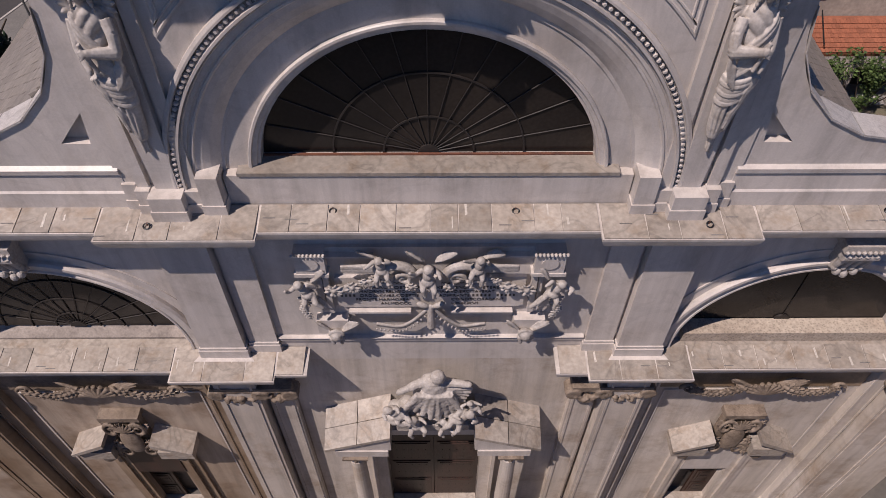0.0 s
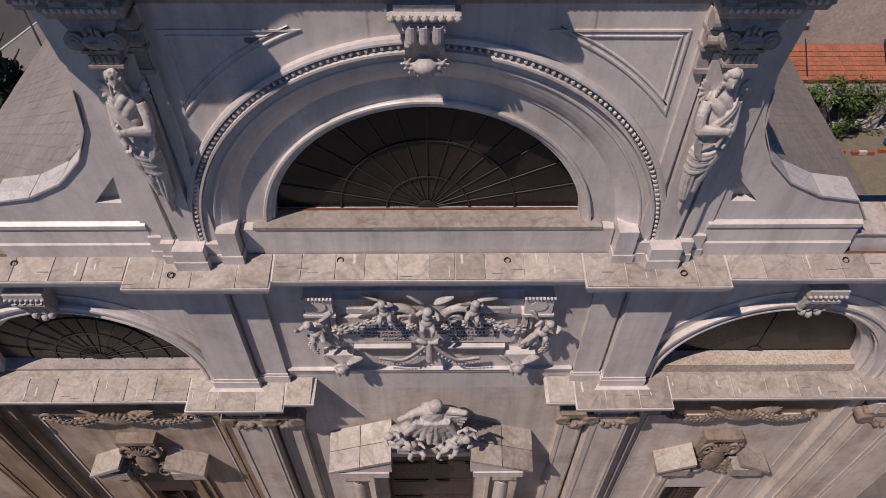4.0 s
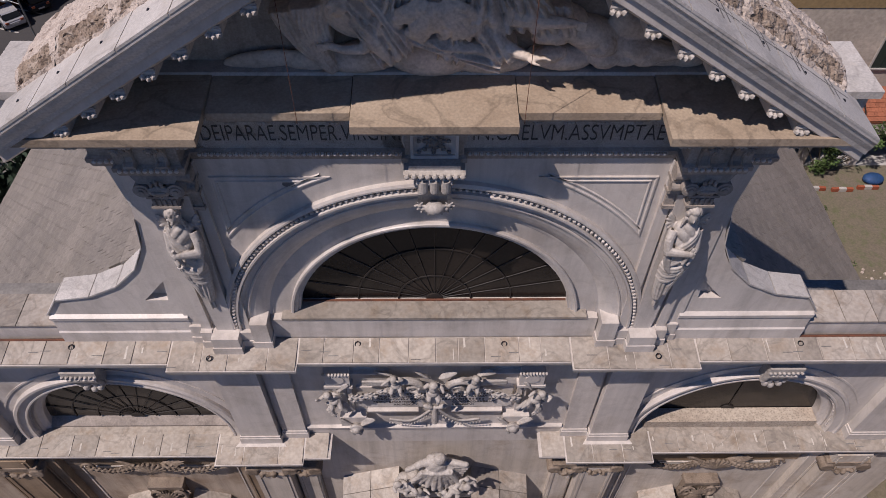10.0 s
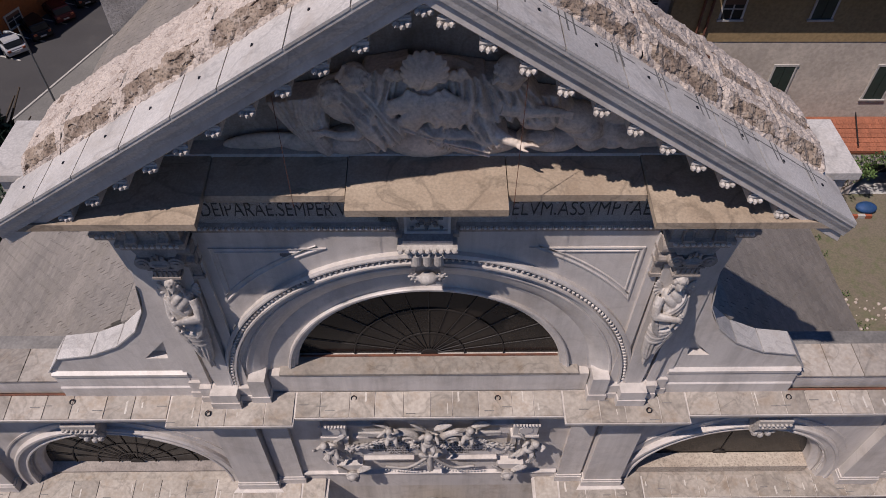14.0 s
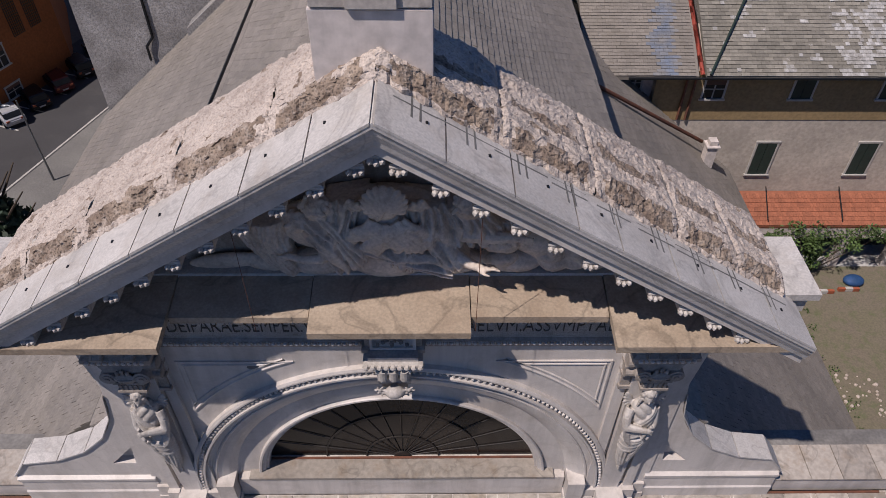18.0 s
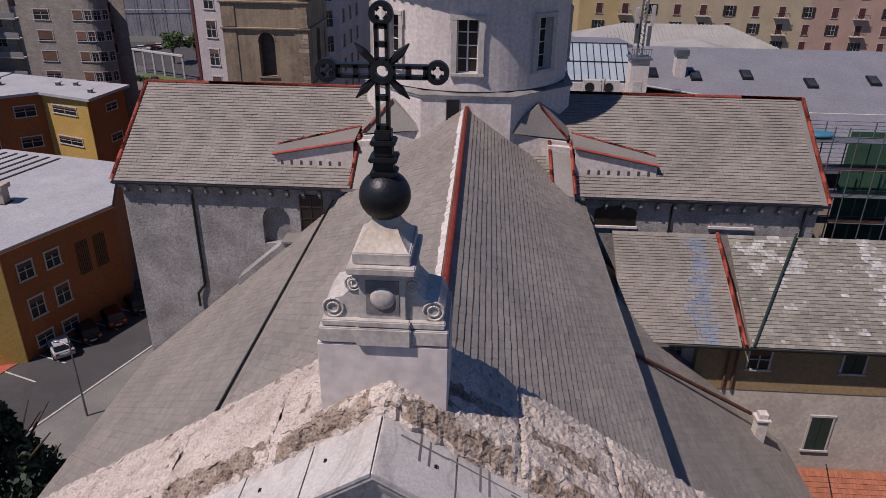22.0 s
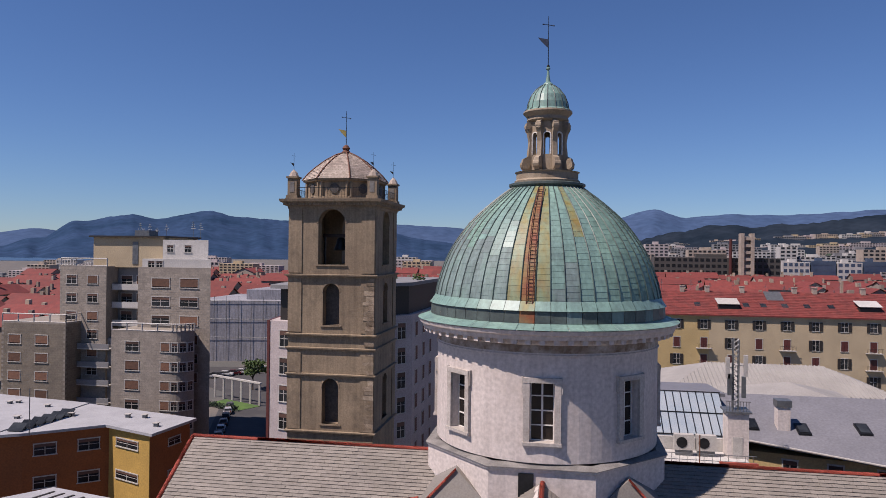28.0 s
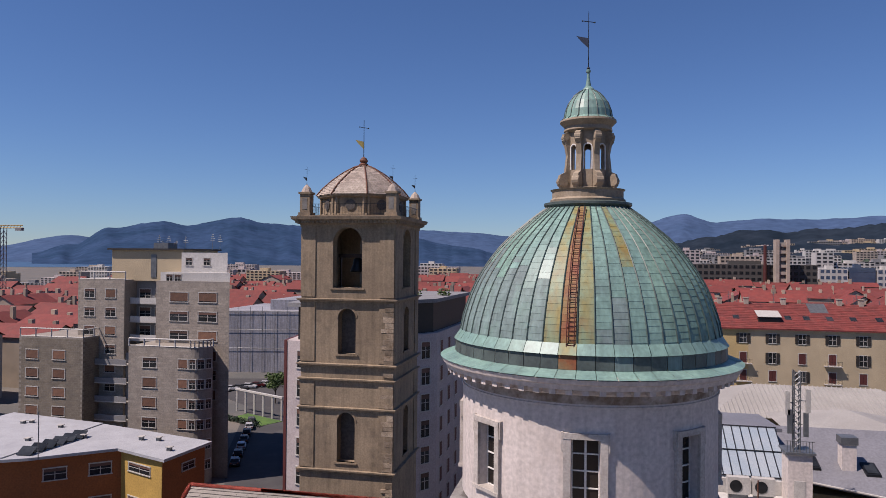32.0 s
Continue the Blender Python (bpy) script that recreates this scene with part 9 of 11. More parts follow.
bmesh.ops.recalc_face_normals(bm, faces=bm.faces)
hr = part("hipped_roof", bm, CORRUGATED, wh)
bm = B()
for i in range(48):
    x = x0 + 0.6 * i + 1
    t = min(1.0, (x - x0) / 7, (x1 - x) / 7.5)
    rod(bm, (x, y0, ze + 0.05), (x, y0 + 8.5 * t, ze + (zr - ze) * t + 0.05), 0.09, seg=4)
part("ribbed_sheet", bm, CORRUGATED, hr)
for i in range(8):
    window(wh, 1.4, 1.7, "half", wall_matrix((16.5, 101), (45.0, 101), 1.8 + i * 3.5, 14.6))
bm = B()
V = [bm.verts.new(p) for p in ((22, 84, 17.6), (37, 84, 17.6), (37, 99, 17.6), (22, 99, 17.6), (29.0, 92, 19.8))]
for f in ((0, 1, 4), (1, 2, 4), (2, 3, 4), (3, 0, 4), (0, 3, 2, 1)):
    bm.faces.new([V[i] for i in f])
bmesh.ops.recalc_face_normals(bm, faces=bm.faces)
part("low_hipped_roof", bm, CORRUGATED, wh)

# grey-slated house behind the transept, with skylights
gs = house("slate_house", (35, 68), "ochre house with a grey slate roof and skylights")
block(gs, "wall", [(16.9, 66.8), (33.0, 62.6), (62, 62.6), (62, 80), (16.5, 80)], G, 17.45, OCHRE)
bm = B(); prism(bm, [(16.9, 66.8), (33.0, 62.6), (33.0, 64.0), (16.9, 68.0)], "z", 17.45, 17.7); part("eave_wall", bm, OCHRE, gs)
bm = B(); quad_slab(bm, [(16.2, 66.2, 19.0), (33.0, 62.0, 17.47), (62, 62.0, 17.47), (62, 73.3, 21.6), (15.8, 73.3, 21.6)], 0.25); part("slate_slope", bm, GREY_SLATE, gs)
bm = B(); rod(bm, (16.2, 66.1, 18.95), (33.0, 61.9, 17.4), 0.09, seg=6); rod(bm, (33.0, 61.9, 17.4), (62, 61.9, 17.4), 0.09, seg=6); part("gutter", bm, FRAME_W, gs)
bm = B(); quad_slab(bm, [(15.8, 73.3, 21.6), (62, 73.3, 21.6), (62, 84, 18.0), (15.8, 84, 18.0)], 0.3); part("back_slope", bm, GREY_SLATE, gs)
for x, y in ((18.6, 68), (23.0, 67.6), (28.3, 68), (34.5, 66.8), (41, 67.5), (48, 67)):
    z = 17.4 + (y - 61.8) * 4.2 / 11.5
    bm = B(); quad_slab(bm, [(x - 0.55, y - 0.8, z - 0.1), (x + 0.55, y - 0.8, z - 0.1), (x + 0.55, y + 0.8, z + 0.48), (x - 0.55, y + 0.8, z + 0.48)], 0.2)
    sk = part("roof_window", bm, IRON, gs)
    bm = B(); quad_slab(bm, [(x - 0.42, y - 0.65, z + 0.0), (x + 0.42, y - 0.65, z + 0.0), (x + 0.42, y + 0.65, z + 0.47), (x - 0.42, y + 0.65, z + 0.47)], 0.02); part("pane", bm, PANE, sk)
ch = thing("chimney", (21.3, 68, 19.6), "plastered chimney on the grey slate roof", "chimney")
bm = B(); box(bm, 20.8, 21.9, 67.4, 68.5, 19.0, 21.6); part("stack", bm, PLASTER_WHITE, ch)
bm = B(); box(bm, 20.7, 22.0, 67.3, 68.6, 21.6, 22.2); part("cap", bm, METAL, ch)
for x in (4.6, 8.2, 12.0):
    window(gs, 1.1, 1.4, "half", wall_matrix((16.9, 66.8), (33.0, 62.6), x, 16.5))
# glazed stair house with air conditioners, aerial mast
gl = house("glazed_annex", (12, 66), "white annex with a sloping glass roof")
block(gl, "wall", rect(7.5, 16.2, 62.5, 76), G, 19.6, WHITE_WALL)
bm = B(); quad_slab(bm, [(8.6, 62.8, 19.7), (15.6, 62.8, 19.7), (15.6, 67.5, 22.6), (8.6, 67.5, 22.6)], 0.12); g_ = part("glass_slope", bm, material("pale_glazing", (0.269, 0.32, 0.371), (0.32, 0.358, 0.397), 0.6, 0.15, 0.0), gl)
for i in range(11):
    x = 8.6 + 0.7 * i
    bm = B(); rod(bm, (x, 62.7, 19.75), (x, 67.5, 22.7), 0.04, seg=4); part("glazing_bar", bm, IRON, g_)
for t in (0.0, 0.5, 1.0):
    bm = B(); rod(bm, (8.5, 62.8 + 4.7 * t, 19.78 + 2.9 * t), (15.7, 62.8 + 4.7 * t, 19.78 + 2.9 * t), 0.05, seg=4); part("purlin", bm, IRON, g_)
bm = B(); quad_slab(bm, [(7.3, 67.5, 22.6), (16.2, 67.5, 22.6), (16.2, 76, 22.0), (7.3, 76, 22.0)], 0.3); part("flat_roof", bm, GREY_SLATE, gl)
bm = B(); box(bm, 14.9, 16.6, 60.6, 62.4, G, 22.3); part("stair_tower", bm, PLASTER_WHITE, gl)
bm = B(); box(bm, 15.3, 16.1, 60.55, 60.6, 18.4, 20.3); part("stair_door", bm, FRAME_W, gl)
bm = B(); box(bm, 14.7, 16.8, 60.4, 62.6, 22.3, 22.45); part("stair_cap", bm, METAL, gl)
block(gl, "terrace", rect(8.0, 16.4, 56.5, 62.4), G, 18.5, WHITE_WALL)
bm = B(); box(bm, 13.4, 16.3, 56.4, 56.6, 18.5, 19.3); part("brick_parapet", bm, TERRACOTTA, gl)
for x in (11.4, 13.2):
    ac = thing("air_conditioner", (x, 60.8, 18.5), "white outdoor air conditioning unit with round fan grille", "air conditioner", "air conditioners")
    bm = B(); box(bm, x - 0.8, x + 0.8, 60.5, 61.1, 19.0, 20.3); part("casing", bm, FRAME_W, ac)
    bm = B(); rod(bm, (x - 0.2, 60.5, 19.65), (x - 0.2, 60.46, 19.65), 0.45, seg=18); part("fan_grille", bm, IRON, ac)
    bm = B(); box(bm, x - 0.7, x + 0.7, 60.6, 61.0, 18.5, 19.0); part("stand", bm, METAL, ac)
for x in (8.6, 12.0):
    bm = B(); rod(bm, (x, 57, 18.5), (x, 57, 21.2), 0.05, seg=5); solo("terrace_post", bm, RUST, "thin rusty post on the annex terrace", "post", "terrace posts")
bm = B()
for z in (19.2, 19.7):
    rod(bm, (8.0, 57, z), (16.3, 57, z), 0.03, seg=4)
for k in range(14):
    rod(bm, (8.0 + k * 0.62, 57, 18.5), (8.0 + k * 0.62, 57, 19.7), 0.02, seg=4)
solo("terrace_railing", bm, METAL, "thin metal railing round the annex terrace", "railing")
mast = thing("radio_mast", (15.7, 61.5, 22.4), "lattice radio mast with antenna panels on a roof", "mast")
bm = B()
for i, j in ((-1, -1), (1, -1), (1, 1), (-1, 1)):
    rod(bm, (15.7 + i * 0.22, 61.5 + j * 0.22, 22.4), (15.7 + i * 0.22, 61.5 + j * 0.22, 28.4), 0.05, seg=4)
for k in range(14):
    z = 22.6 + k * 0.42
    for i, j, i2, j2 in ((-1, -1, 1, -1), (1, -1, 1, 1), (1, 1, -1, 1), (-1, 1, -1, -1)):
        rod(bm, (15.7 + i * 0.22, 61.5 + j * 0.22, z), (15.7 + i2 * 0.22, 61.5 + j2 * 0.22, z + 0.42), 0.03, seg=4)
part("lattice", bm, METAL, mast)
for dx, z in ((-0.7, 26.0), (0.75, 26.2), (-0.55, 24.6), (0.6, 24.4)):
    bm = B(); box(bm, 15.7 + dx - 0.16, 15.7 + dx + 0.16, 61.1, 61.35, z - 0.9, z + 0.9); part("antenna_panel", bm, FRAME_W if z > 25 else METAL, mast)
    bm = B(); rod(bm, (15.7, 61.4, z), (15.7 + dx, 61.25, z), 0.04, seg=4); part("arm", bm, METAL, mast)
bm = B()
for i in range(9):
    rod(bm, (14.8 + 0.22 * i, 60.5, 22.45), (14.8 + 0.22 * i, 60.5, 23.3), 0.025, seg=4)
rod(bm, (14.7, 60.5, 23.3), (16.7, 60.5, 23.3), 0.03, seg=4)
part("guard_rail", bm, METAL, mast)

# scaffolding with green netting by the transept
sc = thing("scaffolding", (27, 44, G), "steel scaffolding with green netting beside the transept", "scaffolding")
NET = material("green_net", (0.03, 0.085, 0.047), (0.021, 0.064, 0.038), 0.8, 0.9, 0.2, 20)
for i in range(6):
    for y in (41.0, 42.4):
        bm = B(); rod(bm, (23.6 + i * 1.7, y, G), (23.6 + i * 1.7, y, 21.2 + 0.4 * (i % 2)), 0.05, seg=5); part("standard", bm, METAL, sc)
for k in range(11):
    z = 0.5 + 2 * k
    for y in (41.0, 42.4):
        bm = B(); rod(bm, (23.2, y, z), (32.5, y, z), 0.04, seg=5); part("ledger", bm, METAL, sc)
    bm = B(); box(bm, 23.4, 32.4, 41.1, 42.3, z - 0.08, z - 0.02); part("deck", bm, WOOD_DOOR if k % 2 else METAL, sc)
bm = B(); box(bm, 28.0, 45.0, 44.0, 44.05, G, 20.5); part("net_sheet", bm, NET, sc)
bm = B(); ball(bm, (24.9, 42.2, 20.7), (1.0, 0.6, 0.25), 3); part("tarpaulin", bm, material("blue_tarp", (0.038, 0.179, 0.269), (0.032, 0.141, 0.218), 2, 0.5, 0.4, 8), sc, "crumpled blue tarpaulin")
sh_ = house("scaffolded_house", (36, 52), "plain house half hidden behind scaffolding")
block(sh_, "wall", rect(24.5, 60, 46, 60), G, 17.0, OLD_WALL)
tiled("stone_roof", sh_, (24, 45.5, 17.0), (60, 45.5, 17.0), (0, 8, 2.4), 0.7, 0.6, GREY_SLATE)

# right-hand side house with old slate roof
SLATE_OLD = material("old_lichen_slate", (0.23, 0.211, 0.179), (0.173, 0.16, 0.134), 0.35, 0.8, 0.3, 7, dirt=(0.4, 0.38, 0.37), dirt_amount=0.8, dirt_scale=0.33, spread=0.2, island=True, dirt_edge=0.05)
sd_ = house("side_house", (26, 30), "old rendered house with slate roof, adjoining the church")
block(sd_, "wall", rect(14.2, 60, 27.9, 33.85), G, 12.3, plaster("pale_worn_render", (0.5, 0.44, 0.375), 0.8, 0.6))
block(sd_, "chapel_wall", rect(9.5, 14.2, 28.4, 33.85), 4, 12.3, PLASTER_WHITE)
tiled("chapel_roof", sd_, (9.6, 27.0, 12.45), (16.3, 27.0, 12.45), (0, 6.75, 3.95), 0.5, 0.22, SLATE)
BLUE_WASH = material("blue_washed_slate", (0.15, 0.175, 0.23), (0.21, 0.205, 0.205), 1.2, 0.6, 0.25, 10, spread=0.12, island=True)


def wash(p):
    off = abs(p.x - 14.35 - 0.06 * (p.y - 27.0) + 0.25 * noise.noise((p.y * 0.7, 3.0, 1.0)))
    return off < 0.62 + 0.5 * noise.noise((p.x * 2.3, p.y * 1.9, 8.0))


slates("blue_streak", sd_, (12.6, 27.0, 12.474), (1, 0, 0), Vector((0, 6.75, 3.95)).normalized(), 7, 34, 0.5, 0.22, BLUE_WASH, inside=wash, thick=0.025)
PALE_LICHEN = material("pale_lichen_slate", (0.42, 0.41, 0.4), (0.27, 0.255, 0.235), 2.2, 0.85, 0.3, 9, spread=0.2, island=True)


def lichen(p):
    near = math.hypot((p.x - 19.3) / 1.9, (p.y - 32.3) / 1.5)
    n = noise.noise((p.x * 0.9, p.y * 1.3, 5.0)) + 0.5 * noise.noise((p.x * 2.7, p.y * 3.1, 1.0))
    return n > (0.05 if near < 1 else -0.05 if p.x > 24.6 else 0.5)


slates("lichen_slate", sd_, (16.9, 27.0, 12.478), (1, 0, 0), Vector((0, 6.75, 3.95)).normalized(), 60, 31, 0.25, 0.25, PALE_LICHEN, inside=lichen, thick=0.025)
tiled("house_roof", sd_, (16.75, 27.0, 12.45), (60, 27.0, 12.45), (0, 6.75, 3.95), 0.5, 0.25, SLATE_OLD)
tile_run((16.5, 27.0, 12.5), (16.1, 33.7, 16.5), sd_, "ridge_tile", 0.4, 0.9)
bm = B(); rod(bm, (16.9, 26.9, 12.6), (20.9, 33.6, 16.7), 0.07, seg=6); part("green_pipe", bm, SHUTTER_GREEN, sd_)
bm = B(); rod(bm, (12.2, 26.9, 12.35), (60, 26.9, 12.35), 0.08, seg=6); part("gutter", bm, IRON, sd_)
bm = B(); box(bm, 14.2, 60, 27.86, 27.9, 8.9, 12.3); part("ochre_band", bm, plaster("ochre_band_paint", (0.294, 0.210, 0.105)), sd_)
for i in range(6):
    window(sd_, 1.25, 2.5, "green", wall_matrix((14.2, 27.9), (60, 27.9), 8.2 + i * 6.6, 5.9))
    window(sd_, 1.2, 1.3, "half" if i == 0 else "green", wall_matrix((14.2, 27.86), (60, 27.86), 3.6 + i * 5.4, 11.1))
window(sd_, 0.7, 0.9, "half", wall_matrix((9.5, 28.4), (14.2, 28.4), 3.6, 11.2))
for x in (16.0, 16.5):
    bm = B(); rod(bm, (x, 27.75, 12.3), (x, 27.75, 9.0), 0.08, seg=6); part("downpipe", bm, RUST, sd_)
# porch with terracotta roof, and arches below
porch = house("porch", (34, 26.5), "arcaded porch with a terracotta tile roof", "porch")
tiled("porch_roof", porch, (20.8, 25.3, 2.3), (60, 25.3, 2.3), (0, 2.55, 0.9), 0.22, 0.35, material("porch_tile", (0.307, 0.109, 0.058), (0.256, 0.09, 0.048), 1.0, 0.8, 0.3, 10, spread=0.14, island=True))
bm = B(); box(bm, 20.8, 60, 25.3, 25.6, 1.2, 2.2); part("beam", bm, PLASTER_WHITE, porch)
for i in range(9):
    bm = B(); box(bm, 21.4 + i * 3.6, 21.9 + i * 3.6, 25.2, 25.7, G, 1.2); part("pillar", bm, PLASTER_WHITE, porch)
for i in range(3):
    bm = B(); rod(bm, (23 + 5 * i, 25.4, 2.75), (23.4 + 5 * i, 27.8, 3.6), 0.04, seg=5); part("stay", bm, IRON, porch)
# dark box behind the pillars, coloured as the shade under the porch
bm = B(); box(bm, 20.8, 60, 27.4, 27.8, G, 2.2); part("back_shade", bm, SHUTTER_DARK, porch)

# yard: sandy ground with weeds
SAND = material("yard_soil", (0.154, 0.128, 0.096), (0.145, 0.128, 0.085), 0.5, 0.95, 0.5, 8, dirt=(0.076, 0.102, 0.034), dirt_amount=0.6, dirt_scale=0.5)
bm = B(); box(bm, 20.6, 60, -10, 25.2, G, G + 0.03); solo("yard", bm, SAND, "sandy church yard with weeds and litter", "ground", kind="structure")
bm = B(); box(bm, 22, 40, 25.2, 27.9, G, G + 0.035); solo("porch_floor", bm, WHITE_WALL, "pale paved floor under the porch", "floor", kind="structure")
for k, (x, y) in enumerate(((25.4, 22.8), (27.2, 22.7), (29.0, 22.9))):
    b = thing("barrier", (x, y, G), "red and white plastic road barrier lying in the yard", "barrier", "yard barriers")
    bm = B(); box(bm, x - 0.7, x + 0.7, y - 0.1, y + 0.1, G + 0.05, G + 0.3); part("red_board", bm, ORANGE_ROOF, b)
    bm = B(); box(bm, x - 0.25, x + 0.25, y - 0.11, y + 0.11, G + 0.06, G + 0.31); part("white_band", bm, FRAME_W, b)
bm = B(); ball(bm, (29.6, 23.6, G + 0.3), (0.7, 0.5, 0.35), 3); solo("blue_sack", bm, material("blue_cloth", (0.019, 0.064, 0.192), (0.013, 0.051, 0.141), 2, 0.7, 0.3, 9), "crumpled blue sack on the yard ground", "sack")
bm = B()
for k in range(40):
    ball(bm, (rt.uniform(25, 27.5), rt.uniform(13, 16), G + 0.05), rt.uniform(0.04, 0.14), 1)
solo("rubble_pile", bm, RUBBLE, "scattered pale rubble on the yard", "rubble", kind="stuff")


# ---- plants ----
def leaf_mat(name, c):
    return material(name, c, tuple(v * 0.55 for v in c), 0.8, 0.7, 0.0, 6, spread=0.35, island=True)


LEAF = leaf_mat("leaf", (0.07, 0.12, 0.025))
LEAF_DARK = leaf_mat("dark_leaf", (0.022, 0.045, 0.022))
GRASS = material("lawn_grass", (0.076, 0.145, 0.025), (0.051, 0.102, 0.021), 0.5, 0.9, 0.4, 12)
BARK = material("bark", (0.076, 0.055, 0.038), (0.051, 0.038, 0.027), 3, 0.9, 0.6, 20)


def foliage(name, parent, clumps, n, size, mat, r, droop=0.0):
    """Many small leaves scattered through the clumps (centre, radius)."""
    V, F = [], []
    for c, rad in clumps:
        c = Vector(c)
        for _ in range(n):
            d = Vector((r.gauss(0, 1), r.gauss(0, 1), r.gauss(0, 1))).normalized() * rad * (r.random() ** 0.4)
            p = c + Vector((d.x, d.y, d.z * 0.8))
            a = Vector((r.uniform(-1, 1), r.uniform(-1, 1), r.uniform(-0.6, 0.6) - droop)).normalized()
            b = a.cross(Vector((r.uniform(-1, 1), r.uniform(-1, 1), r.uniform(-1, 1)))).normalized()
            s = size * r.uniform(0.6, 1.3)
            k = len(V)
            V += [p - a * s, p + b * s * 0.45, p + a * s, p - b * s * 0.45]
            F.append((k, k + 1, k + 2, k + 3))
    return adopt(name, mesh_of(name, V, F, mat), parent)


def tree(x, y, h, spread_, label, group="", conifer=False, seed=0, n=70, leaf=0.22):
    r = random.Random(seed)
    t = thing("tree", (x, y, G), label, "tree", group)
    bm = B()
    rod(bm, (x, y, G), (x + 0.1, y, G + h * 0.6), 0.035 * h * 0.6, 0.015 * h, 8)
    tips = []
    for k in range(9):
        a = r.uniform(0, 2 * math.pi)
        z0 = G + h * r.uniform(0.3, 0.6)
        q = Vector((x + math.cos(a) * spread_ * r.uniform(0.4, 0.85), y + math.sin(a) * spread_ * r.uniform(0.4, 0.85), G + h * r.uniform(0.55, 0.92)))
        rod(bm, (x, y, z0), q, 0.012 * h, 0.004 * h, 5)
        tips.append(q)
    part("trunk", bm, BARK, t)
    cl = []
    if conifer:
        for k in range(26):
            u = k / 25
            rad = spread_ * (1 - u) * 0.9 + 0.3
            for j in range(5):
                a = r.uniform(0, 6.28)
                cl.append(((x + math.cos(a) * rad * 0.7, y + math.sin(a) * rad * 0.7, G + h * (0.12 + 0.86 * u)), rad * 0.42))
    else:
        for q in tips:
            cl.append((q, spread_ * r.uniform(0.3, 0.45)))
        for k in range(14):
            a = r.uniform(0, 6.28)
            cl.append(((x + math.cos(a) * spread_ * r.uniform(0, 0.75), y + math.sin(a) * spread_ * r.uniform(0, 0.75), G + h * r.uniform(0.5, 0.95)), spread_ * r.uniform(0.22, 0.4)))
    foliage("crown", t, cl, n, leaf, LEAF_DARK if conifer else LEAF, r, 0.8 if conifer else 0.0)
    return t


tree(-26.2, 23.0, 11.0, 4.2, "dark drooping cedar tree beside the church street", conifer=True, seed=3, n=60, leaf=0.3)
tree(-31.0, 20.0, 10.0, 4.0, "dark drooping cedar tree beside the church street", conifer=True, seed=8, n=50, leaf=0.32)
vine = thing("vine", (26, 24.6, G), "leafy green vine growing over the porch edge", "vine")
r_ = random.Random(15)
foliage("leaves", vine, [((22.6 + 0.55 * k + r_.uniform(-0.3, 0.3), 24.7 + r_.uniform(-0.5, 0.6), 1.9 + r_.uniform(-0.7, 0.6)), r_.uniform(0.5, 1.1)) for k in range(26)], 110, 0.13, LEAF, r_)
foliage("hanging_leaves", vine, [((26.3 + r_.uniform(-0.4, 0.4), 24.3 + r_.uniform(-0.3, 0.3), 1.8 - 0.22 * k), 0.55) for k in range(14)], 70, 0.12, LEAF, r_)
bm = B()
for k in range(6):
    rod(bm, (26.2 + 0.1 * k, 24.6, G), (24 + 1.3 * k, 24.7, 1.8), 0.05, 0.02, 5)
part("stems", bm, BARK, vine)
weeds = thing("weeds", (23.5, 18, G), "low green weeds scattered over the sandy yard", "weeds", kind="stuff")
foliage("leaves", weeds, [((rt.uniform(21, 25.5), rt.uniform(10, 23), G + 0.1), rt.uniform(0.2, 0.6)) for _ in range(60)], 30, 0.07, LEAF, rt)

# ---- street on the left ----
SD = Vector((0.33, 0.944))
SN = Vector((0.944, -0.33))


def street_pt(a, b):
    """a metres along the street from its near end, b metres across towards the church."""
    p = Vector((-31.8, 33.1)) + SD * a + SN * b
    return (p.x, p.y)


bm = B(); prism(bm, [street_pt(-60, -11), street_pt(-60, 0), street_pt(120, 0), street_pt(120, -11)], "z", G, G + 0.04)
solo("road", bm, ASPHALT, "worn grey asphalt street beside the church", "road", kind="structure")
bm = B(); prism(bm, [street_pt(-60, 0), street_pt(-60, 9), street_pt(60, 9), street_pt(60, 0)], "z", G, G + 0.14)
solo("pavement", bm, material("pavement_concrete", (0.173, 0.166, 0.154), (0.134, 0.128, 0.122), 0.3, 0.9, 0.2, 10), "grey concrete pavement along the church", "pavement", kind="structure")
bm = B(); prism(bm, [street_pt(-60, -0.45), street_pt(-60, -0.28), street_pt(60, -0.28), street_pt(60, -0.45)], "z", G + 0.04, G + 0.046)
solo("road_line", bm, FRAME_W, "white painted line along the street edge", "road marking", kind="structure")
for k in range(9):
    bm = B(); prism(bm, [street_pt(4 + 3 * k, -9.5), street_pt(4.15 + 3 * k, -9.5), street_pt(4.15 + 3 * k, -5.2), street_pt(4 + 3 * k, -5.2)], "z", G + 0.04, G + 0.046)
    solo("parking_line", bm, FRAME_W, "white painted parking bay line", "road marking", "bay lines", kind="structure")
bm = B(); prism(bm, [street_pt(0, -11), street_pt(0, -8.8), street_pt(6, -8.8), street_pt(6, -11)], "z", G + 0.04, G + 0.1)
solo("brick_paving", bm, TERRACOTTA, "red brick paving patch beside the parking bays", "paving", kind="structure")

lamp = thing("street_lamp", (-28.75, 34.64, G), "tall grey street lamp with a short arm", "street lamp")
bm = B(); rod(bm, (-28.75, 34.64, G), (-28.75, 34.64, 5.85), 0.09, 0.05, 8); part("pole", bm, METAL, lamp)
bm = B(); rod(bm, (-28.75, 34.64, 5.1), (-29.7, 34.9, 5.3), 0.035, seg=6); part("arm", bm, METAL, lamp)
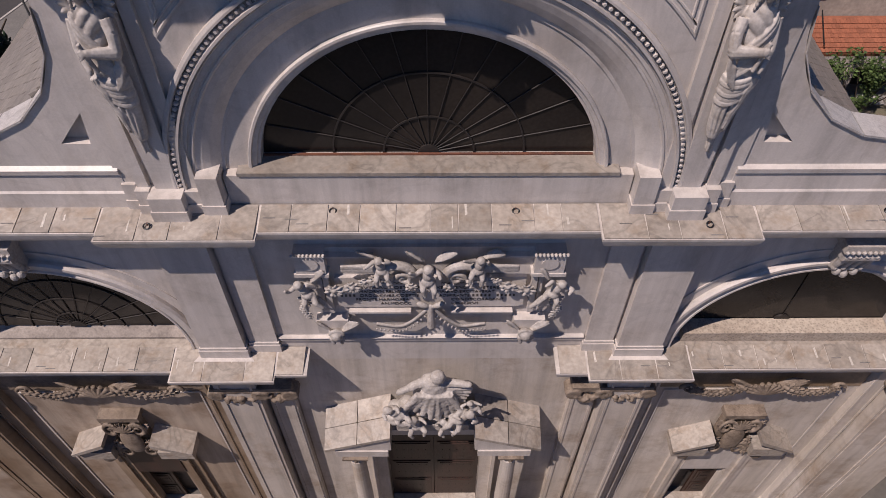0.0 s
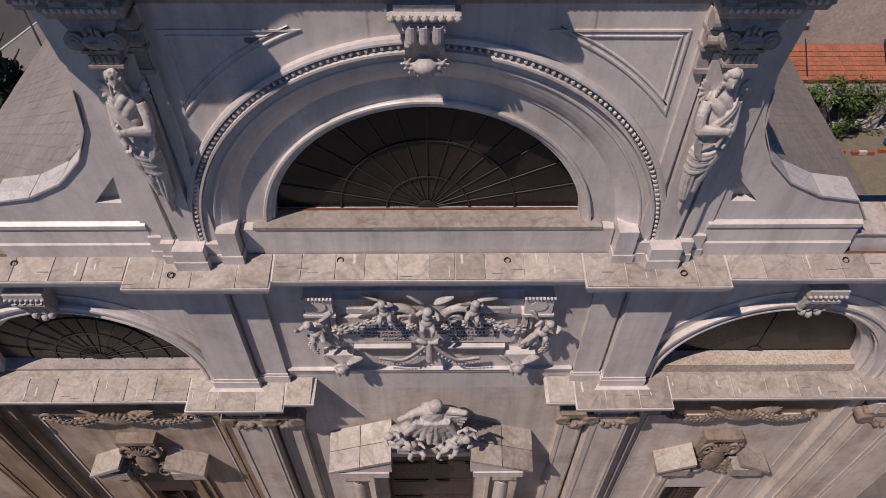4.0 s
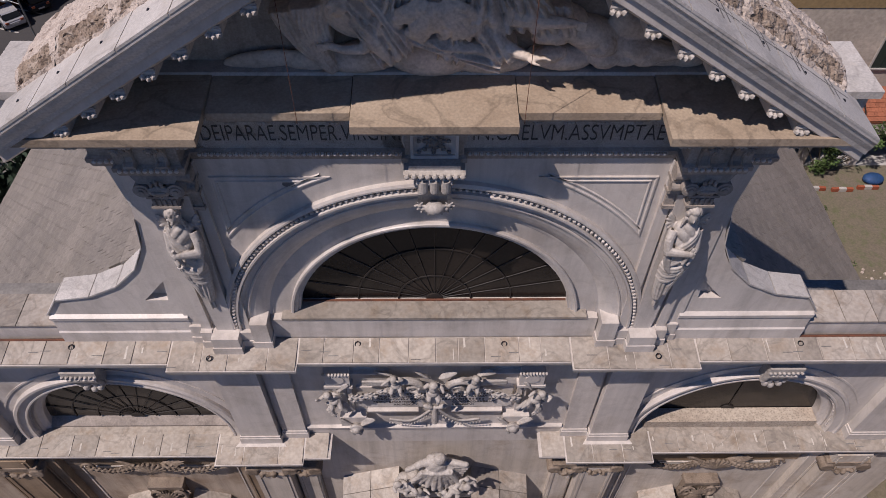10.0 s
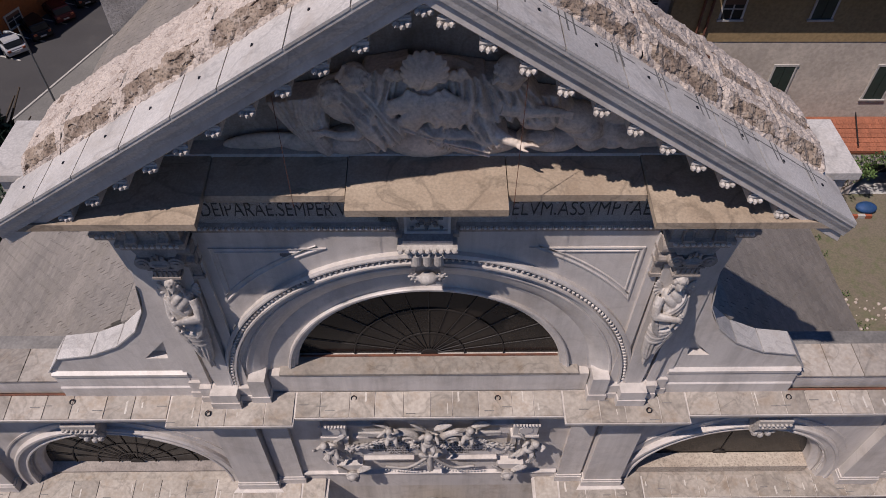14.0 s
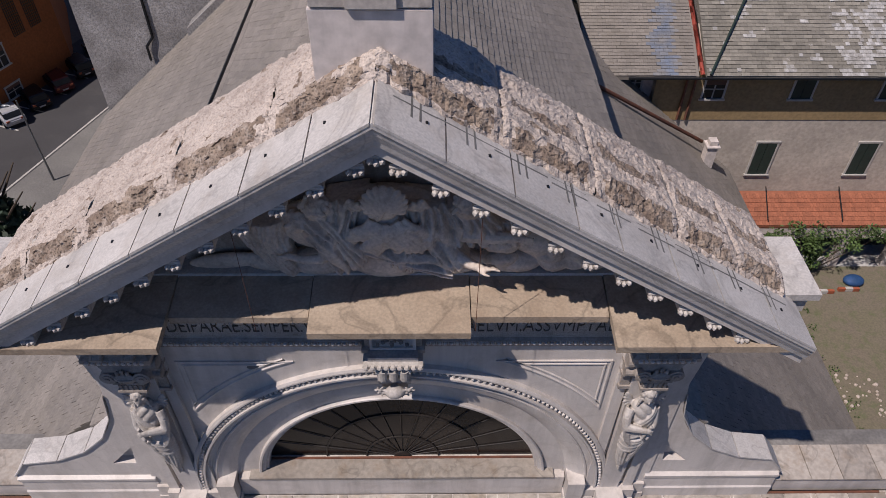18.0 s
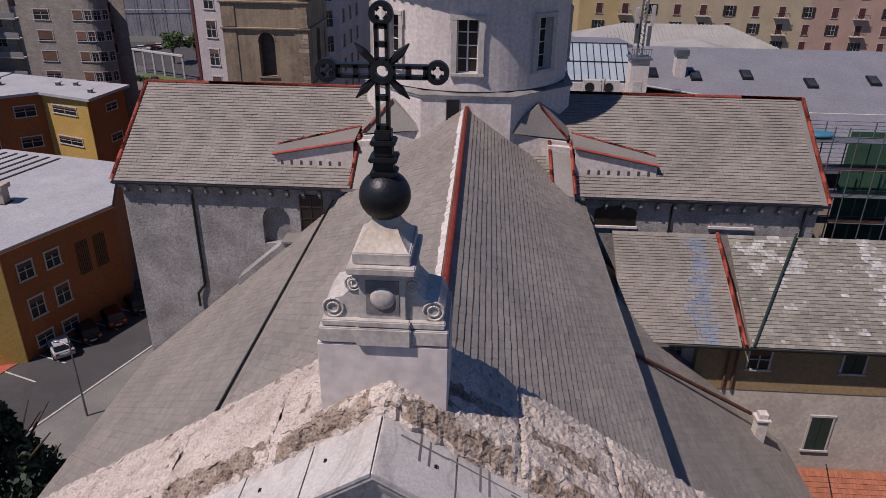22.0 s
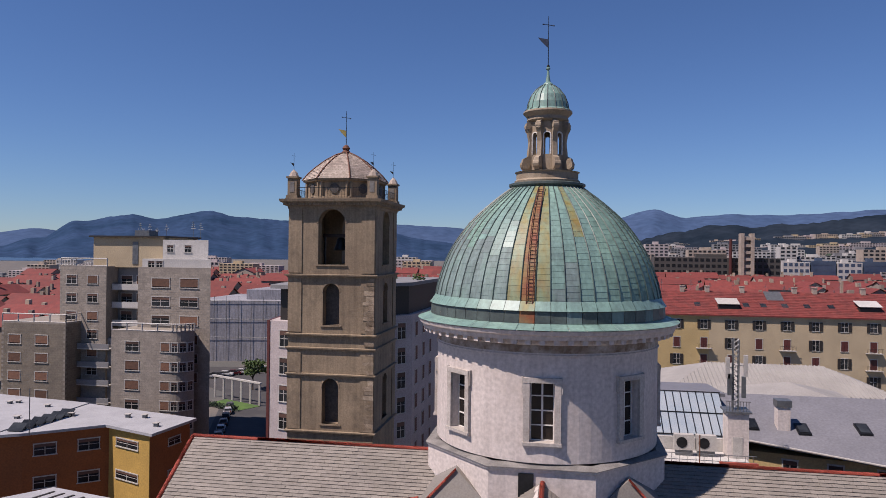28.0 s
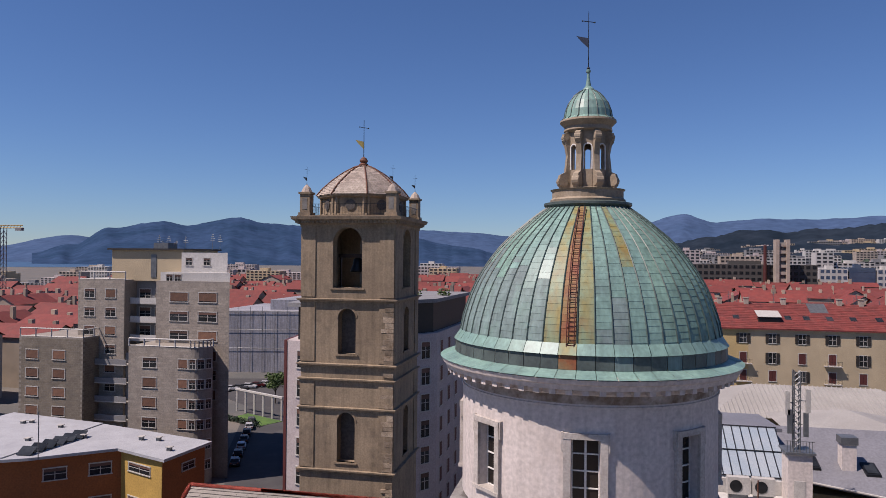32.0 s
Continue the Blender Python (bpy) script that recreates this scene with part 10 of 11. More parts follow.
bm = B(); ball(bm, (-29.9, 34.95, 5.22), (0.3, 0.17, 0.12), 2); part("head", bm, METAL, lamp)


def car(x, y, yaw, paint, label, k=1.0, L=4.0, group="parked cars"):
    c = thing("car", (x, y, G), label, "car", group)
    M = Matrix.Translation((x, y, G + 0.03)) @ Matrix.Rotation(yaw, 4, "Z")

    def cp(name, bm, mat, parent=c):
        bmesh.ops.transform(bm, matrix=M, verts=bm.verts)
        return part(name, bm, mat, parent)
    h = L / 2
    bm = B()
    prism(bm, [(-h, 0.35), (h, 0.35), (h, 0.72), (h - 0.15, 0.85), (h - 1.0, 0.98), (-h + 0.2, 1.0), (-h, 0.8)], "y", -0.85, 0.85)
    bmesh.ops.bevel(bm, geom=bm.edges[:], offset=0.08, segments=2, affect="EDGES")
    cp("body", bm, paint)
    bm = B()
    prism(bm, [(-h + 0.15, 0.95), (h - 1.15, 0.95), (h - 1.75, 1.42), (-h + 0.45, 1.45)], "y", -0.72, 0.72)
    bmesh.ops.bevel(bm, geom=bm.edges[:], offset=0.07, segments=2, affect="EDGES")
    cp("window_glass", bm, PANE)
    bm = B()
    prism(bm, [(-h + 0.4, 1.4), (h - 1.8, 1.4), (h - 1.85, 1.47), (-h + 0.5, 1.5)], "y", -0.66, 0.66)
    cp("roof", bm, paint)
    for i in (-1, 1):
        for j in (-1, 1):
            bm = B(); rod(bm, (i * (h - 0.75), j * 0.72, 0.32), (i * (h - 0.75), j * 0.9, 0.32), 0.32, seg=14)
            w = cp("wheel", bm, IRON)
            bm = B(); rod(bm, (i * (h - 0.75), j * 0.89, 0.32), (i * (h - 0.75), j * 0.92, 0.32), 0.2, seg=10)
            cp("rim", bm, METAL, w)
        bm = B(); box(bm, h - 0.06, h + 0.02, i * 0.55 - 0.16, i * 0.55 + 0.16, 0.62, 0.76); cp("headlight", bm, FRAME_W)
        bm = B(); box(bm, -h - 0.02, -h + 0.06, i * 0.6 - 0.13, i * 0.6 + 0.13, 0.7, 0.88); cp("tail_light", bm, ORANGE_ROOF)
    bm = B(); box(bm, -h - 0.025, -h, -0.26, 0.26, 0.5, 0.62); cp("number_plate", bm, FRAME_W)
    return c


def paint(name, c):
    return material(name, c, tuple(v * 0.9 for v in c), 1, 0.25, 0.0, metal=0.3)


SILVER, BLACK, WINE, WHITE_P, GREY_P = paint("silver_paint", (0.5, 0.5, 0.52)), paint("black_paint", (0.012, 0.012, 0.016)), paint("wine_paint", (0.09, 0.012, 0.015)), paint("white_paint", (0.7, 0.7, 0.7)), paint("grey_paint", (0.1, 0.1, 0.11))
CAR_YAW = math.atan2(0.944, 0.33) + radians(62)
for k, (pm, lb, L) in enumerate(((SILVER, "small silver car parked with a dark roof", 3.3), (BLACK, "black hatchback car parked in the shade", 4.0), (WINE, "dark red car parked in the shade", 4.1), (BLACK, "black car parked near the church wall", 4.2), (GREY_P, "dark grey car parked near the church wall", 4.2))):
    p = street_pt(8.2 + 2.95 * k, -6.9)
    car(p[0], p[1], CAR_YAW, pm, lb, L=L)

# orange school wing and flat-roofed house
fl = house("flat_house", (-42, 52), "orange house with a flat white membrane roof")
FP = [(-37.8, 41.4), (-33.5, 52.4), (-38.8, 64.6), (-54, 68), (-66, 52), (-52, 36.5)]
block(fl, "wall", FP, G, 8.8, ORANGE)
block(fl, "flat_roof", [(x * 1.004, y * 1.0) for x, y in FP], 8.8, 9.05, WHITE_SHEET)
bm = B(); prism(bm, [(-37.6, 41.3), (-37.75, 41.6), (-52, 36.8), (-52, 36.4)], "z", G, 8.8); part("yellow_front", bm, YELLOW, fl)
for i in range(2):
    window(fl, 1.3, 1.5, "half", wall_matrix(FP[0], FP[1], 2.0 + 2.6 * i, 6.6))
    window(fl, 1.3, 1.8, "half", wall_matrix(FP[0], FP[1], 2.2 + 2.6 * i, 3.0))
    window(fl, 1.5, 1.1, "half", wall_matrix(FP[0], FP[1], 2.2 + 2.6 * i, -0.2))
for i in range(2):
    M = wall_matrix(FP[0], FP[1], 7.6 + 1.9 * i, 5.4)
    bm = B()
    for a in range(7):
        box(bm, -0.6 + a * 0.2 - 0.02, -0.6 + a * 0.2 + 0.02, -0.06, 0.0, -1.6, 1.6)
    for a in range(14):
        box(bm, -0.62, 0.62, -0.06, 0.0, -1.6 + a * 0.245, -1.57 + a * 0.245)
    bmesh.ops.transform(bm, matrix=M, verts=bm.verts)
    part("lattice_panel", bm, SHUTTER_GREEN, fl)
CX_, CY_ = -44.1, 52.0
bm = B(); box(bm, CX_ - 0.55, CX_ + 0.55, CY_ - 0.5, CY_ + 0.5, 9.0, 10.5); part("roof_chimney", bm, OLD_WALL, fl)
bm = B(); box(bm, CX_ - 0.75, CX_ + 0.75, CY_ - 0.7, CY_ + 0.7, 10.5, 10.95); part("chimney_cap", bm, OLD_WALL, fl)
bm = B(); box(bm, CX_ - 0.75, CX_ + 0.75, CY_ - 0.65, CY_ + 0.65, 9.05, 9.12); part("flashing", bm, SHUTTER_DARK, fl)
# raised seams in the membrane
for i in range(6):
    k = i / 5
    p, q = Vector((-55.8, 58.1, 0)).lerp(Vector((-49.9, 51.5, 0)), k), Vector((-53.1, 66.7, 0)).lerp(Vector((-46.0, 65.2, 0)), k)
    d = (q - p).normalized() * 0.16
    bm = B()
    prism(bm, [(p.x + d.y, p.y - d.x), (q.x + d.y, q.y - d.x), (q.x - d.y, q.y + d.x), (p.x - d.y, p.y + d.x)], "z", 9.05, 9.12)
    part("roof_strip", bm, SHUTTER_DARK, fl)
og = house("orange_school", (-58, 88), "orange and yellow school wing with white flat roof")
OP = [(-50.1, 79.9), (-48.9, 87.4), (-68.1, 92.2), (-85.5, 95.0), (-86, 66), (-65.6, 76.7), (-57.9, 83.0)]
block(og, "wall", OP, G, 12.0, ORANGE)
block(og, "flat_roof", [(-49.4, 79.1), (-48.2, 88.0), (-68.1, 93.0), (-86.0, 95.9), (-87, 64.6), (-65.4, 75.9), (-57.9, 82.2)], 12.0, 12.35, WHITE_SHEET)
bm = B(); prism(bm, [(-57.9, 83.0), (-57.93, 82.92), (-50.13, 79.82), (-50.1, 79.9)], "z", G, 12.0); part("yellow_wall", bm, YELLOW, og)
block(og, "upper_roof", [(-68.2, 75.0), (-68.2, 92.9), (-85.9, 95.7), (-86.8, 65.3)], 12.352, 12.49, WHITE_SHEET)
for z in (10.2, 6.0):
    window(og, 4.4, 1.0, "half", wall_matrix((-57.93, 82.92), (-50.13, 79.82), 3.9, z))
    window(og, 2.2, 0.9, "half", wall_matrix(OP[0], OP[1], 4.5, z))
    for k in range(2):
        window(og, 2.4, 1.4, "half", wall_matrix(OP[5], OP[6], 2.5 + 5 * k, z - 0.3))
for x, y in ((-79.1, 90.1), (-78.2, 90.7), (-72.2, 89.3), (-71.2, 82.3), (-65.4, 85.5), (-57.5, 86.4), (-55.1, 86.6), (-51.0, 82.7)):
    bm = B(); box(bm, x - 0.25, x + 0.25, y - 0.25, y + 0.25, 12.35, 12.8); v_ = part("roof_vent", bm, METAL, og)
    bm = B(); box(bm, x - 0.38, x + 0.38, y - 0.38, y + 0.38, 12.8, 12.88); part("vent_cap", bm, FRAME_W, v_)
for i in range(3, 9):
    y = 71.5 + 1.65 * i
    x = -66.9 + 0.1 * i
    bm = B(); quad_slab(bm, [(x - 1.0, y, 12.5), (x + 0.9, y + 0.2, 12.5), (x + 0.7, y + 1.55, 13.2), (x - 1.2, y + 1.35, 13.2)], 0.06); p_ = part("solar_panel", bm, PANE, og)
    bm = B(); box(bm, x - 0.95, x + 0.6, y + 1.3, y + 1.36, 12.35, 13.1); part("panel_stand", bm, METAL, p_)
bm = B(); rod(bm, (-63.8, 75.7, 12.3), (-63.8, 75.7, 18.0), 0.06, seg=5); part("roof_pole", bm, METAL, og)


# stone-clad apartment houses
CLAD_OLIVE = material("olive_cladding_stone", (0.2, 0.17, 0.13), (0.15, 0.128, 0.1), 0.6, 0.85, 0.2, 5, spread=0.09, island=True)


def cladding(parent, p, q, z0, z1, r, dx=0.9, dz=0.42, stone=None):
    p3, q3 = Vector((*p, 0)), Vector((*q, 0))
    u = (q3 - p3).normalized()
    out = Vector((u.y, -u.x, 0))
    V, F = [], []
    n = int((q3 - p3).length / dx)
    for j in range(int((z1 - z0) / dz)):
        for i in range(n):
            a0, a1 = (i + 0.5 * (j % 2)) * dx, min((i + 1 + 0.5 * (j % 2)) * dx, (q3 - p3).length) - 0.03
            if a1 - a0 < 0.1:
                continue
            d = out * r.uniform(0.004, 0.012)
            k = len(V)
            za, zb = z0 + j * dz, z0 + (j + 1) * dz - 0.03
            V += [p3 + u * a0 + d + Vector((0, 0, za)), p3 + u * a1 + d + Vector((0, 0, za)), p3 + u * a1 + d + Vector((0, 0, zb)), p3 + u * a0 + d + Vector((0, 0, zb))]
            F.append((k, k + 1, k + 2, k + 3))
    adopt("cladding", mesh_of("cladding", V, F, stone or CLAD_TILE), parent, "", "stuff")


def parapet(parent, pts, z, h=1.1):
    """A white terrace rail with posts round the plan line pts."""
    for p, q in zip(pts, pts[1:]):
        p3, q3 = Vector((*p, z)), Vector((*q, z))
        d = (q3 - p3)
        bm = B()
        for zz, r0 in ((h, 0.12), (0.1, 0.1)):
            rod(bm, p3 + Vector((0, 0, zz)), q3 + Vector((0, 0, zz)), r0, seg=4)
        n = max(1, int(d.length / 2.6))
        for i in range(n + 1):
            c = p3 + d * (i / n)
            rod(bm, c, c + Vector((0, 0, h)), 0.14, seg=4)
        part("terrace_rail", bm, WHITE_WALL, parent)


ap = house("apartment_tower", (-76, 124), "tall stone-clad apartment house with a cream penthouse")
block(ap, "left_wing", rect(-91, -81.5, 115.5, 132), G, 32.2, CLAD)
block(ap, "right_wing", [(-74.5, 114.5), (-60.4, 114.5), (-72.5, 132), (-74.5, 132)], G, 32.2, CLAD)
block(ap, "recess", rect(-81.5, -74.5, 119, 132), G, 32.0, GREY_WALL)
block(ap, "penthouse", rect(-86, -71.5, 118, 130), 32.0, 37.6, CREAM)
block(ap, "penthouse_roof", rect(-86.6, -71, 117.4, 130.6), 37.6, 37.9, SHUTTER_DARK)
block(ap, "upper_room", [(-71.5, 117.5), (-62.5, 117.5), (-71.0, 130), (-71.5, 130)], 32.0, 37.2, WHITE_WALL)
block(ap, "upper_room_low", [(-74.0, 115.0), (-60.6, 115.0), (-71.0, 130), (-74.0, 130)], 32.0, 33.7, WHITE_WALL)
cladding(ap, (-91, 115.5), (-81.5, 115.5), 8, 32.1, rt)
cladding(ap, (-74.5, 114.5), (-60.4, 114.5), 8, 32.1, rt)
parapet(ap, [(-91, 115.7), (-81.5, 115.7)], 32.2, 1.4)
for j in range(6):
    z = 29.7 - 3.35 * j
    for x, kd in ((-88.6, ("half", "open", "half")[j % 3]), (-84.3, ("blind", "half")[j % 2])):
        window(ap, 2.0, 1.5, "half" if kd == "open" else kd, wall_matrix((-91, 115.5), (-81.5, 115.5), x + 91, z))
    for x, kd in ((-70.0, ("blind", "half", "half")[j % 3]), (-64.5, ("blind", "half", "blind")[j % 3])):
        window(ap, 3.4, 1.6, kd, wall_matrix((-74.5, 114.5), (-60.4, 114.5), x + 74.5, z - 0.3))
    bm = B(); box(bm, -81.5, -74.5, 117.0, 119.0, z - 1.9, z - 1.7); b_ = part("balcony_slab", bm, FRAME_W, ap)
    bm = B(); box(bm, -81.4, -74.6, 117.0, 117.12, z - 1.7, z - 0.75); part("balcony_front", bm, WHITE_WALL if j < 3 else GREY_WALL, b_)
    window(ap, 2.2, 2.2, "half", wall_matrix((-81.5, 119), (-74.5, 119), 1.8, z - 0.4))
    window(ap, 2.2, 2.2, "blind", wall_matrix((-81.5, 119), (-74.5, 119), 5.0, z - 0.4))
for x in (-70, -66.5):
    window(ap, 1.2, 1.2, "half", wall_matrix((-71.5, 117.5), (-62.5, 117.5), x + 71.5, 35.6))
for x in (-72.2, -70.6):
    window(ap, 1.2, 1.2, "half", wall_matrix((-74.0, 115), (-60.6, 115), x + 74, 32.7))
bm = B(); box(bm, -77.9, -76.8, 117.9, 118.0, 32.6, 36.8); part("glass_brick_strip", bm, METAL, ap)
for x in (-79, -78.3, -77.0, -75.5, -73.5, -68, -66.5):
    antenna(x, 122, 37.8, rt.uniform(1.2, 3.0))
bm = B(); box(bm, -79.5, -76.5, 121, 124, 37.9, 39.0); part("lift_house", bm, METAL, ap)
cv = house("corner_apartments", (-68, 114), "lower stone-clad block with a rounded corner and terrace")
CP = [(-76.2, 109.5)] + [(-64.6 + 2.6 * math.sin(radians(a)), 112.3 - 2.6 * math.cos(radians(a)) - 0.2) for a in range(0, 91, 15)] + [(-68.8, 122), (-76.2, 122)]
block(cv, "wall", CP, G, 21.3, CLAD)
cladding(cv, (-76.2, 109.5), (-64.6, 109.5), 5, 21.3, rt)
for a in range(0, 90, 15):
    q0, q1 = CP[1 + a // 15], CP[2 + a // 15]
    cladding(cv, q0, q1, 5, 21.3, rt, 0.68)
parapet(cv, [(-76.2, 109.6)] + CP[1:8], 21.3, 1.3)
for j in range(6):
    z = 18.6 - 3.35 * j
    window(cv, 2.5, 1.6, ("half", "blind", "blind")[j % 3], wall_matrix((-76.2, 109.5), (-64.6, 109.5), 4.0, z))
    for a in (15, 45, 75):
        q0, q1 = CP[1 + (a - 15) // 15], CP[2 + (a - 15) // 15]
        M = wall_matrix(q0, q1, 0.34, z)
        window(cv, 1.0, 1.5, "half", M)
    window(cv, 1.6, 1.5, "blind", wall_matrix((-76.2, 109.5), (-64.6, 109.5), 10.2, z))
lb = house("low_apartments", (-90, 116), "lower stone-clad block with windows and a roof terrace")
block(lb, "wall", rect(-99.5, -86.5, 111.3, 126), G, 22.0, CLAD)
block(lb, "side_wing", rect(-86.5, -80.0, 116, 126), G, 19.0, GREY_WALL)
cladding(lb, (-99.5, 111.3), (-86.5, 111.3), 5, 22.0, rt, stone=CLAD_OLIVE)
cladding(lb, (-86.5, 111.3), (-86.5, 126), 5, 22.0, rt, stone=CLAD_OLIVE)
parapet(lb, [(-99.5, 111.5), (-86.6, 111.5), (-86.6, 125)], 22.0, 1.5)
for j in range(6):
    for x in (-96.8, -91.3):
        window(lb, 2.4, 1.6, "blind", wall_matrix((-99.5, 111.3), (-86.5, 111.3), x + 99.5, 18.9 - 3.3 * j))
    bm = B(); box(bm, -86.4, -80.0, 114.2, 116, 17.0 - 3.3 * j, 17.2 - 3.3 * j); b_ = part("balcony_slab", bm, FRAME_W, lb)
    bm = B(); box(bm, -86.4, -80.0, 114.2, 114.35, 17.2 - 3.3 * j, 18.1 - 3.3 * j); part("balcony_front", bm, GREY_WALL, b_)

# modern pink panel block behind the tower
mo = house("modern_flats", (-27, 96), "pale pink panel apartment block with a dark mansard")
block(mo, "front", [(-36, 84), (-31.5, 82.5), (-20, 97), (-18.8, 118), (-40, 118)], G, 26.5, PALE_PINK)
block(mo, "mansard", [(-35, 85), (-31, 84), (-20.8, 98), (-19.6, 117), (-39, 117)], 26.5, 30.6, SHUTTER_DARK)
block(mo, "roof_edge", [(-36, 84), (-31.2, 82.8), (-20.2, 97.5), (-19.0, 118), (-40, 118)], 30.6, 31.1, GREY_WALL)
block(mo, "red_side", [(-36.4, 84), (-36.0, 83.9), (-40, 118), (-40.5, 118)], G, 26.5, SHUTTER_RED)
for j in range(7):
    z = 24.3 - 3.5 * j
    for t in (2.2, 6.4, 10.6):
        window(mo, 1.2, 2.0, "shut", wall_matrix((-20, 97), (-18.8, 118), t, z))
    window(mo, 1.4, 2.2, "half", wall_matrix((-31.5, 82.5), (-20, 97), 16.5, z))
    window(mo, 1.4, 2.2, "shut", wall_matrix((-31.5, 82.5), (-20, 97), 12.5, z))
    window(mo, 1.4, 2.0, "half", wall_matrix((-36, 84), (-31.5, 82.5), 2.4, z))
for k in range(4):
    bm = B()
    foliage_c = [((-33 + 4 * k, 100 + 2 * k, 31.5), 1.0)]
    bm.free()
    bush = thing("roof_shrub", (-33 + 4 * k, 100 + 2 * k, 31.1), "green shrub growing on a roof terrace", "shrub", "roof shrubs")
    foliage("leaves", bush, foliage_c, 120, 0.25, LEAF, rt)

# square beyond: lawn, pergola, sheeted building, cars
bm = B(); prism(bm, [(-82.4, 155.4), (-71.5, 149.9), (-68.8, 155.0), (-80.2, 160.5)], "z", G, G + 0.12); solo("lawn", bm, GRASS, "small mown lawn on the town square", "lawn", kind="structure")
pg = thing("pergola", (-84, 172, G), "white pergola of slim posts and beams on the square", "pergola")
for i in range(6):
    x, y = -84.3 + 3.0 * i, 162.7 - 1.42 * i
    bm = B(); box(bm, x - 0.2, x + 0.2, y - 0.2, y + 0.2, G, G + 5.2); part("post", bm, WHITE_WALL, pg)
bm = B(); prism(bm, [(-84.8, 162.6), (-69.0, 155.1), (-68.8, 155.6), (-84.6, 163.1)], "z", G + 5.2, G + 5.6); part("beam", bm, WHITE_WALL, pg)
hedge = thing("hedge", (-74, 143, G), "clipped dark green hedge round the lawn", "hedge")
foliage("leaves", hedge, [((-83.5 + 0.72 * k, 154.5 - 0.34 * k, G + 0.6), 0.9) for k in range(17)], 60, 0.25, LEAF_DARK, rt)
tree(-79, 173, 8, 3.6, "round dark green tree on the square", "square trees", seed=21, leaf=0.35)
tree(-75, 178, 7, 2.8, "round dark green tree on the square", "square trees", seed=22, leaf=0.35)
for k in range(9):
    car(-100 + 1.6 * k, 184 + 2.2 * k, 0.2, (WHITE_P, SILVER, GREY_P, WHITE_P, WINE)[k % 5], "white car parked on the square" if k % 5 in (0, 3) else "dark car parked on the square", group="square cars")
for k in range(7):
    car(-63.0 - 2.0 * k, 122 + 5.0 * k, 2.0, (GREY_P, BLACK, SILVER)[k % 3], "dark car parked along the side street", group="side street cars")
    car(-52.0 - 2.0 * k, 122 + 5.0 * k, 2.0, (BLACK, GREY_P, SILVER)[k % 3], "dark car parked along the side street", group="side street cars")
bm = B(); prism(bm, [(-42, 80), (-49, 92), (-68, 128), (-84, 168), (-125, 200), (-60, 215), (-66, 165), (-54, 128), (-44, 100), (-38, 84)], "z", G, G + 0.05); solo("side_road", bm, ASPHALT, "dark asphalt side street and square", "road", kind="structure")
sb = house("sheeted_building", (-100, 225), "building wrapped in grey scaffold sheeting")
SHEETING = material("scaffold_sheeting", (0.29, 0.29, 0.32), (0.22, 0.22, 0.245), 0.15, 0.8, 0.3, 2, streak=0.3)
block(sb, "sheeting", [(-120, 214), (-84, 220), (-84, 250), (-120, 250)], G, 18.6, SHEETING)
block(sb, "upper_sheeting", [(-104, 222), (-86, 225), (-86, 250), (-104, 250)], 18.6, 22.0, SHEETING)
bm = B()
for i in range(10):
    rod(bm, (-120 + 4 * i, 213.6 + 0.667 * i, G), (-120 + 4 * i, 213.6 + 0.667 * i, 20.0), 0.07, seg=4)
for j in range(3):
    rod(bm, (-120, 213.6, 6.5 + 6 * j), (-84, 219.7, 6.5 + 6 * j), 0.06, seg=4)
part("scaffold_tubes", bm, METAL, sb)

# ---- farther roofs ----
def gable(VW, FW, VR, FR, x, y, w, d, z, h, yaw):
    c, s = math.cos(yaw), math.sin(yaw)

    def at(a, b, zz):
        return (x + c * a - s * b, y + s * a + c * b, zz)
    k = len(VW)
    VW += [at(i * w / 2, j * d / 2, zz) for zz in (G, z) for i, j in ((-1, -1), (1, -1), (1, 1), (-1, 1))] + [at(-w / 2, 0, z + h), at(w / 2, 0, z + h)]
    FW += [(k, k + 1, k + 5, k + 4), (k + 1, k + 2, k + 6, k + 5), (k + 2, k + 3, k + 7, k + 6), (k + 3, k, k + 4, k + 7), (k + 5, k + 6, k + 9), (k + 7, k + 4, k + 8)]
    k = len(VR)
    e = 0.6
    VR += [at(-w / 2 - e, -d / 2 - e, z - 0.1), at(w / 2 + e, -d / 2 - e, z - 0.1), at(w / 2 + e, 0, z + h + 0.2), at(-w / 2 - e, 0, z + h + 0.2), at(-w / 2 - e, d / 2 + e, z - 0.1), at(w / 2 + e, d / 2 + e, z - 0.1)]
    FR += [(k, k + 1, k + 2, k + 3), (k + 3, k + 2, k + 5, k + 4)]


WALLS_FAR = material("far_town_walls", (0.358, 0.288, 0.211), (0.269, 0.23, 0.192), 0.02, 0.9, 0.0, 0.2, spread=0.3, island=True)
town = thing("town_houses", (0, 320, G), "dense town houses with red tiled roofs, far off", "houses", kind="stuff")
VW, FW, VR, FR, VP, FP_ = [], [], [], [], [], []
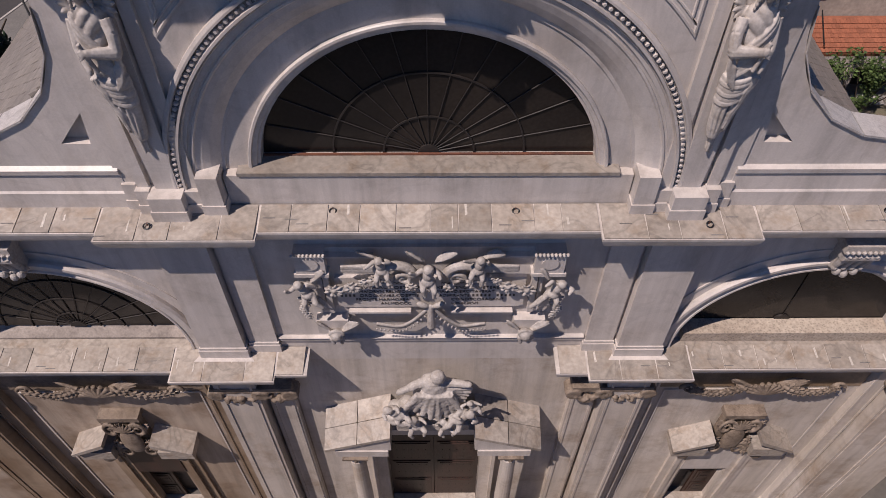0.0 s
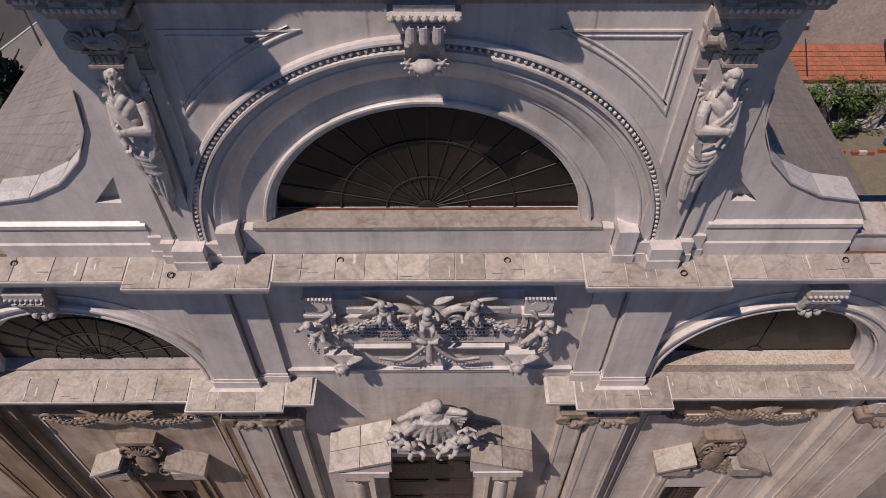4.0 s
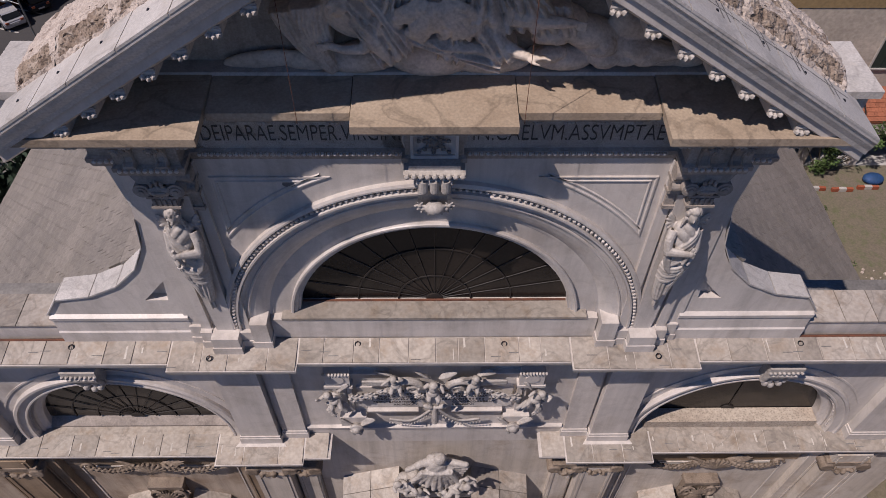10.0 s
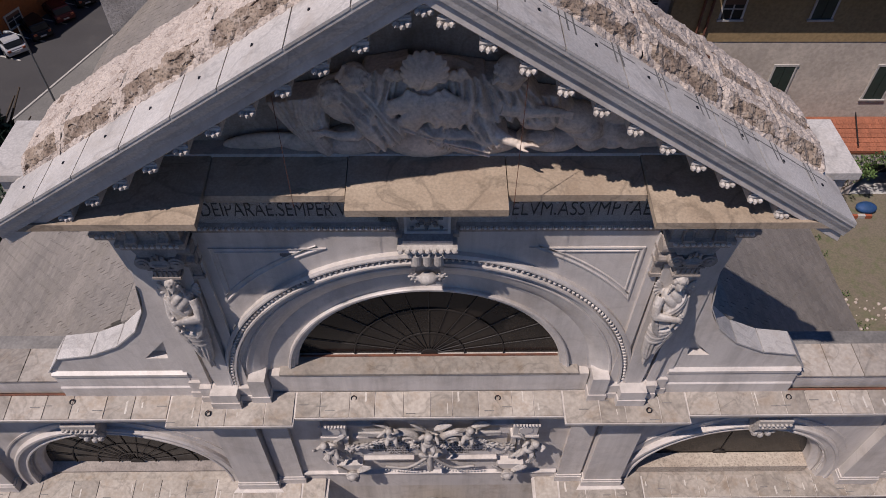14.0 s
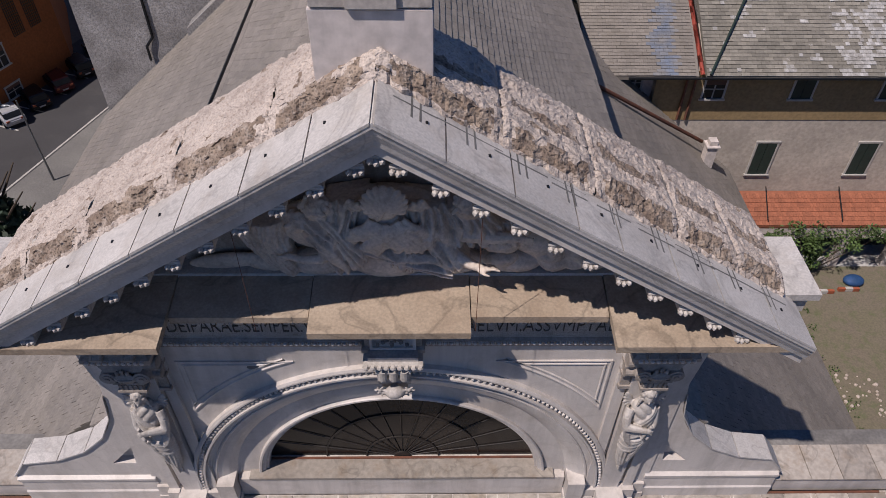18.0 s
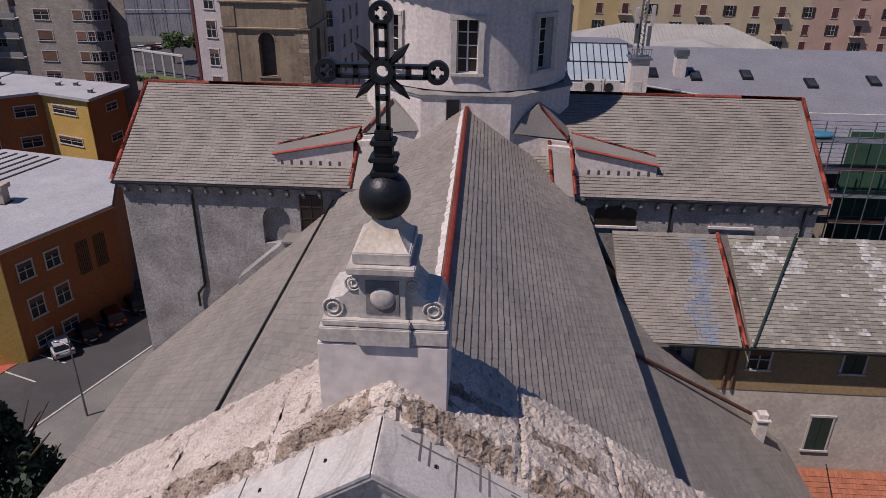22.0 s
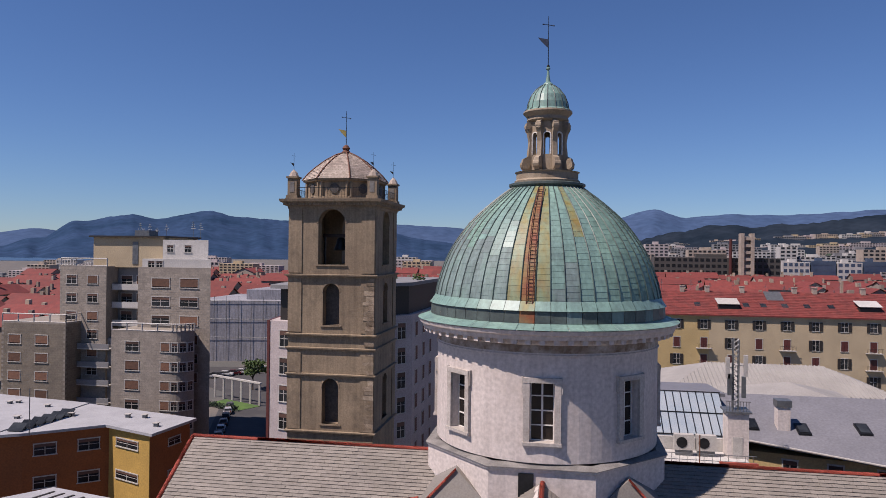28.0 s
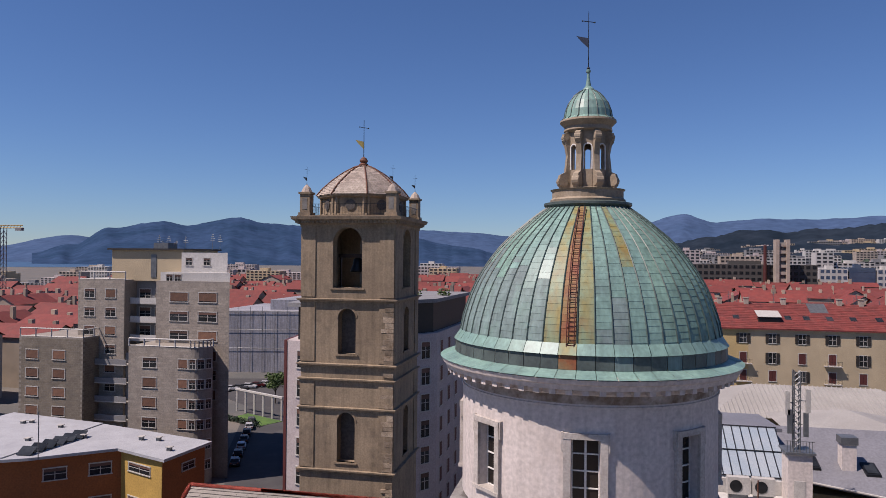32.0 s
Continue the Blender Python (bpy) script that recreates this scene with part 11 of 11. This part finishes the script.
for j in range(-3, 17):
    y = 205 + 24 * j + (j > 8) * 10 * (j - 8)
    for i in range(-16, 30):
        x = i * 24 + rt.uniform(-5, 5) + 4 * (j % 3)
        if rt.random() < 0.06:
            continue
        if -126 < x < -58 and y < 256:
            continue
        if (-140 < x < -60 and y < 240) or (y < 200 and x > -140):
            continue
        w, d = rt.uniform(19, 25), rt.uniform(12, 18)
        z = rt.uniform(13.5, 19.5) + (2 if y < 260 and x > 20 else 0) - 3.0 * (x < -150)
        gable(VW, FW, VR, FR, x, y, w, d, z, rt.uniform(2.6, 4.2), rt.choice((0, 0, 0, math.pi / 2)) + rt.uniform(-0.1, 0.1))
        for q in range(rt.randint(1, 3)):
            cx, cy = x + rt.uniform(-8, 8), y + rt.uniform(-3, 3)
            k = len(VP)
            hh = z + rt.uniform(3.5, 6.0)
            ww = rt.uniform(0.4, 0.9)
            VP += [(cx + a * ww, cy + b * ww, zz) for zz in (z, hh) for a, b in ((-1, -1), (1, -1), (1, 1), (-1, 1))]
            FP_ += [(k, k + 1, k + 5, k + 4), (k + 1, k + 2, k + 6, k + 5), (k + 2, k + 3, k + 7, k + 6), (k + 3, k, k + 4, k + 7), (k + 4, k + 5, k + 6, k + 7)]
adopt("house_walls", mesh_of("house_walls", VW, FW, WALLS_FAR), town, "", "stuff")
adopt("red_roofs", mesh_of("red_roofs", VR, FR, RED_ROOF), town, "", "stuff")
adopt("chimneys", mesh_of("chimneys", VP, FP_, WALLS_FAR), town, "", "stuff")
for i in range(60):
    antenna(20 + rt.uniform(0, 160), 200 + rt.uniform(0, 70), 21.5, rt.uniform(2, 4))


# far apartment blocks with window bands, each its own house
def slab_house(x, y, w, d, z, mat, floors, label, group="far apartment blocks", glass=PANE):
    h = house("apartment_block", (x, y), label, "building", group)
    block(h, "wall", rect(x - w / 2, x + w / 2, y - d / 2, y + d / 2), G, z, mat)
    fh = (z - 6) / floors
    V, F = [], []
    n = max(3, int(w / 4))
    for j in range(floors):
        zz = 6 + fh * j + fh * 0.35
        for i in range(n):
            cx = x - w / 2 + w * (i + 0.5) / n
            k = len(V)
            for yy in (y - d / 2 - 0.12,):
                V += [(cx - w / n * 0.32, yy, zz), (cx + w / n * 0.32, yy, zz), (cx + w / n * 0.32, yy, zz + fh * 0.5), (cx - w / n * 0.32, yy, zz + fh * 0.5)]
            F.append((k, k + 1, k + 2, k + 3))
    adopt("window_band", mesh_of("window_band", V, F, glass), h, "", "stuff")
    block(h, "roof_house", rect(x - w * 0.15, x + w * 0.1, y - 2, y + 3), z, z + 2.6, mat)
    return h


FARC = [WHITE_WALL, CREAM, GREY_WALL, PALE_PINK, OLD_WALL]
FARC_DIM = [GREY_WALL, GREY_WALL, OLD_WALL, PALE_PINK, WHITE_WALL]
rf = random.Random(41)
for k in range(90):
    az = radians(rf.uniform(-52, 40))
    D = rf.uniform(620, 1150)
    x, y = D * math.sin(az), D * math.cos(az)
    w = rf.uniform(22, 60)
    zt = rf.uniform(17, 32) + (6 if az > 0 else -3) - (9 if math.degrees(az) < -32 else 0)
    slab_house(x, y, w, 14, zt, rf.choice(FARC), rf.randint(4, 8), "far pale apartment block above the red roofs")
# recognisable large buildings on the right
slab_house(115, 560, 90, 20, 33, plaster("dark_concrete", (0.075, 0.07, 0.065)), 6, "far dark concrete block with window bands")
OFFICE_G = material("blue_office_glass", (0.043, 0.068, 0.119), (0.068, 0.093, 0.145), 0.1, 0.1, 0.0)
for i, (x, w, m) in enumerate(((183, 20, WHITE_WALL), (203, 18, OFFICE_G), (222, 18, WHITE_WALL), (240, 16, OFFICE_G), (257, 16, WHITE_WALL))):
    slab_house(x, 600, w, 20, 30 + (i % 2), m, 5, "far office block with blue glass front", "far offices", OFFICE_G)
bt = house("concrete_tower", (134, 545), "far tall concrete tower with a slim chimney", "tower")
for dx in (-4.0, 3.0):
    block(bt, "shaft", rect(134 + dx, 134 + dx + 2.2, 540, 548), G, 51, OLD_WALL)
for j in range(9):
    block(bt, "floor", rect(130.5, 138.6, 541, 547), 6 + 5 * j, 8.2 + 5 * j, OLD_WALL)
block(bt, "core", rect(131, 138, 543.5, 547), G, 49, GREY_WALL)
bm = B(); rod(bm, (124.5, 548, G), (124.5, 548, 47), 1.4, 1.1, 12); part("chimney", bm, SHUTTER_RED, bt)
for x, y, z, lb_ in ((-311, 328.5, 51, "yellow tower crane far off by the sea"), (-178, 640, 42, "yellow tower crane far off over the town")):
    cr = thing("tower_crane", (x, y, G), lb_, "crane", "tower cranes")
    bm = B()
    for i, j in ((-1, -1), (1, -1), (1, 1), (-1, 1)):
        rod(bm, (x + i, y + j, G), (x + i, y + j, z), 0.25, seg=4)
    for k in range(int((z - G) / 2.4)):
        rod(bm, (x - 1, y - 1, G + 2.4 * k), (x + 1, y - 1, G + 2.4 * k + 2.4), 0.18, seg=4)
        rod(bm, (x + 1, y + 1, G + 2.4 * k), (x - 1, y + 1, G + 2.4 * k + 2.4), 0.18, seg=4)
    part("tower", bm, METAL, cr)
    bm = B()
    for a in (-0.7, 0.7):
        rod(bm, (x - 24, y, z + a), (x + 12, y, z + a), 0.25, seg=4)
    for k in range(18):
        rod(bm, (x - 24 + 2 * k, y, z - 0.7), (x - 23 + 2 * k, y, z + 0.7), 0.15, seg=4)
    part("jib", bm, YELLOW, cr)
    bm = B(); box(bm, x + 8, x + 12, y - 1, y + 1, z - 2.2, z - 0.6); part("counterweight", bm, GREY_WALL, cr)


# ---- hills and sea ----
def hills(name, dist, az0, az1, peaks, base, mat, label, n=240, rough=0.12, seed=0):
    """A far ridge: height in degrees above the horizon along the bearing, set by the peaks (bearing, degrees)."""
    V, F = [], []
    for i in range(n + 1):
        az = az0 + (az1 - az0) * i / n
        h = 0.0
        for (a0, h0), (a1, h1) in zip(peaks, peaks[1:]):
            if a0 <= az <= a1:
                t = (az - a0) / (a1 - a0)
                t = t * t * (3 - 2 * t)
                h = h0 + (h1 - h0) * t
        h += rough * noise.noise((az * 0.6 + seed, 0, seed)) + rough * 0.4 * noise.noise((az * 2.5 + seed, 1, seed))
        zt = 36 + dist * math.tan(radians(max(0.02, h)))
        for u in range(7):
            t = u / 6
            d = dist * (0.72 + 0.28 * t)
            z = base + (zt - base) * t ** 1.2 + (dist * 0.004) * noise.noise((az * 1.1 + seed, t * 5, seed)) * math.sin(math.pi * t)
            V.append((d * math.sin(radians(az)), d * math.cos(radians(az)), z))
    for i in range(n):
        for u in range(6):
            k = i * 7 + u
            F.append((k, k + 7, k + 8, k + 1))
    ob = new(name, mesh_of(name, V, F, mat))
    ob.data.shade_smooth()
    return tagged(ob, label, "hills", kind="structure")


# aerial haze is mixed into the blue base colours of these hills
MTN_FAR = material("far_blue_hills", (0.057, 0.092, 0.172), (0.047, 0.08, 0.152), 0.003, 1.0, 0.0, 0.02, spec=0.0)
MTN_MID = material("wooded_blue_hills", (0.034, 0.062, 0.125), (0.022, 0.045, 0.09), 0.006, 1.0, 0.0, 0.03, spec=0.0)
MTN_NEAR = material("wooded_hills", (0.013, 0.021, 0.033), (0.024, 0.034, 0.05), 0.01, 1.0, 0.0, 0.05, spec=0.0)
hills("backdrop_far_hills", 4500, -62, 48, [(-62, 0.6), (-44, 0.5), (-40, 1.3), (-37, 1.1), (-27, 1.6), (-20, 1.6), (-16, 2.2), (-10, 2.0), (-5, 1.6), (0, 2.0), (4, 2.7), (6.9, 3.4), (9.5, 2.8), (13, 3.0), (17, 2.9), (22, 3.2), (30, 3.5), (48, 2.5)], -20, MTN_FAR, "distant mountain ridge, blue with painted haze", seed=1)
hills("backdrop_mid_hills", 3600, -42, -6, [(-42, 0.0), (-39.5, 0.7), (-37, 1.9), (-33.5, 2.5), (-31.5, 2.2), (-28.5, 2.9), (-25.5, 2.5), (-22, 2.3), (-19, 2.1), (-15, 1.6), (-10, 0.8), (-6, 0.0)], -10, MTN_MID, "wooded headland hills above the town, blue with painted haze", seed=4)
hills("backdrop_near_hills", 1900, 0, 48, [(0, 0.0), (3, 0.8), (6, 1.1), (9, 1.7), (12, 2.2), (15, 2.1), (18, 2.3), (22, 2.8), (28, 3.4), (36, 3.8), (48, 3.0)], 0, MTN_NEAR, "wooded hillside with scattered villas, dark blue with painted haze", seed=7, rough=0.25)
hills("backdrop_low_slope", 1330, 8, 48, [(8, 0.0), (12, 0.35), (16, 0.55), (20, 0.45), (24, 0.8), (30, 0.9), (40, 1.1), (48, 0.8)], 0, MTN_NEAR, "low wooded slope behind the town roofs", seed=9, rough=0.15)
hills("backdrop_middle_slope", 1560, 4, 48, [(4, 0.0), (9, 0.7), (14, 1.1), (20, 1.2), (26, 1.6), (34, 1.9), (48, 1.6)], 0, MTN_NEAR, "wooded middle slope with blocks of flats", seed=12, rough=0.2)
for k in range(110):
    az = rf.uniform(5, 40)
    D, lift = ((1350, 0.5), (1590, 1.35))[k % 2]
    D += rf.uniform(0, 60)
    zt = 36 + D * math.tan(radians(lift * min(1.0, (az - 2) / 22) + rf.uniform(0.12, 0.5)))
    slab_house(D * math.sin(radians(az)), D * math.cos(radians(az)), rf.uniform(22, 62), 14, zt, rf.choice(FARC), max(5, int(zt / 4)), "far pale block of flats on the wooded slope", "hillside flats")
for k in range(95):
    az = rf.uniform(6, 42)
    D = rf.uniform(680, 1250)
    zt = 36 + D * math.tan(radians(rf.uniform(-0.5, 0.75)))
    slab_house(D * math.sin(radians(az)), D * math.cos(radians(az)), rf.uniform(14, 40), 14, zt, rf.choice(FARC_DIM), max(6, int(zt / 3.6)), "pale apartment block among trees at the town's edge", "edge of town flats")
bm = B(); prism(bm, [(-2.2 * 1300, 1050), (-2.2 * 4900, 4900), (-0.62 * 4900, 4900), (-0.75 * 1700, 1700)], "z", G + 0.2, G + 0.5)
solo("sea", bm, material("sea_water", (0.038, 0.076, 0.136), (0.043, 0.085, 0.153), 0.002, 0.35, 0.0, 0.02), "calm blue sea beyond the town", "water", kind="structure")
bm = B()
for k in range(500):
    az = radians(rf.uniform(7, 44))
    D = rf.uniform(900, 1300)
    zt = 36 + D * math.tan(radians(rf.uniform(-0.9, 0.3)))
    for q in range(3):
        ball(bm, (D * math.sin(az) + rf.uniform(-14, 14), D * math.cos(az) + rf.uniform(-5, 5), zt - 8 + rf.uniform(-2, 2)), (rf.uniform(3, 6), rf.uniform(3, 6), rf.uniform(2.5, 4.5)), 1)
solo("far_wood", bm, LEAF_DARK, "dark clumps of trees between the far flats", "trees", kind="stuff")
villas = thing("hillside_villas", (500, 1500, 40), "pale villas scattered over the wooded hillside", "houses", kind="stuff")
VW, FW, VR, FR = [], [], [], []
for k in range(170):
    az = radians(rf.uniform(6, 40))
    t = rf.uniform(0.0, 0.55)
    D = 1900 * (0.72 + 0.28 * t) - 15
    zt = 36 + 1900 * math.tan(radians(1.9))
    z = (zt) * t ** 1.2
    w = rf.uniform(8, 26)
    x, y = D * math.sin(az), D * math.cos(az)
    k_ = len(VW)
    hh = rf.uniform(7, 14)
    VW += [(x + a * w / 2, y + b * 5, zz) for zz in (z - 12, z + hh) for a, b in ((-1, -1), (1, -1), (1, 1), (-1, 1))]
    FW += [tuple(k_ + q for q in f) for f in ((0, 1, 5, 4), (1, 2, 6, 5), (2, 3, 7, 6), (3, 0, 4, 7), (4, 5, 6, 7))]
adopt("villa_walls", mesh_of("villa_walls", VW, FW, material("far_villa_walls", (0.397, 0.358, 0.32), (0.32, 0.282, 0.243), 0.02, 0.9, 0.0, 0.2, spread=0.35, island=True)), villas, "", "stuff")
